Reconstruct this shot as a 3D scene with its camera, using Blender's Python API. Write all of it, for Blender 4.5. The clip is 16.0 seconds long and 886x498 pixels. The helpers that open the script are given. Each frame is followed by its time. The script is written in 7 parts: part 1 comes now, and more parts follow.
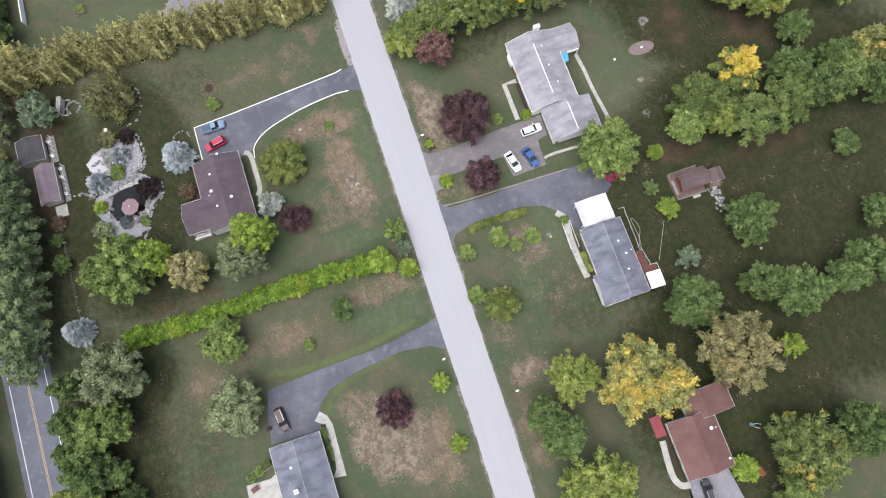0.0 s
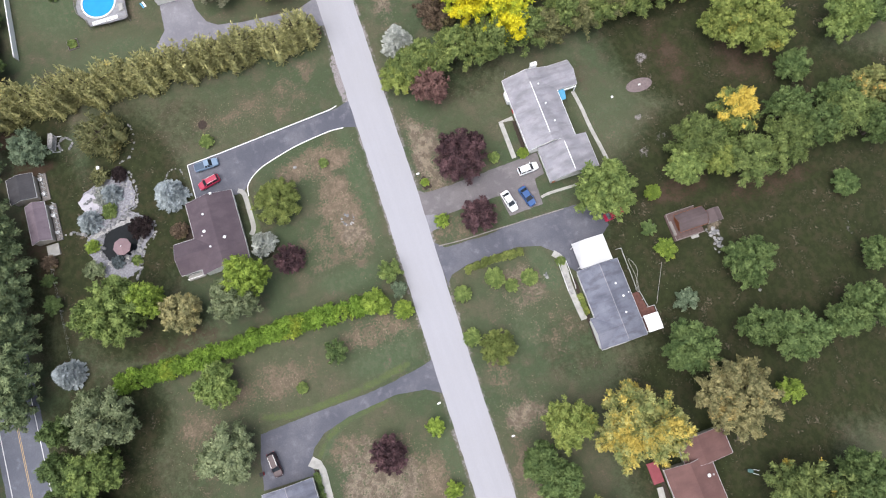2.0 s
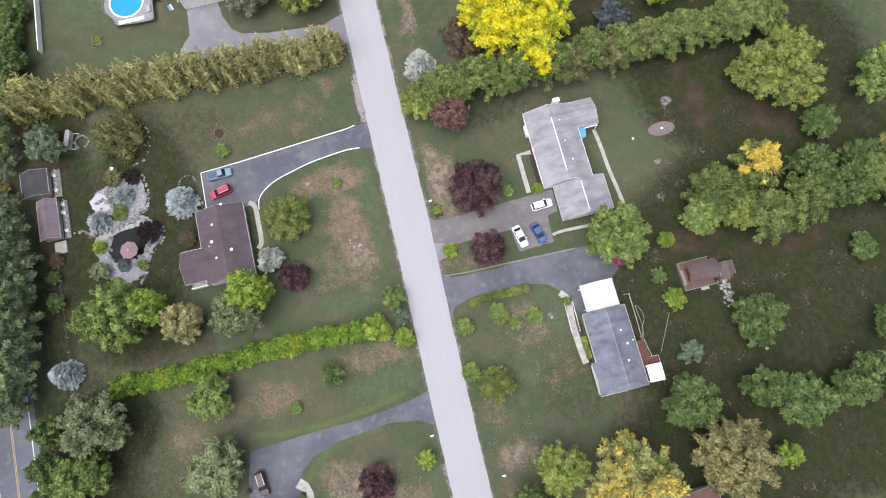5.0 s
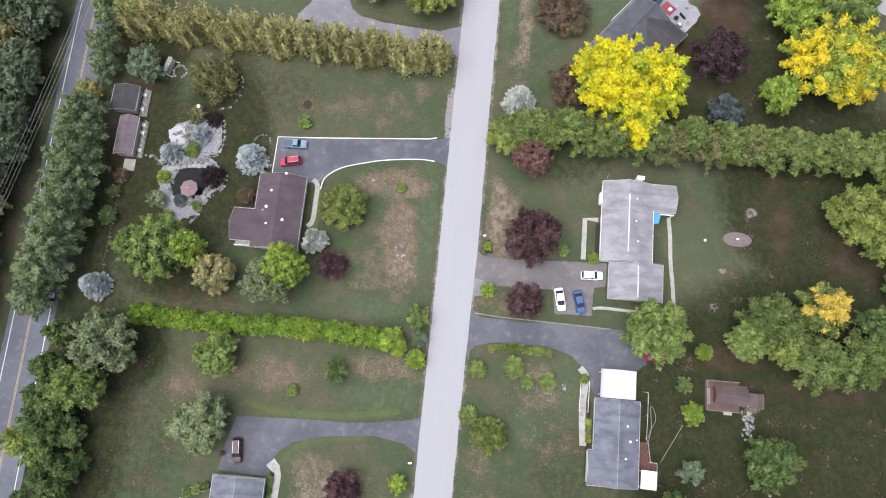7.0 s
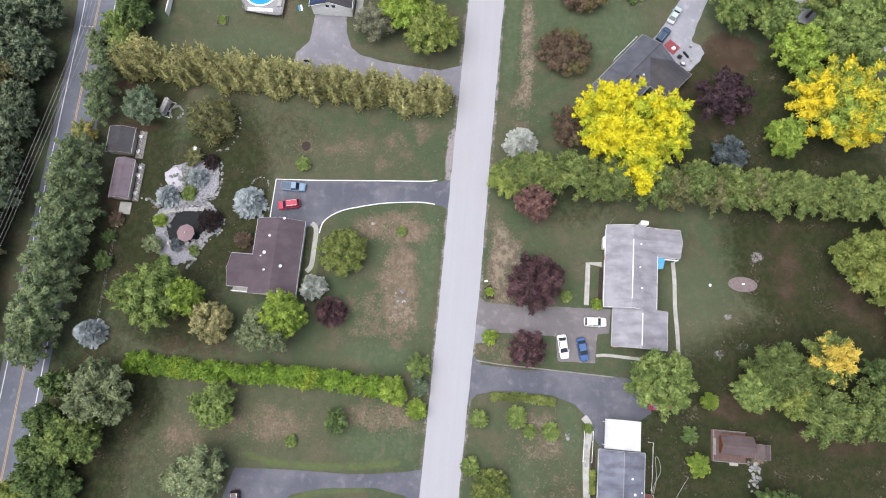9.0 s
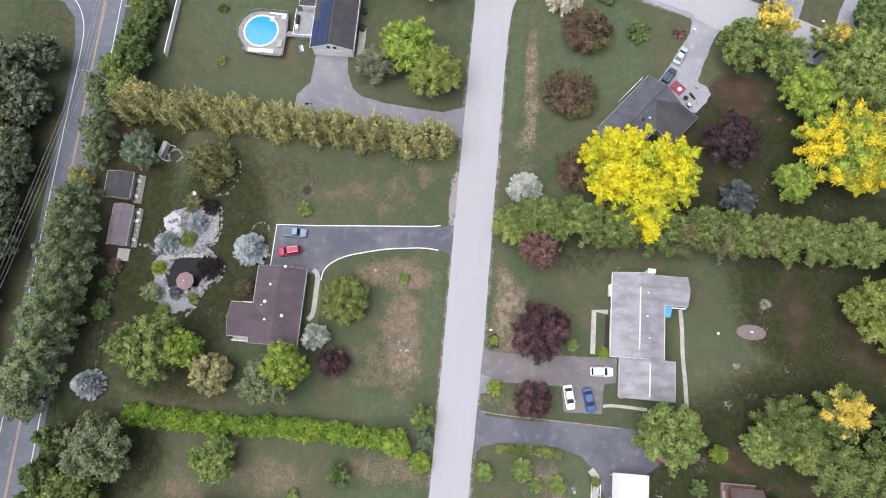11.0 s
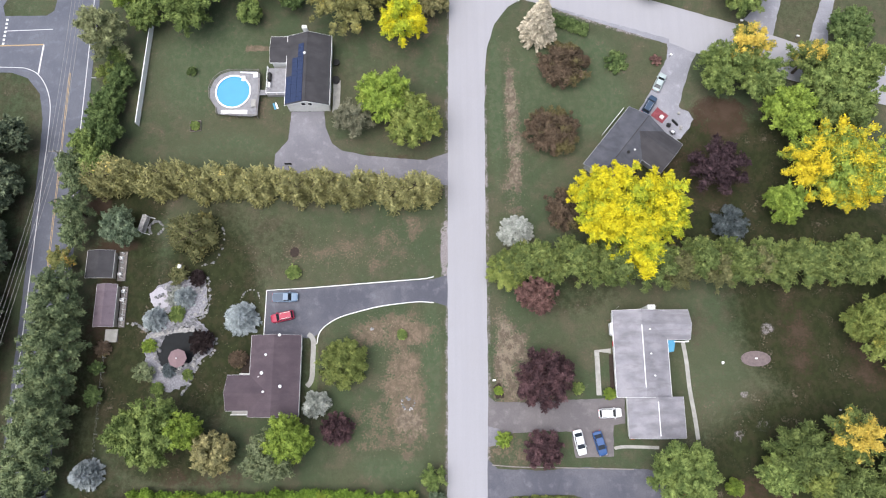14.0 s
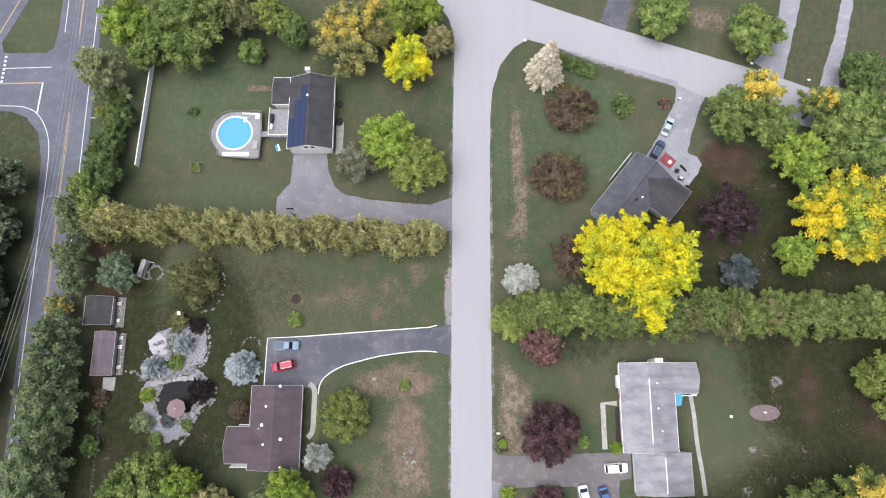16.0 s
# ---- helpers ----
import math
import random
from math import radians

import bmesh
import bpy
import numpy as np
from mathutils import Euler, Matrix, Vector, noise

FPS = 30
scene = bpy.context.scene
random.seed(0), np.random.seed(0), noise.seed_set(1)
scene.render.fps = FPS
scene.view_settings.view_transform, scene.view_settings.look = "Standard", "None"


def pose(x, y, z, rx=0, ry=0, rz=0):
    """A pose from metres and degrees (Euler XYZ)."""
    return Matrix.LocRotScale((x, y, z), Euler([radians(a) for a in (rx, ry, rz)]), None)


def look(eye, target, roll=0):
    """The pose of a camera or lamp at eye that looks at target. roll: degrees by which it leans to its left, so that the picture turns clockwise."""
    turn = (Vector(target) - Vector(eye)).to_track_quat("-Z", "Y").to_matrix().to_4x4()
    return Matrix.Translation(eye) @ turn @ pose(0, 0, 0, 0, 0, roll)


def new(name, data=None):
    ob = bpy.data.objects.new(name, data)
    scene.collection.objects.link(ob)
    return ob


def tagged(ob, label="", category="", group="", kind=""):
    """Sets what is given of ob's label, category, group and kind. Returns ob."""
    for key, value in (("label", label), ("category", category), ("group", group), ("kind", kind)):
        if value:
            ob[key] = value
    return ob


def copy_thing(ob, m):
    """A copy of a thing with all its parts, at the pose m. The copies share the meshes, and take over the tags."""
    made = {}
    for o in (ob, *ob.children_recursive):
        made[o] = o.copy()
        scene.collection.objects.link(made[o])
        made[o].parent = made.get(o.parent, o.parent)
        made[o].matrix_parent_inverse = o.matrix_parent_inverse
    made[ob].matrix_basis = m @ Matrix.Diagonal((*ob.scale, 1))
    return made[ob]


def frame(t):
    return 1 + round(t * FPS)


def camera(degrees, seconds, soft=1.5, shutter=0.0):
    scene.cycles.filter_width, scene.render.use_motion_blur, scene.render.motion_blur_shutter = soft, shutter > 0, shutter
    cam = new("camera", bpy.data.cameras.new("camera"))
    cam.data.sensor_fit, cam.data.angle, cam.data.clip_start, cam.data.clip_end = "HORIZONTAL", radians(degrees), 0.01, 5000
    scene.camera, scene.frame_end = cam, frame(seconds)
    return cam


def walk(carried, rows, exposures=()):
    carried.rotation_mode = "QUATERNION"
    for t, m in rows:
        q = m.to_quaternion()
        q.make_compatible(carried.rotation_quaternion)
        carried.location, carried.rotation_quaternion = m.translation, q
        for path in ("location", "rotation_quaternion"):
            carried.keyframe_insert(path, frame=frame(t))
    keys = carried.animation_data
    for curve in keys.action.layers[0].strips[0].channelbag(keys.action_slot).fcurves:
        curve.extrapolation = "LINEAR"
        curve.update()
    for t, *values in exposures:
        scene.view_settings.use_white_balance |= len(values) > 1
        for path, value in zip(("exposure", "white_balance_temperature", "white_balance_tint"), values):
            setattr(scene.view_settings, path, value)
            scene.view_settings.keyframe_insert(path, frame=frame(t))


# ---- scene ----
cam = camera(69.1, 16.0, 1.1)
METRES, EYE, TILT, LEAN, TURN = 61.5, 131.1, -78.0, 1.0, -18.8
ROWS = [
    (0.0, 0.0, 0.0, 0.0, 0.0, 0.0, 0.0),
    (0.5, 0.002, 0.0051, 0.0284, -0.02, 0.01, -0.03),
    (1.0, 0.005, 0.0111, 0.0604, -0.04, 0.06, -0.06),
    (1.5, 0.0083, 0.0179, 0.0956, -0.07, 0.11, -0.09),
    (2.0, 0.0107, 0.0229, 0.1327, -0.11, 0.13, -0.09),
    (2.5, 0.0117, 0.0254, 0.155, -0.16, 0.15, -0.11),
    (3.0, 0.0119, 0.0279, 0.1615, -0.19, 0.16, -0.1),
    (3.5, 0.0126, 0.03, 0.1712, -0.21, 0.16, -0.13),
    (4.0, 0.0153, 0.0332, 0.1876, -0.21, 0.16, -0.16),
    (4.2, 0.0158, 0.0352, 0.1965, -0.2, 0.15, -0.2),
    (6.3, 0.0062, 0.0574, 0.3035, 2.89, -0.39, -14.25),
    (6.5, 0.0037, 0.0598, 0.315, 2.91, -0.4, -14.28),
    (6.7, 0.0008, 0.0623, 0.328, 3.05, -0.43, -14.6),
    (6.8, -0.0008, 0.0636, 0.3345, 3.8, -0.75, -17.8),
    (6.9, -0.0024, 0.0648, 0.3412, 4.8, -1.2, -21.8),
    (7.0, -0.004, 0.066, 0.3478, 5.26, -1.37, -23.44),
    (7.5, -0.0179, 0.0737, 0.3792, 5.24, -1.35, -23.43),
    (8.0, -0.0337, 0.0815, 0.4117, 5.23, -1.32, -23.38),
    (8.5, -0.0518, 0.0893, 0.4449, 5.19, -1.24, -23.35),
    (9.0, -0.0712, 0.0977, 0.4801, 5.16, -1.2, -23.32),
    (9.5, -0.0901, 0.1067, 0.5164, 5.19, -1.13, -23.29),
    (10.0, -0.1128, 0.1156, 0.5543, 5.15, -1.06, -23.25),
    (12.5, -0.1837, 0.1429, 0.6771, 5.01, -0.94, -23.13),
    (13.0, -0.1971, 0.149, 0.6999, 5.0, -0.89, -23.13),
    (13.5, -0.2133, 0.1561, 0.7271, 4.98, -0.86, -23.12),
    (13.6, -0.2166, 0.1574, 0.7333, 4.97, -0.86, -23.1),
    (13.7, -0.22, 0.1588, 0.7397, 4.4, -0.6, -20.9),
    (13.8, -0.2234, 0.1601, 0.746, 3.72, -0.32, -18.2),
    (14.0, -0.2302, 0.1629, 0.7588, 3.71, -0.32, -18.17),
    (14.5, -0.2428, 0.1716, 0.7917, 3.79, -0.34, -18.27),
    (15.0, -0.2606, 0.1806, 0.8277, 3.77, -0.33, -18.37),
    (15.5, -0.2785, 0.1909, 0.8701, 3.78, -0.33, -18.48),
    (16.0, -0.2945, 0.1955, 0.9058, 3.74, -0.32, -18.56),
]
walk(cam, [(t, pose(0, 0, EYE, TILT, LEAN, TURN) @ pose(METRES * x, METRES * y, METRES * z, 90 + pitch, roll, yaw)) for t, x, y, z, yaw, pitch, roll in ROWS],
     exposures=[(0.0, 0.97), (9.0, 0.95), (16.0, 0.88)])

# ---- light ----
world = bpy.data.worlds.new("overcast")
scene.world = world
world.use_nodes = True
wn, wl = world.node_tree.nodes, world.node_tree.links
sky = wn.new("ShaderNodeTexSky")
sky.sky_type, sky.sun_disc = "NISHITA", False
sky.sun_elevation, sky.sun_rotation = radians(77), radians(-120)
sky.air_density, sky.dust_density, sky.ozone_density = 1.0, 4.0, 1.0
grey = wn.new("ShaderNodeHueSaturation")
grey.inputs["Saturation"].default_value = 0.72
wl.new(sky.outputs[0], grey.inputs["Color"])
wl.new(grey.outputs[0], wn["Background"].inputs["Color"])
wn["Background"].inputs["Strength"].default_value = 0.12

sun = new("sun", bpy.data.lights.new("sun", "SUN"))
sun.data.energy, sun.data.angle, sun.data.color = 1.85, radians(70), (0.985, 0.98, 1.0)
sun.matrix_world = look((-24, -8, 68), (0, 0, 0))


# ---- materials ----
class Nodes:
    """A short hand for building one node material."""

    def __init__(self, name, rough=0.8, metal=0.0, spec=0.3):
        self.mat = bpy.data.materials.new(name)
        self.mat.use_nodes = True
        self.t = self.mat.node_tree
        self.bsdf = self.t.nodes["Principled BSDF"]
        self.bsdf.inputs["Roughness"].default_value = rough
        self.bsdf.inputs["Metallic"].default_value = metal
        self.bsdf.inputs["Specular IOR Level"].default_value = spec
        self.coord = None

    def n(self, kind, **sets):
        node = self.t.nodes.new("ShaderNode" + kind)
        for k, v in sets.items():
            if k in node.inputs:
                self.put(node.inputs[k], v)
        return node

    def put(self, socket, v):
        if hasattr(v, "links"):
            self.t.links.new(v, socket)
        elif isinstance(v, tuple) and len(v) == 3 and socket.type == "RGBA":
            socket.default_value = (*v, 1)
        else:
            socket.default_value = v

    def place(self, scale=(1, 1, 1), local=False):
        if local:
            src = self.n("TexCoord").outputs["Object"]
        else:
            src = self.n("NewGeometry").outputs["Position"]
        return self.n("Mapping", Vector=src, Scale=scale).outputs[0]

    def noise(self, scale, detail=4.0, where=None, rough=0.55):
        return self.n("TexNoise", Vector=where or self.place(), Scale=scale, Detail=detail, Roughness=rough).outputs[0]

    def span(self, v, a, b, lo=0.0, hi=1.0):
        r = self.n("MapRange")
        r.interpolation_type = "SMOOTHSTEP"
        self.put(r.inputs[0], v)
        for i, x in enumerate((a, b, lo, hi)):
            r.inputs[i + 1].default_value = x
        return r.outputs[0]

    def math(self, op, a, b):
        m = self.n("Math")
        m.operation = op
        self.put(m.inputs[0], a), self.put(m.inputs[1], b)
        return m.outputs[0]

    def mix(self, f, a, b, mode="MIX"):
        m = self.n("Mix")
        m.data_type, m.blend_type = "RGBA", mode
        self.put(m.inputs[0], f), self.put(m.inputs[6], a), self.put(m.inputs[7], b)
        return m.outputs[2]

    def attr(self, name):
        a = self.n("Attribute")
        a.attribute_name = name
        return a.outputs["Fac"]

    def done(self, colour, bump=None, strength=0.3, dist=0.05):
        self.put(self.bsdf.inputs["Base Color"], colour)
        if bump is not None:
            b = self.n("Bump", Height=bump, Strength=strength, Distance=dist)
            self.t.links.new(b.outputs[0], self.bsdf.inputs["Normal"])
        return self.mat


def plain(name, colour, rough=0.6, metal=0.0, dirt=0.25, scale=1.2, spec=0.3):
    """Paint, metal, wood or stone with dirt in two sizes."""
    m = Nodes(name, rough, metal, spec)
    a = m.span(m.noise(scale, 5), 0.3, 0.75)
    b = m.noise(scale * 14, 2)
    dark = tuple(c * (1 - dirt) for c in colour)
    c = m.mix(a, colour, dark)
    c = m.mix(m.span(b, 0.35, 0.7, 0, 0.35), c, tuple(x * (1 - dirt * 1.2) for x in colour))
    return m.done(c, b, 0.15, 0.01)


def shingles(name, a, b, stain, amount=0.6, along="y"):
    """Asphalt shingles: fine courses, blotches, dark weathering that runs down the slope."""
    m = Nodes(name, 0.9)
    sc = (0.9, 0.12, 0.9) if along == "x" else (0.12, 0.9, 0.9)
    run = m.span(m.noise(0.9, 5, m.place(sc, True)), 0.42, 0.72)
    blot = m.noise(0.35, 4, m.place((1, 1, 1), True))
    fine = m.noise(9.0, 2, m.place((1, 1, 1), True))
    c = m.mix(m.span(blot, 0.35, 0.65), a, b)
    c = m.mix(m.math("MULTIPLY", run, amount), c, stain)
    c = m.mix(m.span(fine, 0.3, 0.7, 0, 0.3), c, tuple(x * 0.6 for x in a))
    w = m.n("TexWave", Vector=m.place((1, 1, 1), True), Scale=2.2, Distortion=0.6, Detail=1.0)
    w.bands_direction = "X" if along == "x" else "Y"
    return m.done(c, m.math("ADD", w.outputs[1], fine), 0.35, 0.02)


def leafy(name, dark, light, autumn=None, amount=0.0, top=0.0, size=0.16):
    """Foliage: every leaf its own shade, and where the season turns, whole boughs of another colour."""
    m = Nodes(name, 0.7, 0, 0.08)
    light = tuple(x * 1.1 for x in light)
    isle = m.n("NewGeometry").outputs["Random Per Island"]
    big = m.noise(0.45, 3, m.place((1, 1, 1), True))
    bough = m.noise(1.1, 2, m.place((1, 1, 1), True))
    c = m.mix(m.span(big, 0.38, 0.62), tuple(x * 0.85 for x in dark), tuple(x * 1.2 for x in light))
    c = m.mix(m.span(bough, 0.4, 0.62, 0.5, 0.0), c, tuple(x * 0.9 for x in dark))
    c = m.mix(m.math("MULTIPLY", isle, 0.55), c, tuple((p * 0.45 + q * 0.55) for p, q in zip(dark, light)))
    if autumn:
        where = m.n("TexCoord").outputs["Object"]
        turn = m.noise(size, 3, where)
        if top:
            z = m.n("SeparateXYZ", Vector=where).outputs[2]
            turn = m.math("ADD", turn, m.math("MULTIPLY", m.math("SUBTRACT", z, top), 0.035))
        f = m.math("ADD", turn, m.math("MULTIPLY", m.math("SUBTRACT", isle, 0.5), 0.12))
        edge = 0.68 - 0.4 * amount
        c = m.mix(m.span(f, edge - 0.02, edge + 0.12), c, autumn)
    v = m.n("ObjectInfo").outputs["Random"]
    hs = m.n("HueSaturation", Color=c, Value=m.span(v, 0, 1, 0.88, 1.12))
    c = m.mix(m.math("MULTIPLY", m.math("FRACT", m.math("MULTIPLY", isle, 7.31), 0.0), 0.4), hs.outputs[0], tuple(x * 0.55 for x in dark))
    return m.done(c)


def ground_material():
    m = Nodes("grass", 0.95, 0, 0.1)
    wide = m.noise(0.035, 4)
    mid = m.noise(0.22, 6, None, 0.65)
    tuft = m.noise(0.75, 5, m.place((1.0, 0.8, 1)), 0.65)
    fine = m.noise(2.2, 5, None, 0.7)
    grain = m.noise(10.0, 3, None, 0.7)
    c = m.mix(m.span(wide, 0.4, 0.6), (0.058, 0.080, 0.042), (0.080, 0.086, 0.050))
    c = m.mix(m.span(mid, 0.44, 0.62, 0, 0.6), c, (0.105, 0.090, 0.062))
    c = m.mix(m.span(tuft, 0.47, 0.62, 0, 0.5), c, (0.058, 0.070, 0.039))
    c = m.mix(m.span(tuft, 0.30, 0.45, 0.4, 0), c, (0.120, 0.110, 0.080))
    c = m.mix(m.span(fine, 0.5, 0.66, 0, 0.35), c, (0.046, 0.052, 0.032))
    rag = m.math("SUBTRACT", m.math("ADD", m.math("ADD", mid, tuft), fine), 1.5)

    def cover(name, colour, c, ragged=1.3, tied=False):
        a = m.attr(name)
        f = m.math("ADD", a, m.math("MULTIPLY", m.math("MULTIPLY", rag, ragged), a if tied else 1.0))
        return m.mix(m.span(f, 0.3, 0.85), c, colour)

    # dark turf colour, which also paints the shade under trees
    c = cover("dark_turf_and_shade", m.mix(m.span(tuft, 0.42, 0.58), m.mix(m.span(mid, 0.4, 0.6), (0.031, 0.037, 0.015), (0.041, 0.037, 0.020)), (0.023, 0.028, 0.012)), c, 0.5)
    c = cover("lush", m.mix(m.span(tuft, 0.4, 0.6), (0.062, 0.092, 0.047), (0.086, 0.102, 0.060)), c)
    c = cover("lime", m.mix(m.span(fine, 0.4, 0.6), (0.096, 0.124, 0.045), (0.081, 0.101, 0.047)), c, 2.0, True)
    c = cover("dry", m.mix(m.span(tuft, 0.4, 0.6), (0.205, 0.152, 0.112), (0.122, 0.099, 0.070)), c, 2.0)
    c = cover("straw", m.mix(m.span(tuft, 0.4, 0.6), (0.240, 0.195, 0.148), (0.118, 0.095, 0.073)), c, 2.0)
    # bare soil, at a few spots with tree or shed shade painted in
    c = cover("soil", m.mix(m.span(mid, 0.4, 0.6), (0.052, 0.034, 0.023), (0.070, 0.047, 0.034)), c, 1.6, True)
    c = cover("gravel", m.mix(m.span(grain, 0.35, 0.65), (0.33, 0.30, 0.308), (0.166, 0.145, 0.141)), c, 2.6, True)
    c = m.mix(m.span(grain, 0.4, 0.62, 0, 0.6), c, m.mix(0.5, c, (0.017, 0.020, 0.012)))
    return m.done(c, m.math("ADD", fine, grain), 0.6, 0.12)


def asphalt(name, colour, pale, blue=0.0):
    m = Nodes(name, 0.85, 0, 0.25)
    wide, mid, fine = m.noise(0.12, 4), m.noise(0.6, 5), m.noise(8, 3)
    c = m.mix(m.span(wide, 0.35, 0.7), colour, pale)
    c = m.mix(m.span(mid, 0.5, 0.78, 0, 0.6), c, tuple(x * 1.5 for x in pale))
    c = m.mix(m.span(fine, 0.3, 0.7, 0, 0.4), c, tuple(x * 0.6 for x in colour))
    crack = m.n("TexVoronoi", Vector=m.place((0.35, 0.14, 0.3)), Scale=1.0)
    crack.feature = "DISTANCE_TO_EDGE"
    c = m.mix(m.span(crack.outputs[0], 0.0, 0.012, 0.14, 0.0), c, tuple(x * 0.4 for x in colour))
    return m.done(c, fine, 0.3, 0.01)


def road_material():
    m = Nodes("worn_road", 0.85, 0, 0.25)
    lane = m.noise(1.0, 4, m.place((0.9, 0.025, 1)))
    wide, fine = m.noise(0.1, 4), m.noise(6, 3)
    c = m.mix(m.span(lane, 0.3, 0.7), (0.298, 0.297, 0.322), (0.312, 0.309, 0.334))
    c = m.mix(m.span(wide, 0.4, 0.7, 0, 0.25), c, (0.28, 0.274, 0.282))
    c = m.mix(m.span(fine, 0.3, 0.7, 0, 0.2), c, (0.22, 0.21, 0.21))
    return m.done(c, fine, 0.2, 0.01)


M = {
    "ground": ground_material(),
    "road": road_material(),
    "drive": asphalt("driveway_asphalt", (0.082, 0.084, 0.104), (0.128, 0.128, 0.148)),
    "drive_pale": asphalt("old_asphalt", (0.165, 0.161, 0.183), (0.218, 0.213, 0.234)),
    "drive_brown": asphalt("worn_asphalt", (0.124, 0.114, 0.120), (0.169, 0.154, 0.158)),
    "highway": asphalt("highway_asphalt", (0.104, 0.111, 0.138), (0.130, 0.137, 0.165)),
    "drive_light": asphalt("bleached_asphalt", (0.222, 0.222, 0.250), (0.28, 0.28, 0.31)),
    "deck_grey": plain("grey_deck_boards", (0.265, 0.262, 0.278), 0.85, dirt=0.3, scale=1.5),
    "concrete": plain("concrete", (0.368, 0.360, 0.336), 0.85, dirt=0.3, scale=0.8),
    "stone": plain("pale_stone", (0.360, 0.352, 0.344), 0.85, dirt=0.5, scale=2.5),
    "rock": plain("garden_rock", (0.210, 0.210, 0.217), 0.9, dirt=0.6, scale=2.0),
    "vinyl": plain("white_vinyl", (0.90, 0.90, 0.89), 0.4, dirt=0.03),
    "white": plain("white_paint", (0.80, 0.80, 0.80), 0.5, dirt=0.08),
    "trim": plain("weathered_white_trim", (0.50, 0.50, 0.50), 0.6, dirt=0.35, scale=1.5),
    "siding": plain("white_siding", (0.744, 0.744, 0.720), 0.6, dirt=0.15),
    "tan_wall": plain("tan_siding", (0.42, 0.38, 0.33), 0.7, dirt=0.2),
    "grey_wall": plain("grey_siding", (0.36, 0.37, 0.38), 0.7, dirt=0.2),
    "line": plain("road_paint", (0.629, 0.629, 0.629), 0.6, dirt=0.25, scale=3),
    "yellow_line": plain("yellow_road_paint", (0.42, 0.30, 0.16), 0.6, dirt=0.3, scale=3),
    "bark": plain("bark", (0.10, 0.080, 0.062), 0.95, dirt=0.5, scale=3),
    "glass": plain("dark_glass", (0.02, 0.024, 0.03), 0.08, dirt=0.1, spec=0.6),
    "tyre": plain("rubber", (0.025, 0.025, 0.025), 0.8),
    "metal": plain("grey_metal", (0.45, 0.45, 0.46), 0.4, 0.7),
    "wood": plain("weathered_wood", (0.247, 0.225, 0.210), 0.85, dirt=0.4, scale=2),
    "cabin_deck": plain("faded_plum_boards", (0.135, 0.090, 0.084), 0.8, dirt=0.35, scale=2),
    "red_deck": plain("red_stained_wood", (0.130, 0.056, 0.044), 0.75, dirt=0.35, scale=2),
    "orange_wood": plain("orange_stained_wood", (0.202, 0.074, 0.036), 0.7, dirt=0.3, scale=2),
    "pool_water": plain("pool_water", (0.018, 0.25, 0.60), 0.05, dirt=0.12, scale=0.4, spec=0.5),
    "pond_water": plain("pond_water", (0.014, 0.016, 0.018), 0.3, dirt=0.3, scale=1.0, spec=0.05),
    "solar": plain("solar_cells", (0.022, 0.035, 0.085), 0.22, dirt=0.25, scale=3, spec=0.5),
    "canvas_pink": plain("faded_canvas", (0.205, 0.140, 0.150), 0.85, dirt=0.12),
    "blue": plain("turquoise_canvas", (0.080, 0.280, 0.435), 0.7, dirt=0.15),
    "pond_green": plain("faded_green_paint", (0.10, 0.20, 0.19), 0.5, dirt=0.4, scale=4),
    "red_paint": plain("red_paint", (0.55, 0.03, 0.04), 0.35, dirt=0.2),
    "maroon": plain("maroon_deck", (0.234, 0.055, 0.068), 0.7, dirt=0.2),
    "flower": plain("yellow_flowers", (0.62, 0.46, 0.05), 0.7, dirt=0.3, scale=6),
    "mulch": plain("dark_mulch", (0.050, 0.036, 0.029), 0.95, dirt=0.5, scale=4),
    "clay": plain("pinkish_clay", (0.178, 0.140, 0.140), 0.95, dirt=0.3, scale=1.5),
    "sand": plain("pale_sand", (0.40, 0.385, 0.42), 0.95, dirt=0.2, scale=2),
    "gold_stone": plain("gravel_bed", (0.285, 0.282, 0.310), 0.95, dirt=0.55, scale=3),
    "roof_grey": shingles("pale_grey_shingles", (0.225, 0.219, 0.244), (0.290, 0.282, 0.306), (0.100, 0.096, 0.108), 0.5),
    "roof_slate": shingles("blue_grey_shingles", (0.123, 0.129, 0.164), (0.172, 0.177, 0.216), (0.052, 0.055, 0.069), 0.6),
    "roof_brown": shingles("dark_brown_shingles", (0.076, 0.057, 0.068), (0.095, 0.072, 0.083), (0.048, 0.038, 0.047), 0.4),
    "roof_red": shingles("red_brown_shingles", (0.122, 0.066, 0.060), (0.150, 0.082, 0.074), (0.078, 0.044, 0.042), 0.4),
    "roof_dark": shingles("charcoal_shingles", (0.045, 0.044, 0.048), (0.061, 0.058, 0.063), (0.026, 0.026, 0.028), 0.4),
    "roof_mid": shingles("grey_shingles", (0.070, 0.073, 0.088), (0.094, 0.096, 0.112), (0.040, 0.042, 0.052), 0.5),
    "roof_shed": shingles("brown_shed_shingles", (0.096, 0.072, 0.074), (0.118, 0.090, 0.090), (0.042, 0.032, 0.030), 0.6),
    "roof_plum": shingles("plum_shingles", (0.150, 0.118, 0.140), (0.180, 0.142, 0.165), (0.068, 0.052, 0.060), 0.4),
}

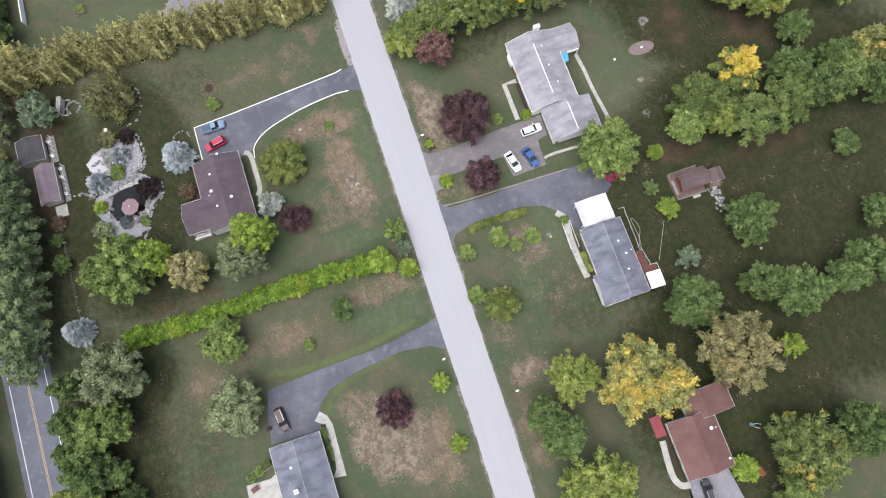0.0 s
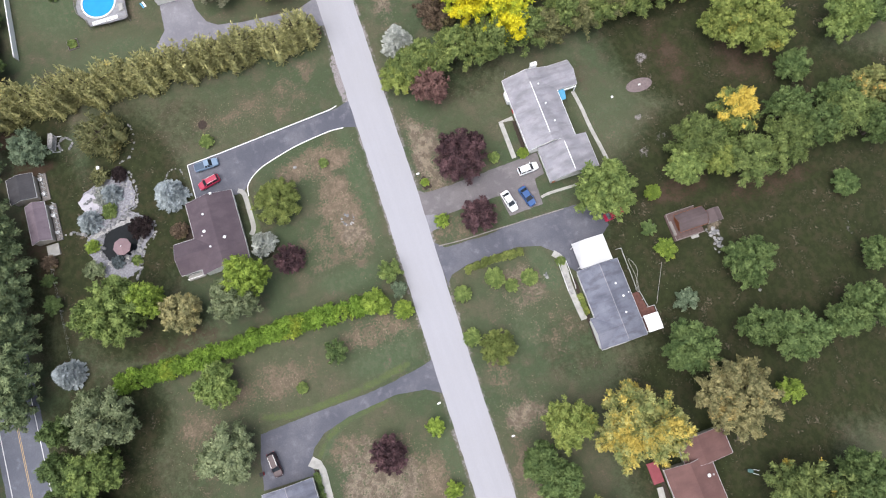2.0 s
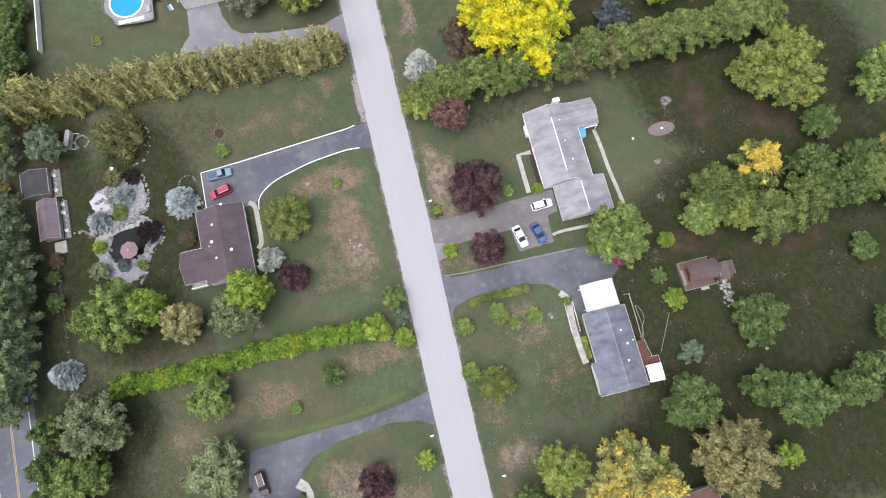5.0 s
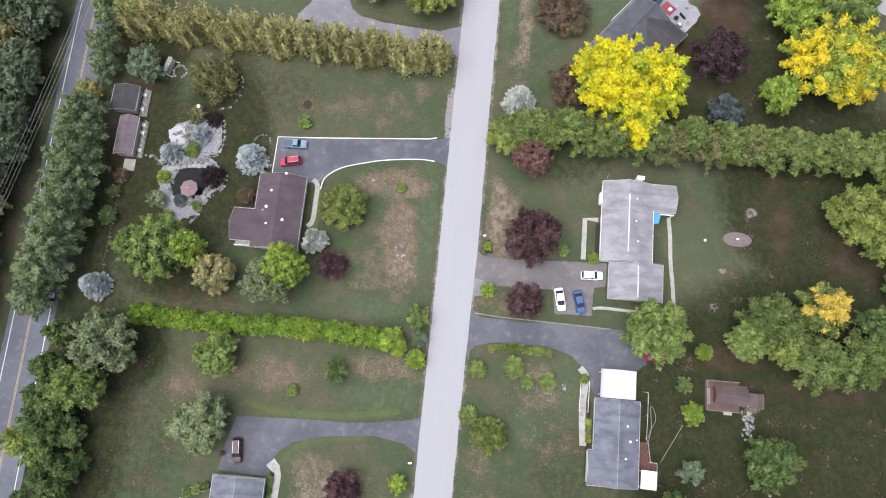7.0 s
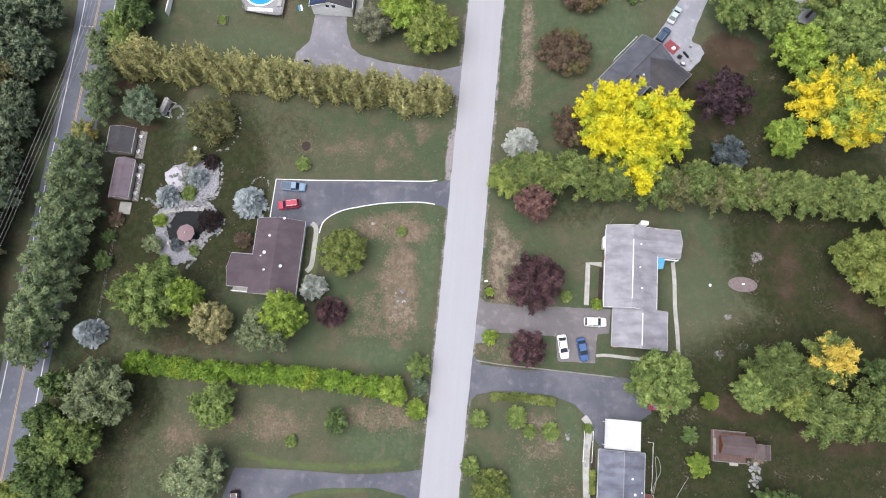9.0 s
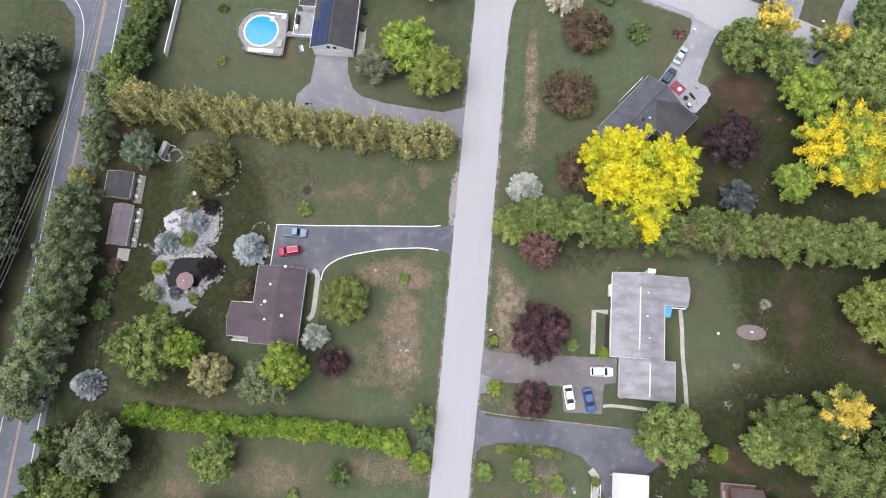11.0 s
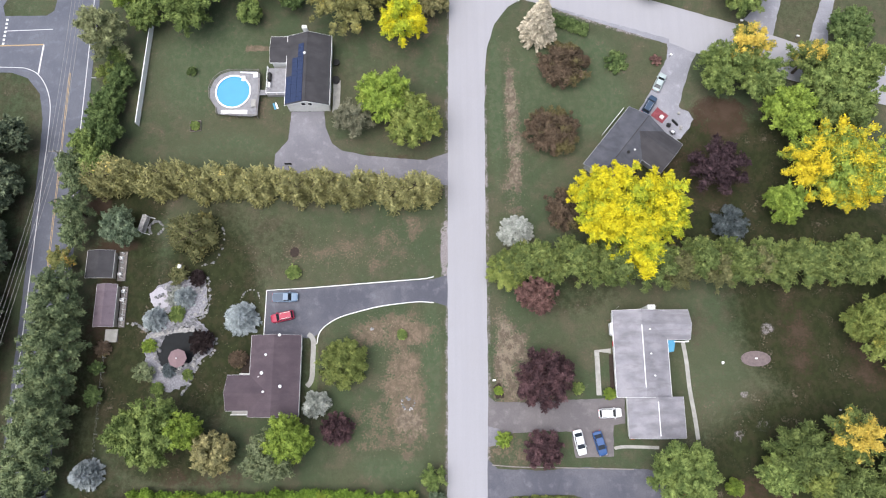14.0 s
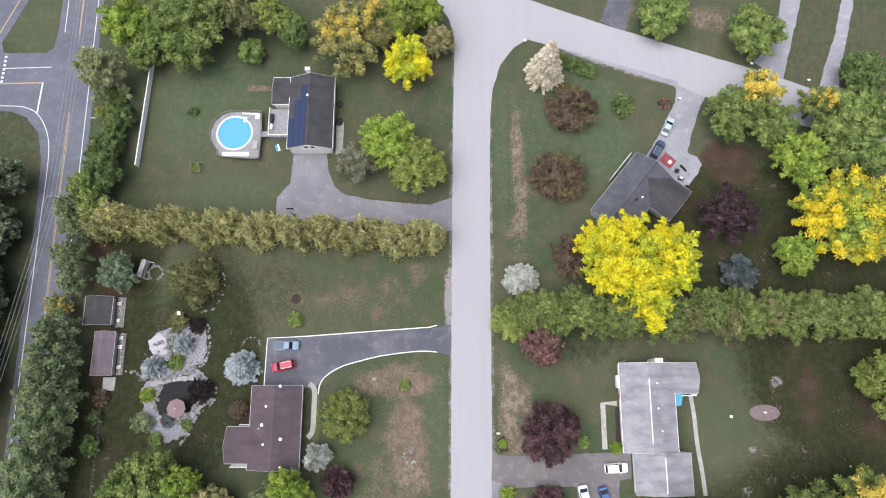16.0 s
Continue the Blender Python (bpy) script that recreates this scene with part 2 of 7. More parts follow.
LEAF = {
    "green": leafy("green_leaves", (0.108, 0.160, 0.050), (0.262, 0.325, 0.100)),
    "dkgreen": leafy("deep_green_leaves", (0.070, 0.112, 0.040), (0.158, 0.210, 0.076)),
    "wood": leafy("dark_wood_leaves", (0.100, 0.132, 0.086), (0.185, 0.214, 0.126), (0.330, 0.275, 0.150), 0.16),
    "strip": leafy("pine_needles", (0.108, 0.150, 0.078), (0.225, 0.265, 0.130), (0.280, 0.295, 0.108), 0.22),
    "olive": leafy("olive_leaves", (0.117, 0.128, 0.059), (0.228, 0.220, 0.098), (0.303, 0.253, 0.084), 0.18),
    "ygreen": leafy("yellow_green_leaves", (0.152, 0.201, 0.053), (0.282, 0.317, 0.090), (0.434, 0.388, 0.082), 0.22),
    "palegreen": leafy("pale_green_needles", (0.175, 0.195, 0.095), (0.350, 0.370, 0.190)),
    "greytan": leafy("grey_tan_needles", (0.140, 0.145, 0.095), (0.290, 0.285, 0.195)),
    "pinegreen": leafy("belt_pine_needles", (0.085, 0.122, 0.042), (0.195, 0.238, 0.078)),
    "moss": leafy("dull_moss_leaves", (0.105, 0.135, 0.040), (0.205, 0.235, 0.072)),
    "lime": leafy("lime_leaves", (0.146, 0.220, 0.040), (0.300, 0.385, 0.072), (0.402, 0.385, 0.075), 0.2),
    "yellow": leafy("golden_yellow_leaves", (0.262, 0.343, 0.038), (0.466, 0.490, 0.038), (0.737, 0.637, 0.026), 0.66, 0, 0.14),
    "yellow_half": leafy("half_yellow_leaves", (0.166, 0.244, 0.053), (0.300, 0.375, 0.064), (0.690, 0.540, 0.032), 0.74, 0, 0.12),
    "gold": leafy("turning_gold_leaves", (0.158, 0.196, 0.069), (0.324, 0.312, 0.120), (0.520, 0.400, 0.094), 0.52),
    "tan": leafy("dull_tan_leaves", (0.170, 0.171, 0.081), (0.346, 0.305, 0.144), (0.463, 0.334, 0.118), 0.24),
    "turning": leafy("half_turned_leaves", (0.104, 0.146, 0.051), (0.213, 0.253, 0.086), (0.605, 0.425, 0.077), 0.22),
    "goldtop": leafy("gold_topped_leaves", (0.111, 0.160, 0.051), (0.220, 0.265, 0.086), (0.735, 0.540, 0.100), 0.6, 8.5),
    "orange": leafy("orange_turned_leaves", (0.138, 0.166, 0.060), (0.277, 0.267, 0.100), (0.632, 0.382, 0.093), 0.4),
    "purple": leafy("purple_leaves", (0.044, 0.027, 0.031), (0.165, 0.094, 0.100)),
    "plum": leafy("plum_leaves", (0.034, 0.022, 0.027), (0.100, 0.064, 0.072)),
    "dkpurple": leafy("dark_purple_leaves", (0.022, 0.016, 0.016), (0.050, 0.036, 0.036)),
    "redbrown": leafy("red_brown_leaves", (0.095, 0.055, 0.050), (0.260, 0.148, 0.128)),
    "brown": leafy("bronze_leaves", (0.084, 0.063, 0.044), (0.173, 0.124, 0.087), (0.160, 0.140, 0.062), 0.4),
    "blue": leafy("blue_spruce_needles", (0.170, 0.200, 0.205), (0.350, 0.385, 0.395)),
    "bluegreen": leafy("grey_green_leaves", (0.100, 0.140, 0.085), (0.215, 0.265, 0.170)),
    "bluebush": leafy("slate_green_needles", (0.060, 0.076, 0.080), (0.150, 0.176, 0.185)),
    "silver": leafy("silver_leaves", (0.220, 0.240, 0.210), (0.450, 0.460, 0.420)),
    "silvergreen": leafy("silvery_green_leaves", (0.120, 0.150, 0.075), (0.255, 0.290, 0.160)),
    "cream": leafy("cream_needles", (0.360, 0.320, 0.230), (0.680, 0.610, 0.480)),
    "golden": leafy("golden_cedar_needles", (0.210, 0.215, 0.096), (0.420, 0.392, 0.172), (0.640, 0.510, 0.165), 0.34, 9.0),
    "goldspruce": leafy("gold_tipped_needles", (0.189, 0.196, 0.079), (0.376, 0.349, 0.130), (0.720, 0.538, 0.091), 0.3, 9.0),
    "hedge": leafy("bright_hedge_leaves", (0.112, 0.190, 0.030), (0.205, 0.315, 0.050), (0.310, 0.370, 0.055), 0.16),
    "rhedge": leafy("olive_hedge_leaves", (0.098, 0.142, 0.048), (0.235, 0.275, 0.086), (0.350, 0.320, 0.090), 0.24),
    "weed": leafy("dry_weeds", (0.158, 0.126, 0.085), (0.263, 0.215, 0.151)),
    "grass_clump": leafy("green_clumps", (0.073, 0.094, 0.047), (0.117, 0.138, 0.073)),
    "blossom": leafy("pale_blossom", (0.105, 0.137, 0.097), (0.378, 0.399, 0.399)),
}


# ---- building blocks ----
def thing(name, label, category, x=0, y=0, z=0, turn=0, group="", kind=""):
    ob = new(name)
    ob.empty_display_size = 0.3
    ob.matrix_basis = pose(x, y, z, 0, 0, turn)
    return tagged(ob, label, category, group, kind)


def mesh_of(name, verts, faces, material, smooth=False):
    me = bpy.data.meshes.new(name)
    me.from_pydata([tuple(v) for v in verts], [], [tuple(f) for f in faces])
    me.materials.append(material)
    if smooth:
        me.polygons.foreach_set("use_smooth", [True] * len(me.polygons))
    me.update()
    return me


def part(name, bm, material, parent, label=""):
    me = bpy.data.meshes.new(name)
    bmesh.ops.recalc_face_normals(bm, faces=bm.faces)
    bm.to_mesh(me)
    bm.free()
    me.materials.append(material)
    ob = new(name, me)
    ob.parent = parent
    return tagged(ob, label)


def box(bm, x0, x1, y0, y1, z0, z1, bevel=0.0):
    m = Matrix.LocRotScale(((x0 + x1) / 2, (y0 + y1) / 2, (z0 + z1) / 2), None, (abs(x1 - x0), abs(y1 - y0), abs(z1 - z0)))
    r = bmesh.ops.create_cube(bm, size=1, matrix=m)
    if bevel:
        edges = list({e for v in r["verts"] for e in v.link_edges})
        bmesh.ops.bevel(bm, geom=edges, offset=bevel, segments=2, affect="EDGES")
    return bm


def boxed(*args, bevel=0.0):
    return box(bmesh.new(), *args, bevel=bevel)


def rod(bm, a, b, ra, rb=None, sides=8):
    a, b = Vector(a), Vector(b)
    d = b - a
    m = Matrix.Translation((a + b) / 2) @ d.to_track_quat("Z", "Y").to_matrix().to_4x4()
    bmesh.ops.create_cone(bm, cap_ends=True, segments=sides, radius1=ra, radius2=ra if rb is None else rb, depth=d.length, matrix=m)
    return bm


def prism(points, z0, z1, bm=None):
    """A flat slab over a closed outline."""
    bm = bm or bmesh.new()
    low = [bm.verts.new((x, y, z0)) for x, y in points]
    high = [bm.verts.new((x, y, z1)) for x, y in points]
    n = len(points)
    bm.faces.new(high), bm.faces.new(low[::-1])
    for i in range(n):
        j = (i + 1) % n
        bm.faces.new((low[i], low[j], high[j], high[i]))
    return bm


def ragged(points, step=0.8, amount=0.1, seed=0):
    """The outline with worn, uneven edges."""
    rng = random.Random(seed)
    out = []
    for (ax, ay), (bx, by) in zip(points, points[1:] + points[:1]):
        n = max(1, int(math.hypot(bx - ax, by - ay) / step))
        for i in range(n):
            f = i / n
            j = amount if i else 0.0
            out.append((ax + (bx - ax) * f + rng.uniform(-j, j), ay + (by - ay) * f + rng.uniform(-j, j)))
    return out


def curve(points, per=6):
    """A smooth line through the points."""
    p = [points[0], *points, points[-1]]
    out = []
    for i in range(1, len(p) - 2):
        for k in range(per):
            t = k / per
            out.append(tuple(0.5 * (2 * p[i][c] + (p[i + 1][c] - p[i - 1][c]) * t + (2 * p[i - 1][c] - 5 * p[i][c] + 4 * p[i + 1][c] - p[i + 2][c]) * t * t
                       + (3 * p[i][c] - p[i - 1][c] - 3 * p[i + 1][c] + p[i + 2][c]) * t ** 3) for c in range(2)))
    out.append(points[-1])
    return out


def ribbon(line, width, z0, z1, bm=None):
    """A strip of that width along a line."""
    left, right = [], []
    for i, p in enumerate(line):
        a, b = line[max(0, i - 1)], line[min(len(line) - 1, i + 1)]
        d = Vector((b[0] - a[0], b[1] - a[1])).normalized() * width / 2
        left.append((p[0] - d.y, p[1] + d.x)), right.append((p[0] + d.y, p[1] - d.x))
    return prism(left + right[::-1], z0, z1, bm)


PAVED = []


def slab(name, points, top, material, label, category, step=0.9, rag=0.1, bottom=-0.1):
    PAVED.append(np.array(points))
    ob = part(name, prism(ragged(points, step, rag, len(points)), bottom, top), M[material], None)
    return tagged(ob, label, category, kind="structure")


# ---- plants ----
def unit(v):
    return v / (np.linalg.norm(v, axis=-1, keepdims=True) + 1e-9)


def blades(pos, along, face, size, rng, long=1.4, loose=0.5):
    """One pointed leaf at every place, growing along one way and facing another; the numbers are for all leaves at once."""
    n = len(pos)
    t = unit(along + directions(rng, n) * loose)
    b = unit(np.cross(t, face + directions(rng, n) * loose))
    s = size * rng.uniform(0.55, 1.4, (n, 1))
    v = np.stack([pos - t * s * long * 0.4 - b * s * 0.43, pos - t * s * long * 0.4 + b * s * 0.43, pos + t * s * long * 0.6], 1)
    return v.reshape(-1, 3)


def triples(n):
    return np.arange(n * 3).reshape(-1, 3)


def arrays_mesh(name, sets, material):
    """A mesh out of stacks of loose quads and triangles."""
    verts, loops, starts, count = [], [], [], 0
    at = 0
    for v, f in sets:
        k = f.shape[1]
        verts.append(v), loops.append((f + count).ravel())
        starts.append(at + np.arange(len(f)) * k)
        at += f.size
        count += len(v)
    v, l, s = np.concatenate(verts), np.concatenate(loops), np.concatenate(starts)
    me = bpy.data.meshes.new(name)
    me.vertices.add(len(v)), me.loops.add(len(l)), me.polygons.add(len(s))
    me.vertices.foreach_set("co", v.astype(np.float32).ravel())
    me.loops.foreach_set("vertex_index", l.astype(np.int32))
    me.polygons.foreach_set("loop_start", s.astype(np.int32))
    me.materials.append(material)
    me.update(calc_edges=True)
    return me


def quads(n):
    return np.arange(n * 4).reshape(-1, 4)


def icosphere():
    bm = bmesh.new()
    bmesh.ops.create_icosphere(bm, subdivisions=1, radius=1)
    v = np.array([x.co[:] for x in bm.verts])
    f = np.array([[w.index for w in x.verts] for x in bm.faces])
    bm.free()
    return v, f


ICO_V, ICO_F = icosphere()


def directions(rng, n):
    d = rng.normal(size=(n, 3))
    return d / np.linalg.norm(d, axis=1, keepdims=True)


UP = np.array([0, 0, 1.0])


def clumps(centres, radii, outward, leaf, rng, cover=1.45, share=None, core=0.67, flat=0.88, long=1.4):
    """Boughs: each a dense leafy heart, a shell of leaves, and twigs that fan outward and upward from it."""
    pos, way, face, sets = [], [], [], []
    share = np.ones(len(radii)) if share is None else share
    squash = np.array([1, 1, flat])
    for c, r, o, part_of in zip(centres, radii, outward, share):
        c, o = np.asarray(c), np.asarray(o)
        n = int(cover * part_of * 2.7 * r * r / (leaf * leaf * 0.43 * long)) + 4
        d = unit(directions(rng, n) + o * 0.55 + UP * 0.1)
        pos.append(c + d * r * (0.72 + 0.42 * rng.random((n, 1))) * squash)
        way.append(unit(d * 0.4 + UP * 0.25 + directions(rng, n) * 0.8))
        face.append(unit(d * 0.85 + o * 0.3))
        m = max(5, int(5.0 * part_of * (r / 0.5) ** 1.4))
        n = int(n * 0.55)
        twig = unit(directions(rng, m) + o * 0.8 + UP * 0.2) * (r * rng.uniform(1.05, 1.42, (m, 1)))
        k = rng.integers(0, m, n)
        s = 0.62 + 0.42 * rng.random((n, 1))
        pos.append(c + (twig[k] * s + directions(rng, n) * r * 0.2 * (1.3 - s)) * squash)
        way.append(unit(twig[k])), face.append(unit(unit(twig[k]) * 0.5 + o * 0.4 + UP * 0.3))
        sets.append((c + ICO_V * r * core * squash * rng.uniform(0.85, 1.1, (len(ICO_V), 1)), ICO_F))
    pos = np.concatenate(pos)
    sets.append((blades(pos, np.concatenate(way), np.concatenate(face), leaf, rng, long), triples(len(pos))))
    return sets


def broad_crown(r, h, rng, leaf=0.42, bough=0.27, base=0.18, cover=1.08, wild=0.7, long=1.4, cone=0.0):
    """Limbs that spread from the middle, each a string of boughs growing smaller towards its tip."""
    zc, rv = h * (base + (1 - base) * 0.46), h * (1 - base) * 0.52
    br = max(0.33, bough * r * rng.uniform(0.95, 1.05))
    limbs = int(0.95 * (r / br) ** 2 * (0.55 + 0.45 * rv / r)) + 6
    if base == 0:
        limbs = int(limbs * 1.7)
    i = np.arange(limbs) + 0.5
    z = 1 - 1.45 * i / limbs
    a = i * 2.39996 + rng.uniform(0, 6)
    d = np.stack([np.cos(a) * np.sqrt(1 - z * z), np.sin(a) * np.sqrt(1 - z * z), z], 1)
    d += rng.normal(0, 0.12, d.shape)
    d /= np.linalg.norm(d, axis=1, keepdims=True)
    ph = rng.uniform(0, 6, 2)
    az = np.arctan2(d[:, 1], d[:, 0])
    reach = 1 + wild * (0.08 * np.sin(2 * az + ph[0]) + 0.07 * np.sin(3 * az + ph[1] + 2 * z) + rng.normal(0, 0.11, limbs))
    axes = np.array([r - br * 0.1, r - br * 0.1, rv - br * 0.2])
    cs, rs, os_ = [], [], []
    for k in range(limbs):
        side = np.cross(d[k], directions(rng, 1)[0])
        for g, s in ((0.55, 1.1), (0.79, 0.88), (0.98, 0.6)):
            c = d[k] * axes * reach[k] * g + side * br * rng.normal(0, 0.3) + directions(rng, 1)[0] * br * 0.22
            c[2] = max(c[2] + zc, br * 0.6)
            c[:2] *= 1 + cone * (0.42 - 0.95 * c[2] / h)
            cs.append(c), rs.append(br * s * rng.uniform(0.75, 1.2))
            o = d[k] + np.array([0, 0, 0.35])
            os_.append(o / np.linalg.norm(o))
    sets = clumps(np.array(cs), np.array(rs), np.array(os_), leaf, rng, cover, np.tile((0.5, 0.9, 1.1), limbs), long=long)
    sets.append((np.array([[0, 0, zc - 0.15 * rv]]) + ICO_V * np.array([r * 0.42, r * 0.42, rv * 0.3]), ICO_F))
    return sets


def plume_crown(r, h, rng, leaf=0.22, plumes=8, cover=1.0, lean=0.12):
    """Pointed cedar plumes standing close together, set all round with feathery sprays that rise outward."""
    sets = []
    pos, way, face = [], [], []
    ring = 8
    a8 = np.arange(ring) * 6.283 / ring
    for k in range(plumes):
        f = (k + 0.4) / plumes
        a = k * 2.39996 + rng.uniform(0, 0.7)
        off = np.array([math.cos(a), math.sin(a), 0]) * r * 0.72 * math.sqrt(f)
        ph = h * rng.uniform(0.8, 1.08) * (1 - 0.38 * f)
        pr = r * rng.uniform(0.30, 0.44)
        if plumes == 1:
            off, ph, pr = np.zeros(3), h, r * 0.9
        tip = off * (1 + lean) + np.array([rng.normal(0, 0.12) * pr, rng.normal(0, 0.12) * pr, ph])
        per = 6
        n = int(cover * 3.9 * pr * ph / (leaf * leaf * 0.43 * 1.9) / per) + 4
        g = 1 - np.sqrt(rng.random(n))
        t = rng.uniform(0, 6.283, n)
        lobes = 1 + 0.22 * np.sin(3 * t + k) + 0.16 * np.sin(5 * t + 9 * g) + rng.normal(0, 0.12, n)
        w = pr * (1 - g) ** 0.8 * lobes * (0.62 + 0.36 * rng.random(n) ** 0.5) + 0.05
        out = np.stack([np.cos(t), np.sin(t), np.zeros(n)], 1)
        root = off + (tip - off) * g[:, None] + out * w[:, None]
        spray = unit(out * 0.75 + UP * 0.55 + 0.3 * directions(rng, n)) * rng.uniform(0.25, 0.65, (n, 1)) * min(1.0, 0.35 + 0.25 * r)
        s = np.tile(np.arange(per) / (per - 1), n)[:, None]
        root, spray, out = np.repeat(root, per, 0), np.repeat(spray, per, 0), np.repeat(out, per, 0)
        pos.append(root + spray * s + directions(rng, n * per) * 0.13 * (1.15 - s))
        way.append(unit(spray)), face.append(unit(out * 0.75 + UP * 0.5))
        cone = np.concatenate([np.stack([off[0] + np.cos(a8) * pr * 0.62, off[1] + np.sin(a8) * pr * 0.62, np.full(ring, 0.1)], 1), [tip * np.array([1, 1, 0.78])]])
        sets.append((cone, np.array([[i, (i + 1) % ring, ring] for i in range(ring)])))
    pos = np.concatenate(pos)
    sets.append((blades(pos, np.concatenate(way), np.concatenate(face), leaf, rng, 1.9, 0.4), triples(len(pos))))
    return sets


def needle_crown(r, h, rng, leaf=0.38, droop=0.25, levels=None, full=1.0, power=0.8):
    """Whorls of boughs, each a spray of needles that point outward."""
    levels = levels or max(7, int(h * 1.35))
    pos, along, sets = [], [], []
    for k in range(levels):
        f = (k + rng.uniform(0.2, 0.8)) / levels
        z, reach = h * (0.05 + 0.93 * f), r * max(0.06, (1 - f) ** power)
        m = max(5, int((7 + 7 * (1 - f)) * full))
        a0 = rng.uniform(0, 6.28)
        for j in range(m):
            a = a0 + j * 6.283 / m + rng.uniform(-0.15, 0.15)
            out = np.array([math.cos(a), math.sin(a), 0])
            side = np.array([-out[1], out[0], 0])
            ln = reach * rng.uniform(0.82, 1.14)
            steps = max(2, int(ln / (leaf * 0.6)))
            for s in range(steps):
                g = (s + 0.6) / steps
                w = 0.34 * ln * (1.1 - g) * 0.7
                for e in (-1, 0, 1):
                    p = out * ln * g + side * e * w * rng.uniform(0.5, 1.0)
                    p[2] = z - droop * ln * g * g + 0.16 * ln * g + rng.uniform(-0.08, 0.08)
                    pos.append(p)
                    along.append(out + side * e * 0.7 + np.array([0, 0, 0.25 - 0.5 * droop * g]))
    pos, along = np.array(pos), np.array(along)
    along /= np.linalg.norm(along, axis=1, keepdims=True)
    n = len(pos)
    up = np.array([0, 0, 1.0]) + 0.35 * rng.normal(size=(n, 3))
    b = np.cross(along, up)
    b /= np.linalg.norm(b, axis=1, keepdims=True)
    s = leaf * rng.uniform(0.7, 1.3, (n, 1))
    dn = np.cross(b, along) * s * 0.18
    v = np.stack([pos - along * s * 0.7, pos + b * s * 0.5 - dn, pos + along * s * 1.0, pos - b * s * 0.5 - dn], 1).reshape(-1, 3)
    sets.append((v, quads(n)))
    ring = 10
    a = np.arange(ring) * 6.283 / ring
    cone = np.concatenate([np.stack([np.cos(a) * r * 0.62, np.sin(a) * r * 0.62, np.full(ring, h * 0.05)], 1), [[0, 0, h * 0.93]]])
    sets.append((cone, np.array([[i, (i + 1) % ring, ring] for i in range(ring)])))
    return sets


def trunk_mesh(h, r, rng, spread):
    bm = bmesh.new()
    rod(bm, (0, 0, -0.15), (0, 0, h * 0.3), r * 1.25, r * 0.85, 9)
    rod(bm, (0, 0, h * 0.3), (0, 0, h * 0.72), r * 0.85, r * 0.25, 7)
    for i in range(5):
        a = i * 1.3 + rng.uniform(0, 0.6)
        z = h * rng.uniform(0.25, 0.5)
        rod(bm, (0, 0, z), (math.cos(a) * spread * 0.6, math.sin(a) * spread * 0.6, z + h * 0.2), r * 0.4, r * 0.1, 5)
    return bm


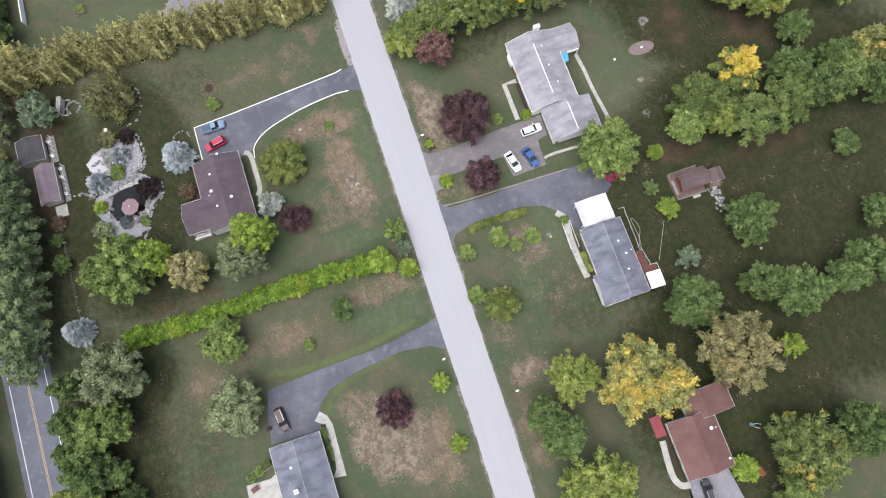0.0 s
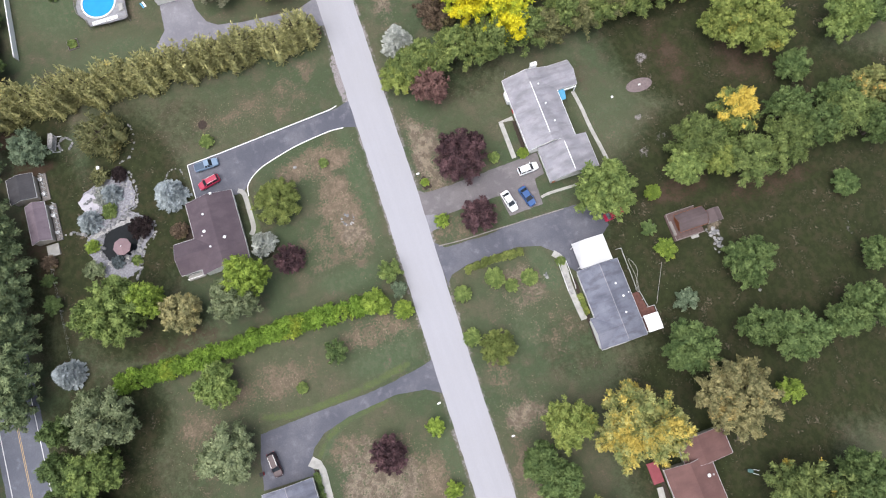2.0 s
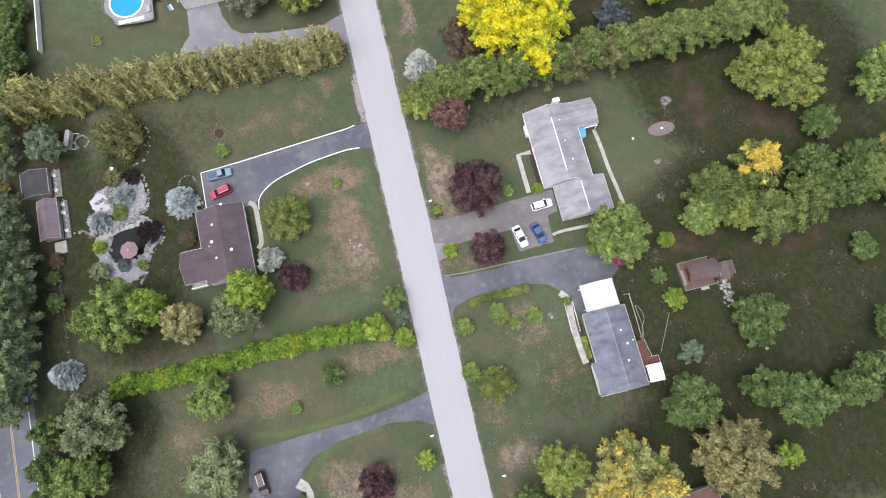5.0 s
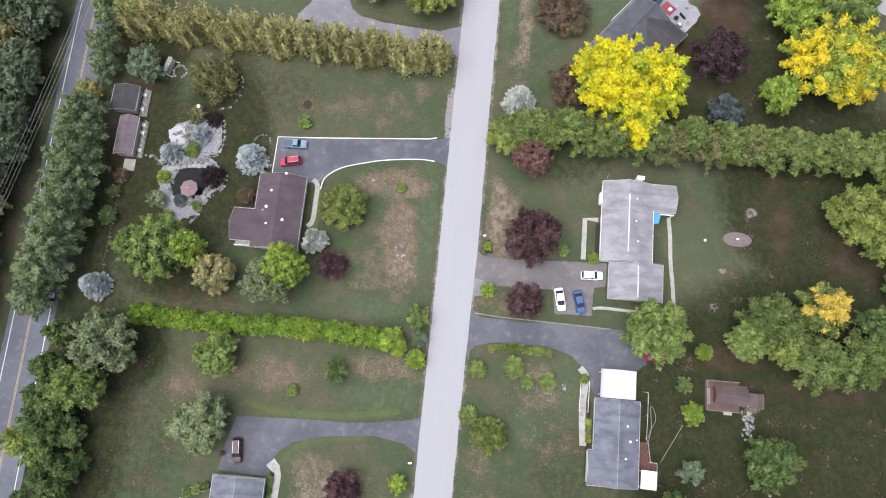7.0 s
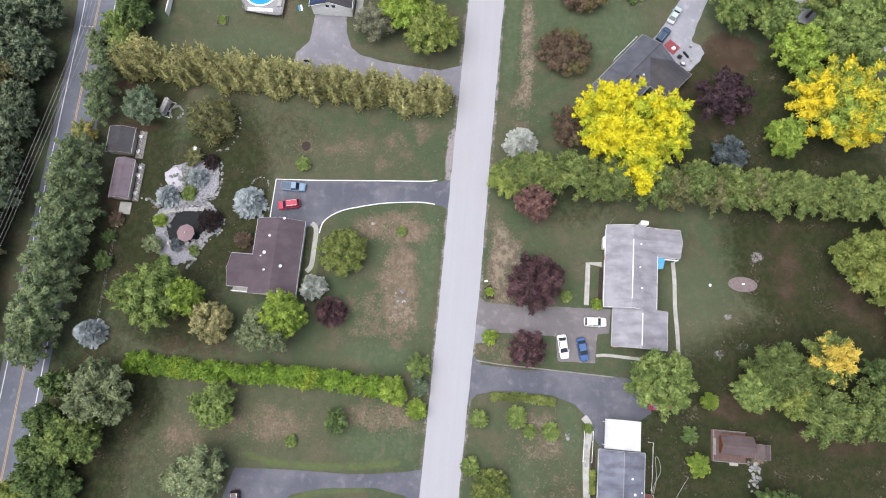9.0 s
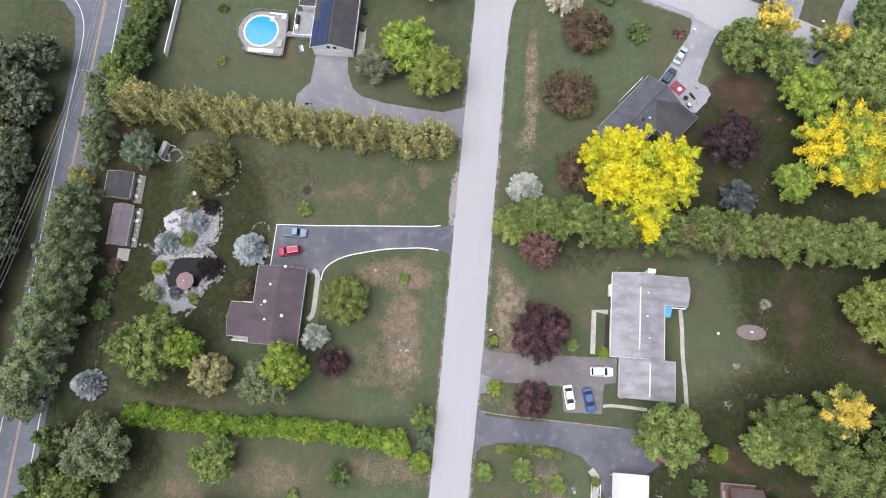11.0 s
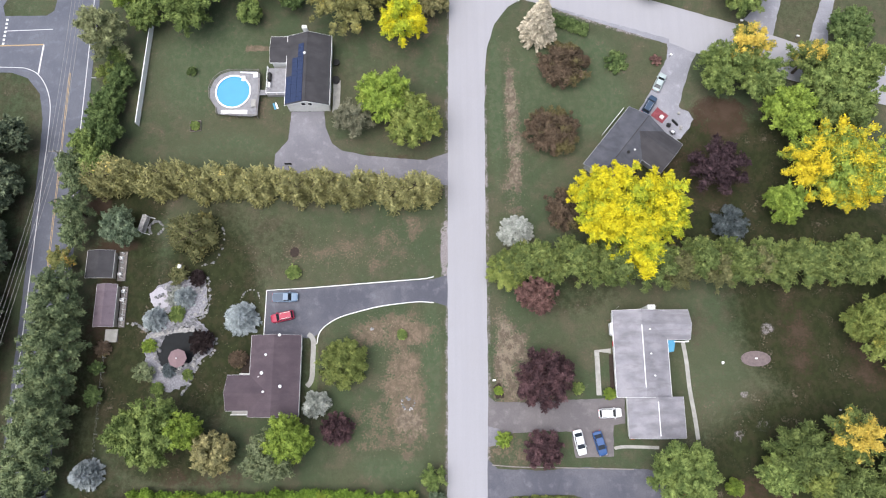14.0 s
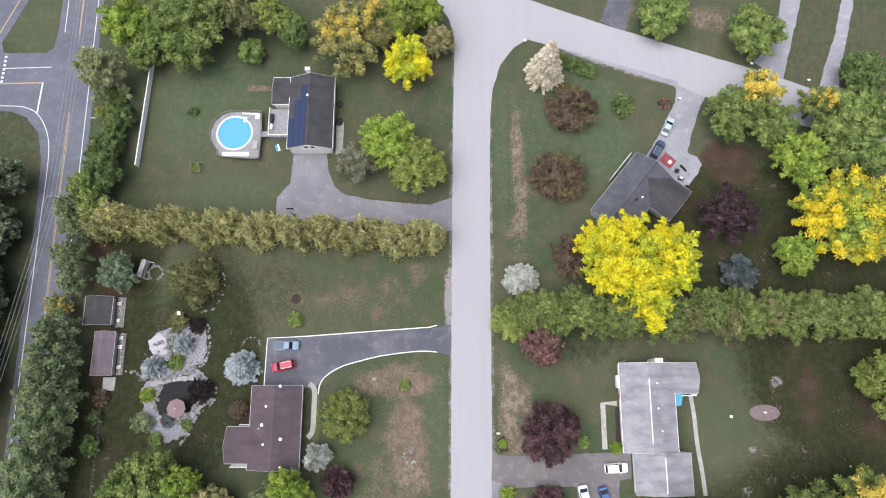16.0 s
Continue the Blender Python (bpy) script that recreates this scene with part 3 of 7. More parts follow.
# kind: leaf material, crown shape, label, category
KINDS = {
    "green": ("green", "broad", "full green leafy tree standing on the lawn", "tree"),
    "dkgreen": ("dkgreen", "broad", "deep green leafy tree with a dense crown", "tree"),
    "wood": ("wood", "broad", "dark green woodland tree beside the highway", "tree"),
    "strip": ("strip", "pine", "dark pine in the screen along the highway", "tree"),
    "olive": ("olive", "broad", "dull olive tree with a spreading crown", "tree"),
    "ygreen": ("ygreen", "broad", "yellow-green leafy tree starting to turn", "tree"),
    "lime": ("lime", "broad", "lime green leafy tree, brighter than its neighbours", "tree"),
    "yellow": ("yellow", "broad", "tall maple in brilliant yellow autumn leaf", "tree"),
    "yellow_half": ("yellow_half", "broad", "tall maple half turned to bright yellow", "tree"),
    "gold": ("gold", "broad", "large maple turning gold beside the brown-roofed house", "tree"),
    "tan": ("tan", "broad", "large tree with dull tan and green leaves", "tree"),
    "turning": ("turning", "broad", "green leafy tree with patches of gold", "tree"),
    "goldtop": ("goldtop", "pine", "green conifer with a golden top", "conifer"),
    "orange": ("orange", "broad", "tree with orange and gold autumn boughs", "tree"),
    "purple": ("purple", "dome", "purple-leaved maple with a round crown", "tree"),
    "dkpurple": ("dkpurple", "dome", "low dark purple weeping maple mound", "shrub"),
    "redbrown": ("redbrown", "broad", "red-brown leaved tree beside the road", "tree"),
    "brown": ("brown", "dome", "round bronze-leaved shrub on the lawn", "shrub"),
    "bluespruce": ("blue", "needle", "pale blue spruce with layered boughs", "spruce"),
    "bluegreen": ("bluegreen", "broad", "grey-green leafy tree, rather small", "tree"),
    "bluebush": ("bluebush", "dome", "broad slate-blue juniper bush in the shade", "shrub"),
    "silver": ("silver", "broad", "silvery white-leaved shrub beside the house", "shrub"),
    "silvergreen": ("silvergreen", "broad", "silvery green willow-like tree beside the driveway", "tree"),
    "silverspruce": ("silver", "needle", "silver-grey spruce at the roadside", "spruce"),
    "creamspruce": ("cream", "needle", "tall cream-tipped spruce at the road corner", "spruce"),
    "tanspruce": ("palegreen", "pine", "pale yellow-green conifer beside the highway", "conifer"),
    "goldspruce": ("goldspruce", "pine", "tall conifer with gold-tipped boughs", "conifer"),
    "golden": ("golden", "cedar", "golden cedar in the tall dense row", "conifer"),
    "greyspruce": ("greytan", "pine", "soft grey-tan conifer beside the driveway", "conifer"),
    "weeping": ("olive", "cedar", "broad drooping conifer with dull brownish green sprays", "conifer"),
    "plum": ("plum", "broad", "dark plum-leaved tree standing in deep shade", "tree"),
    "pine_green": ("pinegreen", "pine", "tall green conifer in the mixed tree belt", "conifer"),
    "screen_gold": ("olive", "pine", "conifer with dull gold tips in a tall screen", "conifer"),
    "screen": ("rhedge", "pine", "olive green conifer in a tall unclipped screen", "conifer"),
    "bush_g": ("green", "dome", "small round green garden bush", "shrub"),
    "bush_y": ("lime", "dome", "small yellow-green rounded bush", "shrub"),
    "odome": ("moss", "dome", "broad dull olive dome-shaped shrub on the lawn", "shrub"),
    "ydome": ("ygreen", "dome", "broad yellow-green dome-shaped shrub", "shrub"),
    "flower": ("blossom", "broad", "small tree dotted with pale blossom", "tree"),
}
count = [0]


def plant(kind, x, y, r, h, label="", leaf=None, group="", extra=None):
    mat, shape, text, cat = KINDS[kind]
    count[0] += 1
    rng = np.random.default_rng(count[0] * 7 + 3)
    name = {"tree": "tree", "shrub": "shrub", "spruce": "spruce_tree", "conifer": "conifer_tree"}[cat]
    root = thing(name, label or text, cat, x, y, 0, 0, group)
    big = leaf or min(0.31, max(0.18, 0.17 + 0.02 * r))
    if kind == "creamspruce":
        sets = needle_crown(r, h, rng, 0.36, 0.34, int(h * 1.7), 1.7, 0.75)
    elif kind == "silverspruce":
        sets = needle_crown(r * 1.15, h, rng, 0.34, 0.3, int(h * 2), 1.3, 0.85)
    elif shape == "needle":
        sets = needle_crown(r * 1.1, h, rng, max(0.34, min(0.5, 0.15 * r)), 0.3, int(max(9, h * 2.1)), 1.5, 0.6)
    elif shape == "cedar":
        sets = plume_crown(r, h, rng, 0.23, 10)
    elif shape == "pine":
        sets = broad_crown(r, h, rng, 0.26, 0.25 if r < 6 else 0.17, 0.03, 1.15, 0.45, 1.6, 0.7)
    elif shape == "dome":
        sets = broad_crown(r, h, rng, big * 0.85, 0.2, 0.0, 1.4, 0.35)
    else:
        sets = []
        subs = extra or ([(0, 0, 1, 1)] if r < 2.8 else [(0, 0, 0.86, 1)] + [
            (0.46 * math.cos(a), 0.46 * math.sin(a), rng.uniform(0.42, 0.58), rng.uniform(0.68, 0.96)) for a in rng.uniform(0, 0.9, 3) + np.arange(3) * 2.1 + rng.uniform(0, 6)])
        for dx, dy, fr, fh in subs:
            rr = r * fr * 0.95
            for v, f in broad_crown(rr, h * fh, rng, big, 0.29 if rr < 3.5 else (0.24 if rr < 6 else 0.19), 0.06 if h < 5 else 0.14):
                sets.append((v + np.array([dx * r, dy * r, 0]), f))
    crown = new("crown", arrays_mesh("crown", sets, LEAF[mat]))
    crown.parent = root
    part("trunk", trunk_mesh(h, 0.05 + 0.022 * h, random.Random(count[0]), r), M["bark"], root)
    return root


def hedge(name, label, line, width, height, material, seed, leaf=0.34, bough=0.75):
    rng = np.random.default_rng(seed)
    cs, rs, os_ = [], [], []
    for (ax, ay), (bx, by) in zip(line, line[1:]):
        ln = math.hypot(bx - ax, by - ay)
        d, s = ((bx - ax) / ln, (by - ay) / ln), (-(by - ay) / ln, (bx - ax) / ln)
        n = int(ln * width * 1.5 / (bough * bough)) + 1
        for _ in range(n):
            f, e, u = rng.uniform(0, ln), rng.uniform(-1, 1), rng.uniform(0.35, 1) ** 0.5
            wob = 1 + 0.12 * math.sin(f * 0.8 + seed) + 0.1 * math.sin(f * 2.1)
            r = bough * rng.uniform(0.7, 1.2)
            off = e * max(0.1, (width / 2 - r * 0.7)) * wob
            zt = (height * wob - r * 0.9) * (1 - 0.35 * abs(e) ** 3) * u
            cs.append((ax + d[0] * f + s[0] * off, ay + d[1] * f + s[1] * off, max(r * 0.6, zt)))
            rs.append(r)
            o = np.array([s[0] * e, s[1] * e, 0.8])
            os_.append(o / np.linalg.norm(o))
    cs = np.array(cs)
    mid = cs.mean(0) * np.array([1, 1, 0])
    me = arrays_mesh("foliage", clumps(cs - mid, rs, os_, leaf, rng, 1.3), LEAF[material])
    root = thing(name, label, "hedge", *mid)
    ob = new("foliage", me)
    ob.parent = root
    bm = bmesh.new()
    for (ax, ay), (bx, by) in zip(line, line[1:]):
        n = max(1, int(math.hypot(bx - ax, by - ay) / 1.5))
        for i in range(n):
            f = (i + 0.5) / n
            x, y = ax + (bx - ax) * f - mid[0], ay + (by - ay) * f - mid[1]
            rod(bm, (x, y, -0.1), (x, y, height * 0.6), 0.07, 0.03, 5)
    part("stems", bm, M["bark"], root)
    return root


# ---- ground and roads ----
def axis_line(lo, hi, step, far):
    mid = list(np.arange(lo, hi + step, step))
    out, d = [], step
    x = mid[-1]
    while x < far:
        d *= 1.5
        x += d
        out.append(x)
    below, d, x = [], step, lo
    while x > -far:
        d *= 1.5
        x -= d
        below.append(x)
    return np.array(below[::-1] + mid + out)


GX, GY = axis_line(-118, 122, 0.8, 2500), axis_line(-62, 164, 0.8, 2500)
PX, PY = np.meshgrid(GX, GY)
COVER = {k: np.zeros(PX.shape, np.float32) for k in ("dark_turf_and_shade", "lush", "lime", "dry", "straw", "soil", "gravel")}


def patch(kind, x, y, rx, ry, turn=0.0, strength=1.0, soft=0.5):
    """An oval of another ground cover with a soft rim."""
    a = radians(turn)
    u = ((PX - x) * math.cos(a) + (PY - y) * math.sin(a)) / rx
    v = (-(PX - x) * math.sin(a) + (PY - y) * math.cos(a)) / ry
    f = np.clip((1 + soft - np.sqrt(u * u + v * v)) / (2 * soft), 0, 1)
    COVER[kind] = np.maximum(COVER[kind], (f * f * (3 - 2 * f) * strength).astype(np.float32))


def verge(kind, line, width, strength=1.0):
    """A band of another cover along a line."""
    for (ax, ay), (bx, by) in zip(line, line[1:]):
        dx, dy = bx - ax, by - ay
        t = np.clip(((PX - ax) * dx + (PY - ay) * dy) / (dx * dx + dy * dy), 0, 1)
        d = np.hypot(PX - ax - t * dx, PY - ay - t * dy)
        COVER[kind] = np.maximum(COVER[kind], (np.clip(1.5 - d / width, 0, 1) * strength).astype(np.float32))


ROAD_L = [(-0.2, -62), (0.75, -14), (0.95, 0), (1.0, 16), (1.4, 45), (1.5, 80), (1.8, 110), (2.2, 134)]
ROAD_R = [(6.6, -62), (8.2, -14), (8.7, 24), (9.4, 48), (9.6, 94), (10.0, 119), (10.6, 125), (12.4, 131), (15.6, 135.4), (18.8, 137.3)]
SIDE_LOW = [(18.8, 137.3), (27, 134.6), (38.6, 130.2), (51, 126.2), (56.4, 123.6), (68, 119.4), (81, 115.5), (100, 109.5), (125, 101)]
SIDE_TOP = [(125, 113.5), (90.6, 122.4), (81, 125.0), (68, 130.0), (52.2, 135.3), (36.8, 140.6), (18.5, 147.6), (12, 152), (8, 160), (6, 185)]
ROAD_TOP_L = [(-9, 185), (-6.5, 160), (-2.4, 148), (1.0, 142.5), (2.1, 138)]

# worn and dry places on the lawns
patch("dry", -7, 49, 4.5, 11, 4, 0.85)
patch("dry", -9, 62, 8, 4, 0, 0.8)
patch("dry", -14, 43, 5, 5, 0, 0.55)
patch("straw", -6, 44, 3, 4, 0, 0.6)
patch("dry", -20, 77, 14, 4, 0, 0.36)
patch("dry", -9, 83, 7, 4, 0, 0.4)
patch("straw", 13, 57, 2.2, 8, 0, 1.0)
patch("dry", 13, 49.5, 2.5, 3, 0, 0.8)
patch("dry", 14, 38.5, 5, 2.5, 0, 0.6)
patch("straw", -15, -6, 8, 8, 0, 0.8)
patch("dry", -6, -10, 4, 9, 0, 0.8)
patch("dry", -20, 3, 4, 3, 20, 0.6)
patch("dry", -8, 23, 8, 3, 0, 0.7)
patch("dry", -30, 20, 9, 4, 0, 0.6)
patch("dry", -46, 14, 6, 9, 0, 0.45)
patch("straw", 16, 105, 1.6, 18, 2, 0.75)
patch("straw", 15.5, 92, 2, 6, 0, 0.5)
patch("dry", 13, 9, 2, 6, 0, 0.7)
patch("straw", 15, -2, 5, 3, -10, 0.7)
patch("dry", 12, -14, 3, 8, 0, 0.6)
patch("straw", 24, 22, 5, 5, 0, 0.55)
patch("dry", 27, 12, 5, 6, 0, 0.35)
patch("dry", -45, 112, 8, 5, 0, 0.4)
patch("dry", -41, 125.5, 3.0, 0.8, 0, 1.1, 0.3)
patch("straw", 60, 142, 5, 4, 0, 0.6)
patch("dry", 41, 144, 5, 4, 0, 0.6)
patch("dry", -8, 131, 8, 6, 0, 0.5)
patch("straw", 66, 22, 1.6, 1.2, 0, 0.7)
# bare earth; the soil near the yellow maple also paints in tree shade
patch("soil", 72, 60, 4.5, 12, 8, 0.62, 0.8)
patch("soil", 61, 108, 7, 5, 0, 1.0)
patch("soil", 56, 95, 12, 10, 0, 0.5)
# tree shade around the plum tree, put into the turf colour
patch("dark_turf_and_shade", 56, 95, 14, 12, 0, 1.5)
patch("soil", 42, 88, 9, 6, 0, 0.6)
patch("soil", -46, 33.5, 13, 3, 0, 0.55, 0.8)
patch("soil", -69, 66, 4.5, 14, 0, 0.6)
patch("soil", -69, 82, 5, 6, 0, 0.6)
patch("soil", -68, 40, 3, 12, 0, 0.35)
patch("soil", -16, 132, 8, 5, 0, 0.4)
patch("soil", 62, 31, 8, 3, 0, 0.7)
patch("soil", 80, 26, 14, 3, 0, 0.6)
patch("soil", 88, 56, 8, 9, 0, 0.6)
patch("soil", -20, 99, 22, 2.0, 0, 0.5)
# darker turf, with the shade beneath trees and screens painted into its colour
patch("dark_turf_and_shade", 88, 14, 46, 38, 0, 1.5, 0.35)
patch("dark_turf_and_shade", 52, -18, 22, 24, 0, 1.1)
patch("dark_turf_and_shade", 86, 66, 26, 22, 0, 1.3)
patch("dark_turf_and_shade", 66, 46, 14, 12, 0, 0.5, 1.0)
patch("straw", 14.5, 56, 3.5, 9, 0, 0.7)
patch("straw", -16, -4, 8, 8, 0, 0.75)
patch("dry", -10, -8, 6, 9, 0, 0.7)
verge("lush", curve([(-6, 11.6), (-14, 9.6), (-21, 7.4), (-24.6, 3.6)]), 1.2, 0.8)
patch("dark_turf_and_shade", 66, 92, 26, 16, 0, 1.2)
patch("dark_turf_and_shade", -54, 120, 16, 16, 0, 0.35)
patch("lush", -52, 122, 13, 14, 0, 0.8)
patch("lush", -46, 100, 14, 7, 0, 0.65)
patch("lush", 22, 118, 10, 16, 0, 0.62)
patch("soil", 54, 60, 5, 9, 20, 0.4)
patch("dark_turf_and_shade", -40, 58, 5, 10, 0, 0.8)
# bare ground north of the dark shed, its shadow painted in as soil
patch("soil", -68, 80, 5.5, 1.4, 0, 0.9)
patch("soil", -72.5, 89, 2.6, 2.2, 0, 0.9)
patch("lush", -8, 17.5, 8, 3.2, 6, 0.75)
patch("dark_turf_and_shade", -13, 118, 13, 14, 0, 0.35)
patch("dark_turf_and_shade", -48, 66, 12, 24, 0, 0.9)
patch("dark_turf_and_shade", -63, 62, 7, 28, 0, 0.85)
patch("dark_turf_and_shade", -60, 22, 10, 10, 0, 0.8)
patch("dark_turf_and_shade", -52, 38, 14, 6, 0, 0.8)
patch("dark_turf_and_shade", -38, 80, 14, 8, 0, 0.5)
patch("dark_turf_and_shade", 27, 72, 12, 8, 0, 0.6)
patch("dark_turf_and_shade", -96, 90, 10, 90, 0, 0.5)
patch("dark_turf_and_shade", -68, 0, 14, 40, 0, 0.8)
patch("dark_turf_and_shade", -55, 5, 12, 18, 0, 0.5)
patch("dark_turf_and_shade", 30, 8, 10, 9, 0, 0.5)
patch("dark_turf_and_shade", -28, 52, 8, 14, 0, 0.5)
patch("dark_turf_and_shade", 90, 140, 30, 18, 0, 0.4)
patch("dark_turf_and_shade", -70, 50, 6, 22, 0, 0.7)
patch("dark_turf_and_shade", -66, 88, 8, 7, 0, 1.0)
# greener turf
patch("lush", -2, 55, 2.4, 16, 0, 0.8)
patch("lush", -10, 35.5, 8, 2.6, 0, 0.75)
patch("lush", 12.2, 112, 1.8, 20, 0, 0.85)
patch("lush", 30, 124, 12, 6, -16, 0.85)
patch("lush", 34, 112, 9, 9, 0, 0.8)
patch("lush", 29, 24, 2.5, 6, 10, 0.85)
patch("lush", 21, 14, 4, 5, 0, 0.55)
patch("lush", 54, 54, 8, 12, 0, 0.55, 0.9)
patch("lush", -3, 20, 3, 6, 0, 0.7)
patch("lush", -1.5, -6, 2.2, 10, 0, 0.7)
patch("lush", -94, 141, 6, 12, 0, 0.6)
verge("lime", curve([(-34, 14.0), (-26, 12.6), (-14, 13.2), (-4, 14.9)]), 0.8, 0.85)
verge("lime", curve([(-10, 9.4), (-18, 8.2), (-23.5, 6.0), (-26, 3)]), 0.7, 0.7)
patch("lime", -45, 29.5, 4, 2, 0, 0.6)
patch("lime", -63.5, 82.8, 2.2, 1.0, 0, 1.0)
patch("lime", -25.3, 54, 0.9, 6, 0, 0.9, 0.3)
patch("lime", -35, 38, 3, 3, 0, 0.5)
# gritty road edges
verge("gravel", ROAD_L, 0.7, 0.55)
verge("gravel", ROAD_R[:6], 0.7, 0.55)
verge("gravel", [(1.2, 72), (0.9, 77), (1.2, 84)], 0.9, 1.0)
verge("gravel", SIDE_LOW[1:4], 0.8, 0.7)
verge("gravel", [(-77.0, 15), (-79.4, 105)], 0.8, 0.6)
verge("soil", [(-89.0, 10), (-89.5, 60), (-90.2, 100)], 1.8, 0.4)
patch("gravel", 63, 43, 1.5, 1.2, 0, 0.55)
patch("gravel", 58, 41, 1.4, 1.4, 0, 0.5)
patch("gravel", 66, 62, 1.6, 1.2, 0, 0.55)
patch("gravel", 60, 49, 0.8, 0.8, 0, 0.6)
patch("gravel", 92, 12, 1.2, 2, 0, 0.4)


def ground_sheet():
    ny, nx = PX.shape
    v = np.stack([PX.ravel(), PY.ravel(), np.zeros(PX.size)], 1)
    i = (np.arange(ny - 1)[:, None] * nx + np.arange(nx - 1)[None]).ravel()
    me = arrays_mesh("ground", [(v, np.stack([i, i + 1, i + nx + 1, i + nx], 1))], M["ground"])
    for k, f in COVER.items():
        me.attributes.new(k, "FLOAT", "POINT").data.foreach_set("value", f.ravel())
    return tagged(new("ground", me), "mown lawns of green and dry brown grass with worn patches", "ground", kind="structure")


ground_sheet()

slab("road", ROAD_L + [(2.1, 138)] + ROAD_TOP_L[::-1][1:] + SIDE_TOP[::-1] + SIDE_LOW[::-1] + ROAD_R[::-1][1:], 0.06, "road",
     "pale worn residential road with a side road branching off", "road", 1.4, 0.07)


def hwy(y, off=0.0):
    return (-81.1 - 0.0165 * (y - 15) + off, y)


slab("highway", [hwy(-62, 5.0), hwy(185, 5.0), hwy(185, -4.6), hwy(141, -4.6), (-88.4, 135.6), (-90, 134.4), (-99.6, 134.4), (-100.4, 137.0), (-98.6, 141), (-94, 152), (-88.5, 185),
                 (-100, 185), (-108, 152), (-130, 140), (-130, 119.5), (-103, 120.4), (-96, 120.2), (-92.2, 118.8), (-89.0, 115.0), (-87.6, 109), hwy(98, -4.6), hwy(-62, -4.9)],
     0.05, "highway", "grey asphalt highway with a junction", "road", 1.5, 0.06)
LANES = thing("road_markings", "white edge lines and orange centre lines on the highway", "road marking", *hwy(60), 0, 0, "", "structure")


def stripe(name, line, width, material="line"):
    lx, ly = hwy(60)
    part(name, ribbon([(x - lx, y - ly) for x, y in line], width, 0.04, 0.056), M[material], LANES)


stripe("edge_line", [hwy(-62, 3.9), hwy(60, 3.7), hwy(185, 3.7)], 0.17)
stripe("edge_line", [hwy(-62, -3.5), hwy(50, -3.7), hwy(98, -3.4)] + curve([hwy(102, -3.3), (-86.2, 111.3), (-87.6, 116.2), (-89.9, 119.6), (-92.6, 121.1), (-96, 121.5), (-108, 121.8)], 5), 0.17)
stripe("edge_line", [hwy(139.5, -3.2), hwy(160, -3.2), hwy(185, -3.3)], 0.16)
stripe("centre_line", [hwy(-62, 0.12), hwy(120, 0.12)], 0.13, "yellow_line")
stripe("centre_line", [hwy(-62, -0.16), hwy(120, -0.16)], 0.13, "yellow_line")
stripe("centre_line", [hwy(139, 0.2), hwy(185, 0.2)], 0.3, "yellow_line")
stripe("stop_line", [(-89.7, 127.1), (-90.0, 119.9)], 0.35)
stripe("centre_line", [(-112, 126.6), (-89.7, 127.1)], 0.28, "yellow_line")
stripe("lane_line", [(-98.9, 130.6), (-88.2, 130.9)], 0.17)
stripe("centre_line", [(-106, 131.0), (-101.6, 138.5), (-97.8, 148), (-94, 160)], 0.25, "yellow_line")
stripe("lane_line", [(-112, 141), (-104, 150)], 0.2)
for i in range(7):
    x, y = -98.9 + 0.02 * i, 127.4 + 1.0 * i
    stripe("yield_mark", [(x - 0.4, y), (x + 0.15, y + 0.02)], 0.55)

slab("driveway", [(-35.8, 70.3), (-28, 70.7), (-1.6, 72.6), (1.9, 73.5), (1.9, 66.8), (-1.6, 67.9), (-7, 67.8), (-12.4, 67.1), (-17, 66.0), (-20.6, 64.9), (-23.2, 63.4),
                  (-25.0, 61.4), (-26, 60.6), (-36.0, 60.6)], 0.045, "drive", "smooth dark asphalt driveway", "driveway", 1.2, 0.03)
slab("driveway", [(1.6, 14.4), (-1, 13.6), (-7, 12.6), (-13.4, 11.9), (-22, 11.8), (-27.6, 11.6), (-35.6, 11.2), (-36.8, 7), (-37.8, 0.8), (-27.4, 0.4), (-27.6, 3), (-26.2, 5.4),
                  (-23.6, 7.4), (-18, 8.9), (-8.1, 9.9), (-2, 9.0), (1.0, 7.2)], 0.045, "drive", "dark patched asphalt driveway widening before a garage", "driveway", 0.9, 0.08)
slab("driveway", [(9.2, 49.0), (10.7, 47.9), (17, 47.7), (27, 48.2), (36.4, 48.6), (36.2, 43.6), (33.9, 43.2), (33.6, 37.4), (26.2, 37.2), (25.6, 42.0), (20, 42.2), (10.8, 41.6), (9.2, 40.4)],
     0.045, "drive_brown", "worn grey asphalt parking driveway", "driveway", 0.9, 0.12)
slab("driveway", [(9.0, 37.0), (11, 35.2), (20, 34.8), (27.4, 35.4), (40, 35.0), (45.4, 33.4), (45, 28.6), (42.6, 27.0), (42.4, 21), (35.4, 21), (33.2, 24), (32.4, 26.8), (30, 29.0),
                  (25.4, 30.4), (14, 30.2), (10.4, 29.2), (9.0, 27.2)], 0.045, "drive", "dark asphalt driveway under the trees", "driveway", 0.9, 0.1)
slab("driveway", [(-32.6, 110.2), (-25.4, 110.2), (-25.0, 106.4), (-23.4, 102.6), (-21.3, 101.0), (-16, 99.8), (-10.4, 99.2), (-3, 98.6), (1.9, 100.4), (1.9, 92.8), (-3, 93.8), (-13, 94.6), (-22.3, 95.0),
                  (-34.2, 95.4), (-35.7, 97), (-35.7, 100.3), (-33.0, 103.6)], 0.045, "drive_pale", "pale old asphalt driveway leading to the garage", "driveway", 0.9, 0.08)
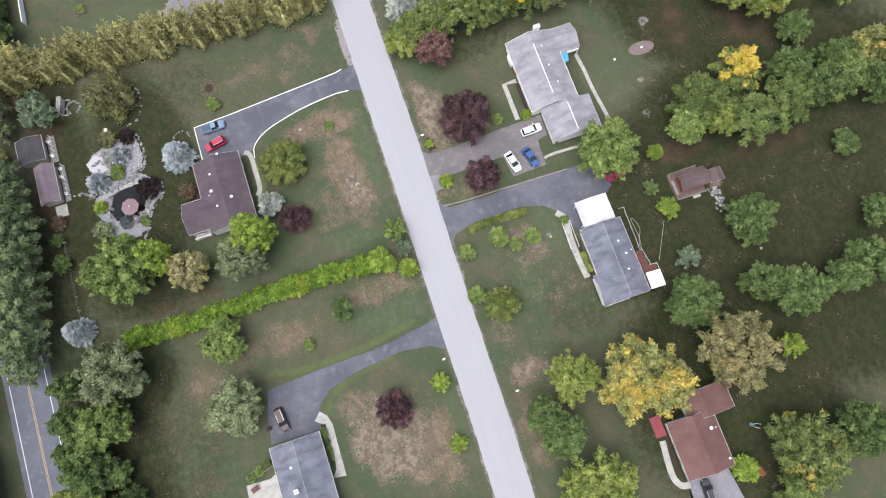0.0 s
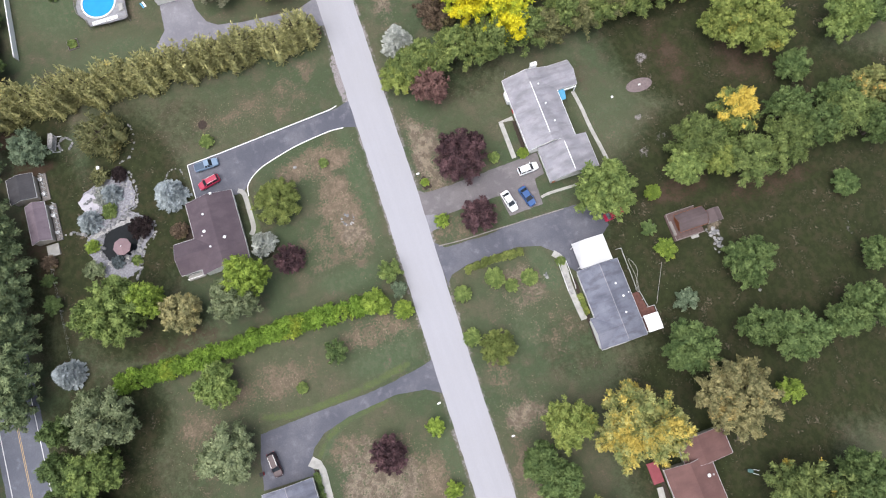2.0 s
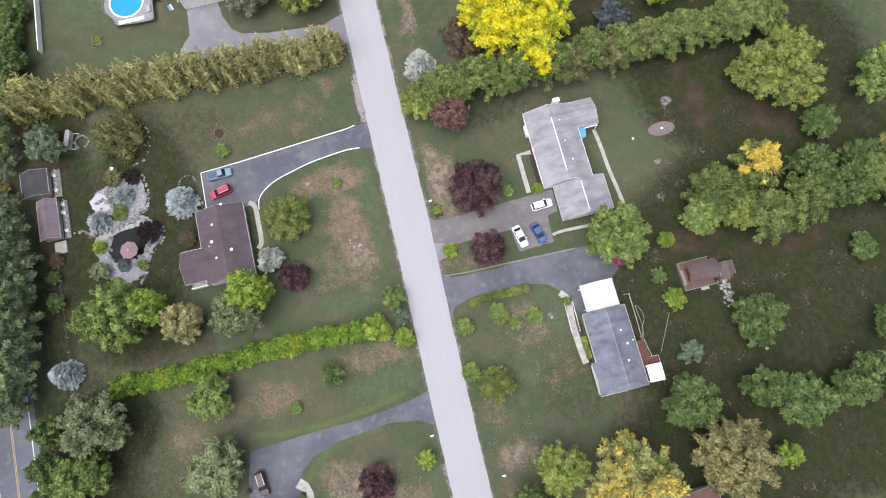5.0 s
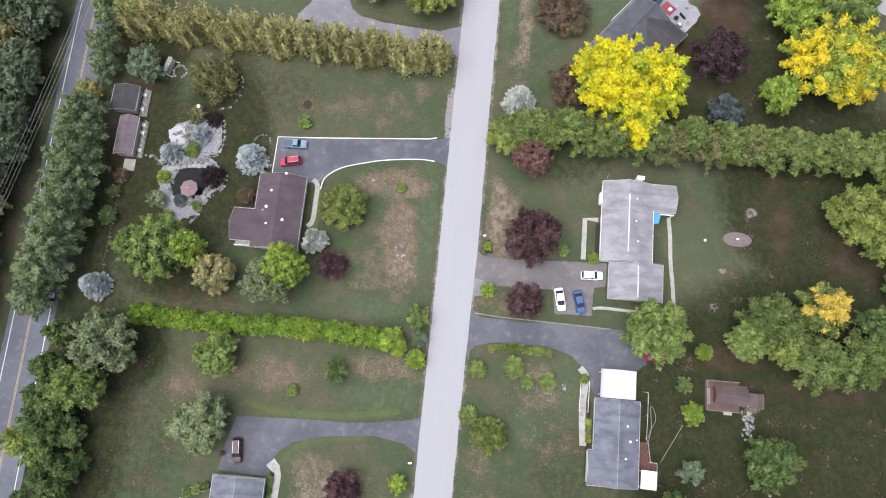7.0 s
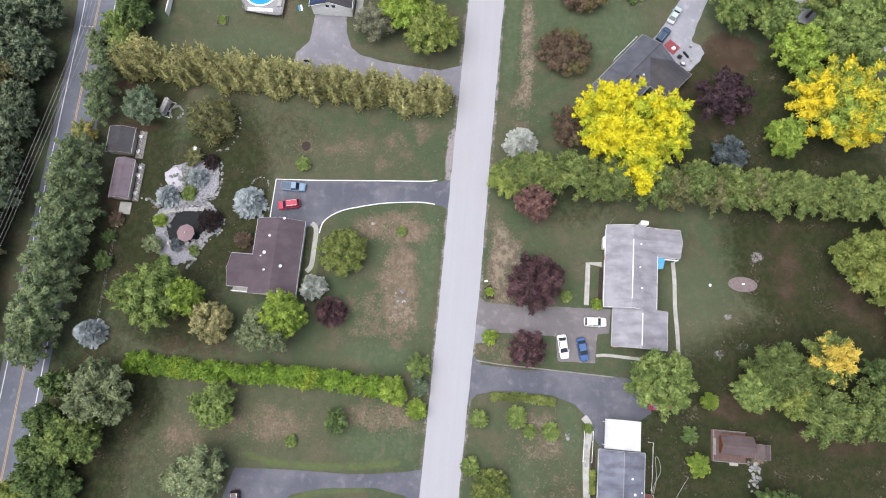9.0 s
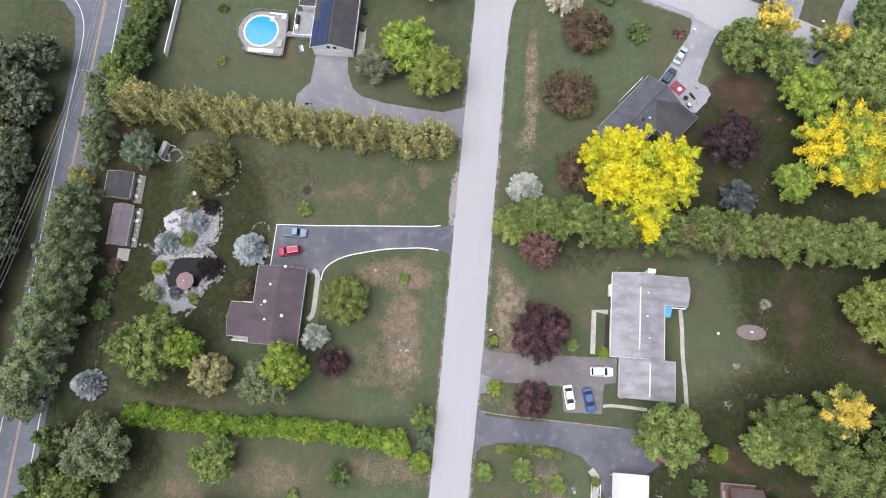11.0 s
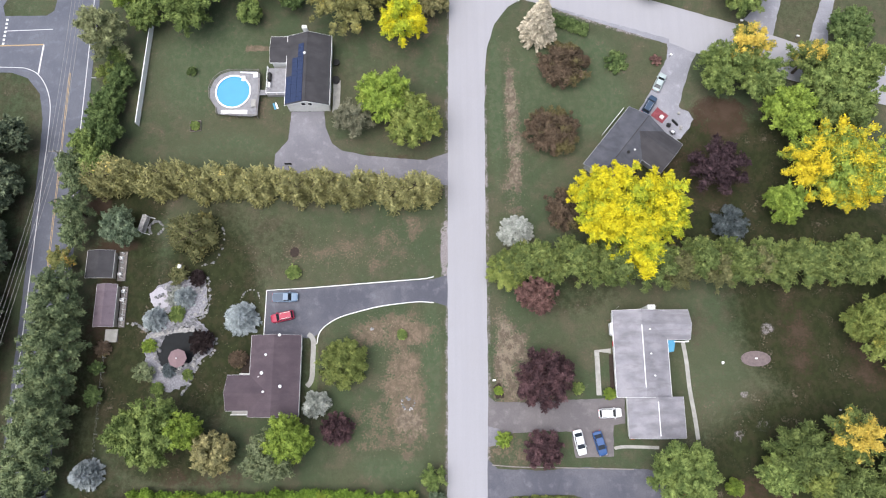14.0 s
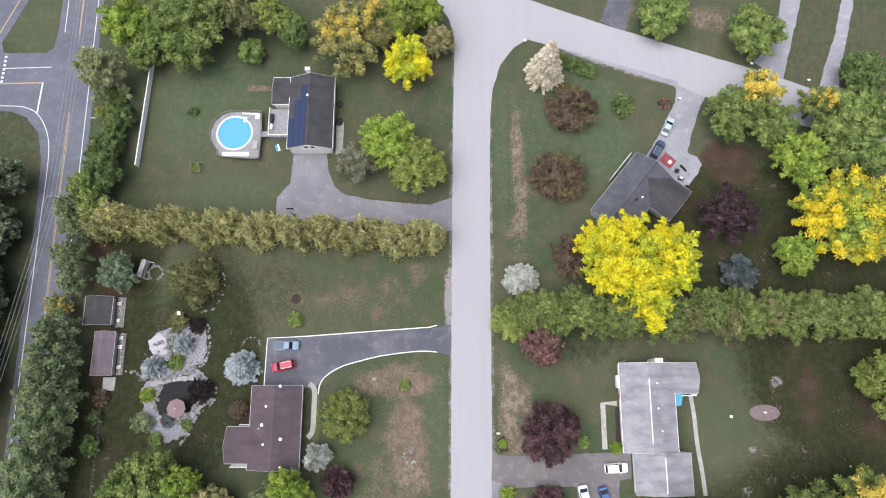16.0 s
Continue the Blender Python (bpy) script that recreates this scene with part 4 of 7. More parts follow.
slab("driveway", [(51.2, 127.4), (57.8, 124.4), (55.4, 119.6), (53.2, 113.6), (51.6, 107.6), (52.4, 104.6), (50.2, 101.6), (44.4, 106.8), (43.4, 109.4), (47.0, 115.2), (50.6, 122)], 0.045, "drive_light",
     "pale cracked driveway with litter of leaves", "driveway", 0.8, 0.14)
slab("driveway", [(68.6, 131.6), (71.0, 134), (74, 139.5), (75.6, 143.5), (77, 150), (78, 165), (83, 165), (82, 150), (80, 144), (77.4, 136), (74.6, 126.6)], 0.045, "drive_light", "pale gravelly driveway", "driveway", 0.9, 0.15)
slab("driveway", [(82.4, 125.6), (84.4, 131), (87.4, 138), (89.8, 146), (94, 165), (97, 165), (92.6, 146), (89.6, 136), (87.2, 129), (86.6, 122.6)], 0.045, "drive_light", "narrow pale driveway beside the field", "driveway", 0.9, 0.15)
slab("driveway", [(35.2, 141.9), (38.4, 150), (42.6, 165), (48, 165), (42.6, 148), (40.6, 138.6)], 0.045, "drive", "dark asphalt driveway off the side road", "driveway", 0.9, 0.06)
slab("driveway", [(36.6, -30.4), (44.9, -30.6), (45.6, -38), (44, -48), (36, -50), (22, -52), (6, -55), (6, -61), (24, -59), (34, -55), (35.8, -46)], 0.045, "drive_pale", "pale driveway beside the brown house", "driveway", 0.9, 0.08)
slab("driveway", [(8.6, 43.6), (8.8, 39.4), (11.2, 39.4), (11.6, 42.4)], 0.052, "drive_pale", "crumbled apron of an asphalt driveway", "driveway", 0.5, 0.2)


# ---- houses ----
def gable(root, x0, x1, y0, y1, eave, ridge, roof, wall, axis="y", mid=None, over=0.28, trim="trim", ends=(True, True), cap=None, low=-0.1):
    """A block with a pitched roof over the given outline; the ridge runs along the axis."""
    flip = axis == "x"
    a0, a1, b0, b1 = (y0, y1, x0, x1) if flip else (x0, x1, y0, y1)
    a0, a1 = a0 + over, a1 - over
    b0, b1 = b0 + over * 0.7 * ends[0], b1 - over * 0.7 * ends[1]
    am = (a0 + a1) / 2 if mid is None else mid

    def at(a, b, z):
        return (b, a, z) if flip else (a, b, z)

    bm = bmesh.new()
    inset = 0.06
    ring = [(a0 + inset, low), (a1 - inset, low), (a1 - inset, eave), (am, ridge - 0.04), (a0 + inset, eave)]
    near = [bm.verts.new(at(a, b0 + inset, z)) for a, z in ring]
    far = [bm.verts.new(at(a, b1 - inset, z)) for a, z in ring]
    bm.faces.new(near), bm.faces.new(far[::-1])
    for i in range(5):
        j = (i + 1) % 5
        bm.faces.new((near[i], near[j], far[j], far[i]))
    part("wall", bm, M[wall], root)
    e0, e1 = b0 - over * 0.7 * ends[0], b1 + over * 0.7 * ends[1]
    th = 0.16
    for side, edge in ((-1, a0), (1, a1)):
        slope = (ridge - eave) / abs(am - edge)
        ao, zo = edge + side * over, eave - over * slope
        bm = bmesh.new()
        pts = [(ao, zo), (am, ridge), (am, ridge + th), (ao, zo + th)]
        lo = [bm.verts.new(at(a, e0, z)) for a, z in pts]
        hi = [bm.verts.new(at(a, e1, z)) for a, z in pts]
        bm.faces.new(lo), bm.faces.new(hi[::-1])
        for i in range(4):
            j = (i + 1) % 4
            bm.faces.new((lo[i], lo[j], hi[j], hi[i]))
        part("roof_slope", bm, M[roof], root)
        bm = bmesh.new()
        p, q = at(ao + side * 0.02, e0, zo - 0.06), at(ao + side * 0.10, e1, zo + th - 0.04)
        box(bm, min(p[0], q[0]), max(p[0], q[0]), min(p[1], q[1]), max(p[1], q[1]), p[2], q[2])
        part("gutter", bm, M[trim], root)
        for k, (on, e) in enumerate(zip(ends, (e0, e1))):
            if on:
                bm = bmesh.new()
                s = -1 if k == 0 else 1
                v = [bm.verts.new(at(a, e + s * d, z)) for d in (0.005, 0.04) for a, z in ((ao, zo), (am, ridge), (am, ridge + th), (ao, zo + th))]
                for f in ((0, 1, 2, 3), (7, 6, 5, 4), (0, 4, 5, 1), (1, 5, 6, 2), (2, 6, 7, 3), (3, 7, 4, 0)):
                    bm.faces.new([v[i] for i in f])
                part("rake_board", bm, M[trim], root)
    if cap:
        f0, f1, m = cap
        bm = bmesh.new()
        p, q = at(am - 0.08, f0, ridge + th - 0.03), at(am + 0.08, f1, ridge + th + 0.07)
        box(bm, min(p[0], q[0]), max(p[0], q[0]), min(p[1], q[1]), max(p[1], q[1]), p[2], q[2], bevel=0.03)
        part("ridge_vent", bm, M[m], root, "pale ridge vent")


def window(root, x, y, z, axis, w=1.1, h=1.2, out=1):
    """A window in a wall that faces along the axis."""
    def span(du0, du1, dz0, dz1, d0, d1):
        bm = bmesh.new()
        a, b = sorted((d0 * out, d1 * out))
        if axis == "x":
            box(bm, x + a, x + b, y + du0, y + du1, z + dz0, z + dz1)
        else:
            box(bm, x + du0, x + du1, y + a, y + b, z + dz0, z + dz1)
        return bm
    x, y = (x - 0.30 * out, y) if axis == "x" else (x, y - 0.21 * out)
    frame_ob = part("window", span(-w / 2 - 0.08, w / 2 + 0.08, -0.08, h + 0.08, -0.15, 0.05), M["white"], root)
    part("pane", span(-w / 2, w / 2, 0, h, 0.03, 0.06), M["glass"], frame_ob)
    part("sill", span(-w / 2 - 0.14, w / 2 + 0.14, -0.13, -0.085, -0.04, 0.1), M["white"], frame_ob)


def door(root, x, y, axis, w, h, out=1, material="white", name="door"):
    bm = bmesh.new()
    x, y = (x - 0.30 * out, y) if axis == "x" else (x, y - 0.21 * out)
    a, b = sorted((-0.15 * out, 0.05 * out))
    if axis == "x":
        box(bm, x + a, x + b, y - w / 2, y + w / 2, 0, h)
    else:
        box(bm, x - w / 2, x + w / 2, y + a, y + b, 0, h)
    part(name, bm, M[material], root)


def vent(root, x, y, z, r=0.2, h=0.35, material="white"):
    bm = bmesh.new()
    rod(bm, (x, y, z - 0.3), (x, y, z + h), r * 0.6, None, 10)
    rod(bm, (x, y, z + h), (x, y, z + h + 0.12), r, r * 0.7, 10)
    part("roof_vent", bm, M[material], root, "small pale roof vent")


def chimney(root, x, y, z0, z1, w=0.8, d=0.6, material="siding"):
    bm = boxed(x - w / 2, x + w / 2, y - d / 2, y + d / 2, z0, z1)
    box(bm, x - w / 2 - 0.08, x + w / 2 + 0.08, y - d / 2 - 0.08, y + d / 2 + 0.08, z1, z1 + 0.12)
    ob = part("chimney", bm, M[material], root)
    part("flue", rod(bmesh.new(), (x, y, z1), (x, y, z1 + 0.35), 0.16, 0.14, 10), M["metal"], ob)


def slope_z(x, edge, mid, eave, ridge):
    return eave + (ridge - eave) * abs(x - edge) / abs(mid - edge) + 0.16


# grey L-shaped house with a garage
h1 = thing("house", "single-storey L-shaped house with a streaked pale grey roof", "house", 40, 55)
gable(h1, -5.7, 4.8, -6.4, 10.5, 2.8, 4.7, "roof_grey", "siding", mid=-0.6, cap=(-4.5, 7.5, "white"), trim="white")
gable(h1, -0.4, 9.4, 4.7, 10.55, 2.75, 4.0, "roof_grey", "siding", "x", ends=(False, True))
gable(h1, -3.7, 7.1, -14.1, -6.3, 2.5, 4.1, "roof_grey", "siding", mid=1.7, cap=(-13.6, -7.2, "white"), ends=(True, False))
chimney(h1, 1.4, 10.9, 0, 5.2, 1.3, 0.7)
for x, y in ((1.0, 6.6), (0.9, 1.9), (1.4, -2.3)):
    vent(h1, x, y, slope_z(x, 4.8, -0.6, 2.8, 4.7))
for y in (-4, 0.5):
    window(h1, 4.76, y, 1.0, "x")
window(h1, 0.5, 10.46, 1.0, "y"), window(h1, 6, 10.5, 1.0, "y")
for y in (-3.5, -1, 2.4, 6.4):
    window(h1, -5.66, y, 0.9, "x", 1.4, 1.3, -1)
door(h1, -5.64, 4.1, "x", 1.0, 2.05, -1, "red_paint")
door(h1, -3.62, -10.5, "x", 4.8, 2.2, -1, "siding", "garage_door")
part("bay_window", boxed(-6.1, -5.15, 5.7, 8.2, 0.6, 2.3, bevel=0.15), M["white"], h1)
part("awning", prism([(4.9, 2.2), (6.1, 2.4), (6.6, 4.6), (4.9, 4.7)], 2.2, 2.28), M["blue"], h1, "turquoise canvas awning")
part("porch_post", boxed(8.9, 9.1, 4.3, 4.5, 0, 2.6), M["white"], h1)
part("porch_beam", boxed(6.3, 9.1, 4.2, 4.36, 2.4, 2.6), M["white"], h1)
for x in (-5.2, 2.1):
    part("antenna", rod(bmesh.new(), (x, 10.6, 2.6), (x + 0.1, 11.0, 6.0), 0.03, 0.02, 6), M["metal"], h1)
part("wall_lamp", boxed(-3.4, -2.6, -14.35, -14.1, 1.6, 2.0, bevel=0.05), M["orange_wood"], h1)

# slate-roofed house with a white carport
h2 = thing("house", "low house with a blue-grey shingle roof and white carport", "house", 39, 13)
gable(h2, -4.5, 4.2, -8.0, 8.2, 2.6, 4.25, "roof_slate", "siding", cap=(-7.6, 8.0, "roof_grey"))
gable(h2, -5.5, -0.2, -8.05, -1.6, 2.55, 3.95, "roof_slate", "siding", "x", ends=(True, False))
for x, y, r in ((1.6, 3.4, 0.3), (2.2, 0.6, 0.35), (3.6, 1.0, 0.2), (1.4, -2.6, 0.3)):
    vent(h2, x, y, slope_z(x, 4.2, -0.15, 2.6, 4.25), r * 0.75, 0.25)
for y in (-4.5, 0.5, 4.5):
    window(h2, -4.45, y, 0.9, "x", 1.6, 1.3, -1)
window(h2, -2.0, -7.97, 0.9, "y", 1.2, 1.2, -1), window(h2, 2.4, -7.97, 0.9, "y", 1.2, 1.2, -1)
door(h2, 4.46, 2.6, "x", 1.0, 2.05)
carport = thing("carport", "open white carport roof on slim posts", "carport", 39, 24)
bm = bmesh.new()
v = [bm.verts.new(p) for p in ((-3.6, -2.6, 2.75), (-3.6, 2.9, 2.75), (0, 2.95, 3.05), (0, -2.6, 3.05), (3.3, -2.6, 2.75), (3.3, 2.9, 2.75))]
bm.faces.new(v[:4]), bm.faces.new((v[3], v[2], v[5], v[4]))
bmesh.ops.solidify(bm, geom=bm.faces[:], thickness=0.12)
part("carport_roof", bm, M["white"], carport, "bright white metal roof")
for x in (-3.4, 3.1):
    for y in (-2.0, 2.3):
        part("post", boxed(x - 0.06, x + 0.06, y - 0.06, y + 0.06, 0.04, 2.7), M["white"], carport)
deck = thing("deck", "red-brown stained wooden deck beside the house", "deck", 46, 9)
part("platform", prism([(-2.3, 4.6), (-0.7, 4.6), (-0.2, 1.0), (1.1, 1.0), (1.1, -3.4), (-2.3, -3.4)], -0.1, 0.55), M["red_deck"], deck)
RAIL = [(-0.72, 4.5), (-0.24, 1.0), (1.04, 0.94), (1.04, -3.3)]
for p in RAIL + [(-0.5, 2.8), (1.04, -1.2)]:
    part("post", boxed(p[0] - 0.05, p[0] + 0.05, p[1] - 0.05, p[1] + 0.05, 0.5, 1.5), M["trim"], deck)
for p, q in zip(RAIL, RAIL[1:]):
    part("rail", rod(bmesh.new(), (*p, 1.5), (*q, 1.5), 0.06, None, 6), M["trim"], deck)
garden_rail = thing("garden_rail", "thin pale pipe railing behind the slate-roofed house", "railing", 45.3, 23.1)
for p, q in zip([(-1.2, 0.1), (0, 0), (-0.1, -4.4)], [(0, 0), (-0.1, -4.4), (-0.2, -8.8)]):
    part("rail", rod(bmesh.new(), (*p, 0.9), (*q, 0.9), 0.05, None, 6), M["trim"], garden_rail)
    part("post", rod(bmesh.new(), (*q, -0.1), (*q, 0.92), 0.045, None, 6), M["trim"], garden_rail)
handrail = thing("handrail", "white handrails along the stepped front walk", "railing", 32.7, 21.5)
for x in (-0.85, 0.85):
    part("rail", rod(bmesh.new(), (x, -3.2, 0.9), (x + 0.1, 2.8, 0.9), 0.05, None, 6), M["white"], handrail)
    for y in (-3.1, -1.2, 0.8, 2.7):
        part("post", rod(bmesh.new(), (x + 0.03, y, -0.05), (x + 0.03, y, 0.9), 0.04, None, 6), M["white"], handrail)
canopy = thing("canopy", "square white canopy over the deck", "canopy", 45.2, 6.9)
bm = prism([(-1.5, -1.7), (1.5, -1.8), (1.6, 1.6), (-1.4, 1.7)], 2.4, 2.5)
part("canopy_top", bm, M["white"], canopy)
for x in (-1.3, 1.4):
    for y in (-1.5, 1.4):
        part("post", boxed(x - 0.05, x + 0.05, y - 0.05, y + 0.05, -0.05, 2.45), M["white"], canopy)

# red-brown roofed house
h3 = thing("house", "house with a red-brown shingle roof under big maples", "house", 41, -25)
gable(h3, -4.8, 4.5, -5.9, 5.2, 2.6, 4.3, "roof_red", "tan_wall", cap=(-5.6, 5.0, "roof_red"))
gable(h3, -0.6, 8.8, 4.0, 9.3, 2.6, 4.1, "roof_red", "tan_wall", mid=3.0)
vent(h3, 2.6, 1.9, slope_z(2.6, 4.5, -0.15, 2.6, 4.3), 0.35, 0.3), vent(h3, 3.6, 1.7, slope_z(3.6, 4.5, -0.15, 2.6, 4.3), 0.2, 0.2, "metal")
vent(h3, 3.9, -4.4, slope_z(3.9, 4.5, -0.15, 2.6, 4.3), 0.25, 0.25)
for y in (-4, -1, 2):
    window(h3, -4.75, y, 0.9, "x", 1.3, 1.2, -1), window(h3, 4.45, y, 0.9, "x", 1.0, 1.1)
door(h3, 0, -5.86, "y", 4.8, 2.2, -1, "siding", "garage_door")
porch = thing("porch", "maroon painted porch floor beside the house", "porch", 34.9, -20.2)
part("floor_boards", boxed(-0.9, 1.2, -2.0, 2.0, -0.1, 0.32), M["maroon"], porch)

# dark brown house with the L-shaped roof
h4 = thing("house", "L-shaped ranch house with a dark brown shingle roof", "house", -33, 53)
gable(h4, -4.6, 5.3, -7.8, 8.0, 2.6, 4.5, "roof_brown", "siding", mid=0.4)
gable(h4, -9.0, 0.3, -6.6, 0.2, 2.6, 4.1, "roof_brown", "siding", "x", ends=(True, False))
for x, y, r in ((-1.2, 4.1, 0.26), (-1.9, 0.6, 0.34), (-2.6, -0.1, 0.12), (-1.4, -3.0, 0.26), (1.9, -2.0, 0.34)):
    z = slope_z(x, -4.6 if x < 0 else 5.3, 0.4, 2.6, 4.5)
    vent(h4, x, y, z, r, 0.22)
vent(h4, 1.4, 7.9, slope_z(1.4, 5.3, 0.4, 2.6, 4.5), 0.3, 0.2), vent(h4, 2.0, -7.2, 3.75, 0.3, 0.25)
for y in (-5, -1.5, 2.5):
    window(h4, 5.26, y, 0.9, "x", 1.5, 1.3)
for x, y in ((-7, -6.6), (2.5, -7.8)):
    window(h4, x, y, 0.9, "y", 1.3, 1.2, -1)
part("stoop", boxed(-8.4, -4.9, -7.5, -6.4, -0.1, 0.5), M["concrete"], h4)
for x in (-8.3, -7.2, -6.1, -5.0):
    part("stoop_post", boxed(x - 0.05, x + 0.05, -7.45, -7.35, 0.5, 1.4), M["white"], h4)
part("stoop_rail", boxed(-8.4, -4.9, -7.46, -7.34, 1.36, 1.44), M["white"], h4)
door(h4, 0.5, 7.96, "y", 4.8, 2.2, 1, "siding", "garage_door"), door(h4, 5.26, 5.6, "x", 1.0, 2.05)
part("patio_wall", boxed(-7.2, -4.6, 0.4, 0.6, 0, 1.0), M["siding"], h4)
part("patio", boxed(-7.2, -4.7, 0.6, 4.2, -0.1, 0.1), M["mulch"], h4)

# grey house at the patched driveway
h5 = thing("house", "ranch house with a weathered grey shingle roof", "house", -32.6, -8)
gable(h5, -5.0, 5.0, -9.5, 8.3, 2.6, 4.3, "roof_slate", "siding", cap=(-9.3, 8.2, "roof_grey"))
vent(h5, -1.6, 3.6, slope_z(-1.6, -5, 0, 2.6, 4.3), 0.3, 0.25), vent(h5, -2.6, 1.0, slope_z(-2.6, -5, 0, 2.6, 4.3), 0.1, 0.2, "metal")
chimney(h5, -1.6, -0.8, 3.4, 4.9, 0.7, 0.7)
for y in (-4, 0, 4.5):
    window(h5, 4.95, y, 0.9, "x", 1.3, 1.2), window(h5, -4.95, y, 0.9, "x", 1.3, 1.2, -1)
door(h5, -0.5, 8.25, "y", 4.8, 2.2, 1, "siding", "garage_door")

# two-storey house with solar panels
h6 = thing("house", "white gabled house with charcoal roof and solar panels", "house", -28.5, 118)
gable(h6, -4.8, 4.8, -8.0, 8.4, 3.5, 5.4, "roof_dark", "siding", cap=(-7.6, 8.2, "roof_dark"), trim="white")
gable(h6, -8.6, -0.2, 2.3, 8.5, 3.1, 3.7, "roof_dark", "siding", "x", ends=(True, False), trim="white")
chimney(h6, -0.6, 8.9, 0, 6.4, 0.9, 0.6)
vent(h6, -0.5, 3.2, 5.4, 0.3, 0.3)
door(h6, -1.6, -7.96, "y", 2.6, 2.2, -1, "siding", "garage_door"), door(h6, 1.6, -7.96, "y", 2.6, 2.2, -1, "siding", "garage_door")
window(h6, -0.7, -7.96, 3.2, "y", 0.8, 1.0, -1), window(h6, 0.7, -7.96, 3.2, "y", 0.8, 1.0, -1)
for y in (-5, 0, 5):
    window(h6, 4.75, y, 1.0, "x", 1.2, 1.3)
for j, rows in enumerate((6, 10, 13)):
    for i in range(rows):
        ob = part("solar_panel", boxed(-0.7, 0.7, -0.5, 0.5, 0.05, 0.11), M["solar"], h6, "dark blue solar panel" if i + j == 0 else "")
        x = -4.05 + j * 1.34
        ob.matrix_basis = pose(x, -7.2 + i * 1.04, 3.5 + (x + 4.52) * 1.9 / 4.52 + 0.17, 0, -math.degrees(math.atan2(1.9, 4.52)), 0)

for y, r in ((3.6, 0.75), (-0.6, 0.9)):
    part("stoop_planter", rod(bmesh.new(), (5.5, y, -0.05), (5.5, y, 0.7), r * 0.8, r, 14), M["tyre"], h6, "round dark planter")

# charcoal-roofed house standing askew
h7 = thing("house", "charcoal-roofed L-shaped house set at an angle", "house", 29.9, 96.6, 0, 50.9 - 90)
gable(h7, 0.3, 9.4, 0.2, 16.8, 2.6, 4.4, "roof_mid", "grey_wall", cap=(0.4, 16.6, "roof_dark"), trim="grey_wall")
gable(h7, 4.6, 14.2, 8.6, 16.7, 2.6, 4.2, "roof_dark", "grey_wall", "x", ends=(False, True), trim="grey_wall")
vent(h7, 6.2, 7.4, slope_z(6.2, 9.4, 4.85, 2.6, 4.4), 0.35, 0.4, "tyre"), vent(h7, 6.9, 8.8, 3.8, 0.2, 0.3)
window(h7, 14.15, 12.6, 0.9, "x"), window(h7, 0.35, 5, 0.9, "x", 1.4, 1.2, -1)
part("lattice_fence", boxed(-0.6, -0.5, 9, 16.6, 0, 1.2), M["white"], h7)

# sheds behind the garden
s1 = thing("shed", "dark brown roofed garden shed with a white railed porch", "shed", -69.4, 75.8)
gable(s1, -3.4, 2.2, -2.9, 2.9, 2.2, 3.0, "roof_dark", "tan_wall", over=0.3)
part("porch_floor", boxed(2.2, 3.9, -3.2, 3.0, -0.1, 0.25), M["wood"], s1)
for y in np.linspace(-2.6, 2.6, 6):
    part("porch_post", boxed(3.3, 3.4, y - 0.05, y + 0.05, 0.2, 1.6), M["white"], s1)
part("porch_rail", boxed(3.32, 3.38, -2.7, 2.7, 1.0, 1.06), M["trim"], s1)
s2 = thing("shed", "plum-roofed garden shed with a white porch railing", "shed", -67.8, 67.2)
gable(s2, -2.3, 1.8, -4.3, 4.4, 2.2, 3.3, "roof_plum", "tan_wall", over=0.25, mid=0.0)
part("porch_floor", boxed(1.8, 3.1, -4.2, 4.2, -0.1, 0.25), M["wood"], s2)
for y in np.linspace(-4.0, 4.0, 8):
    part("porch_post", boxed(2.85, 2.95, y - 0.05, y + 0.05, 0.2, 1.5), M["white"], s2)
part("porch_rail", boxed(2.87, 2.93, -4.1, 4.1, 1.0, 1.06), M["trim"], s2)


def porch_chair(x, y, turn, material="white"):
    """A slatted garden armchair."""
    root = thing("garden_chair", "white slatted garden chair on the shed porch", "chair", x, y, 0.25, turn, "chairs on the shed porches")
    for k in range(4):
        part("seat_slat", boxed(-0.24 + 0.13 * k, -0.14 + 0.13 * k, -0.28, 0.28, 0.38, 0.41), M[material], root)
        part("back_slat", boxed(-0.32, -0.28, -0.26 + 0.14 * k, -0.16 + 0.14 * k, 0.4, 0.95), M[material], root)
    for y0 in (-0.34, 0.28):
        part("armrest", boxed(-0.3, 0.3, y0, y0 + 0.06, 0.58, 0.61), M[material], root)
        for x0 in (-0.28, 0.22):
            part("leg", boxed(x0, x0 + 0.06, y0, y0 + 0.06, 0, 0.58), M[material], root)


porch_chair(-65.3, 70.4, 15), porch_chair(-65.4, 68.6, -10), porch_chair(-65.2, 64.6, 5), porch_chair(-66.5, 77.4, 0), porch_chair(-66.4, 74.0, 20)
part("step", boxed(-0.6, 1.9, -7.2, -4.6, -0.1, 0.3), M["concrete"], s2)

# cabin playhouse with its deck
cabin = thing("cabin", "small log cabin with a brown roof and wooden deck", "cabin", 60, 23.7)
part("deck_floor", boxed(-3.4, 3.2, -2.9, 3.0, -0.1, 0.3), M["cabin_deck"], cabin)
gable(cabin, -2.2, 4.1, -1.6, 2.2, 1.9, 2.9, "roof_shed", "orange_wood", "x", over=0.4, trim="orange_wood")
for x in np.linspace(-3.3, 3.1, 6):
    part("rail_post", boxed(x - 0.05, x + 0.05, -2.9, -2.8, 0.25, 1.15), M["wood"], cabin)
part("rail", boxed(-3.4, 3.2, -2.92, -2.8, 1.1, 1.18), M["wood"], cabin)
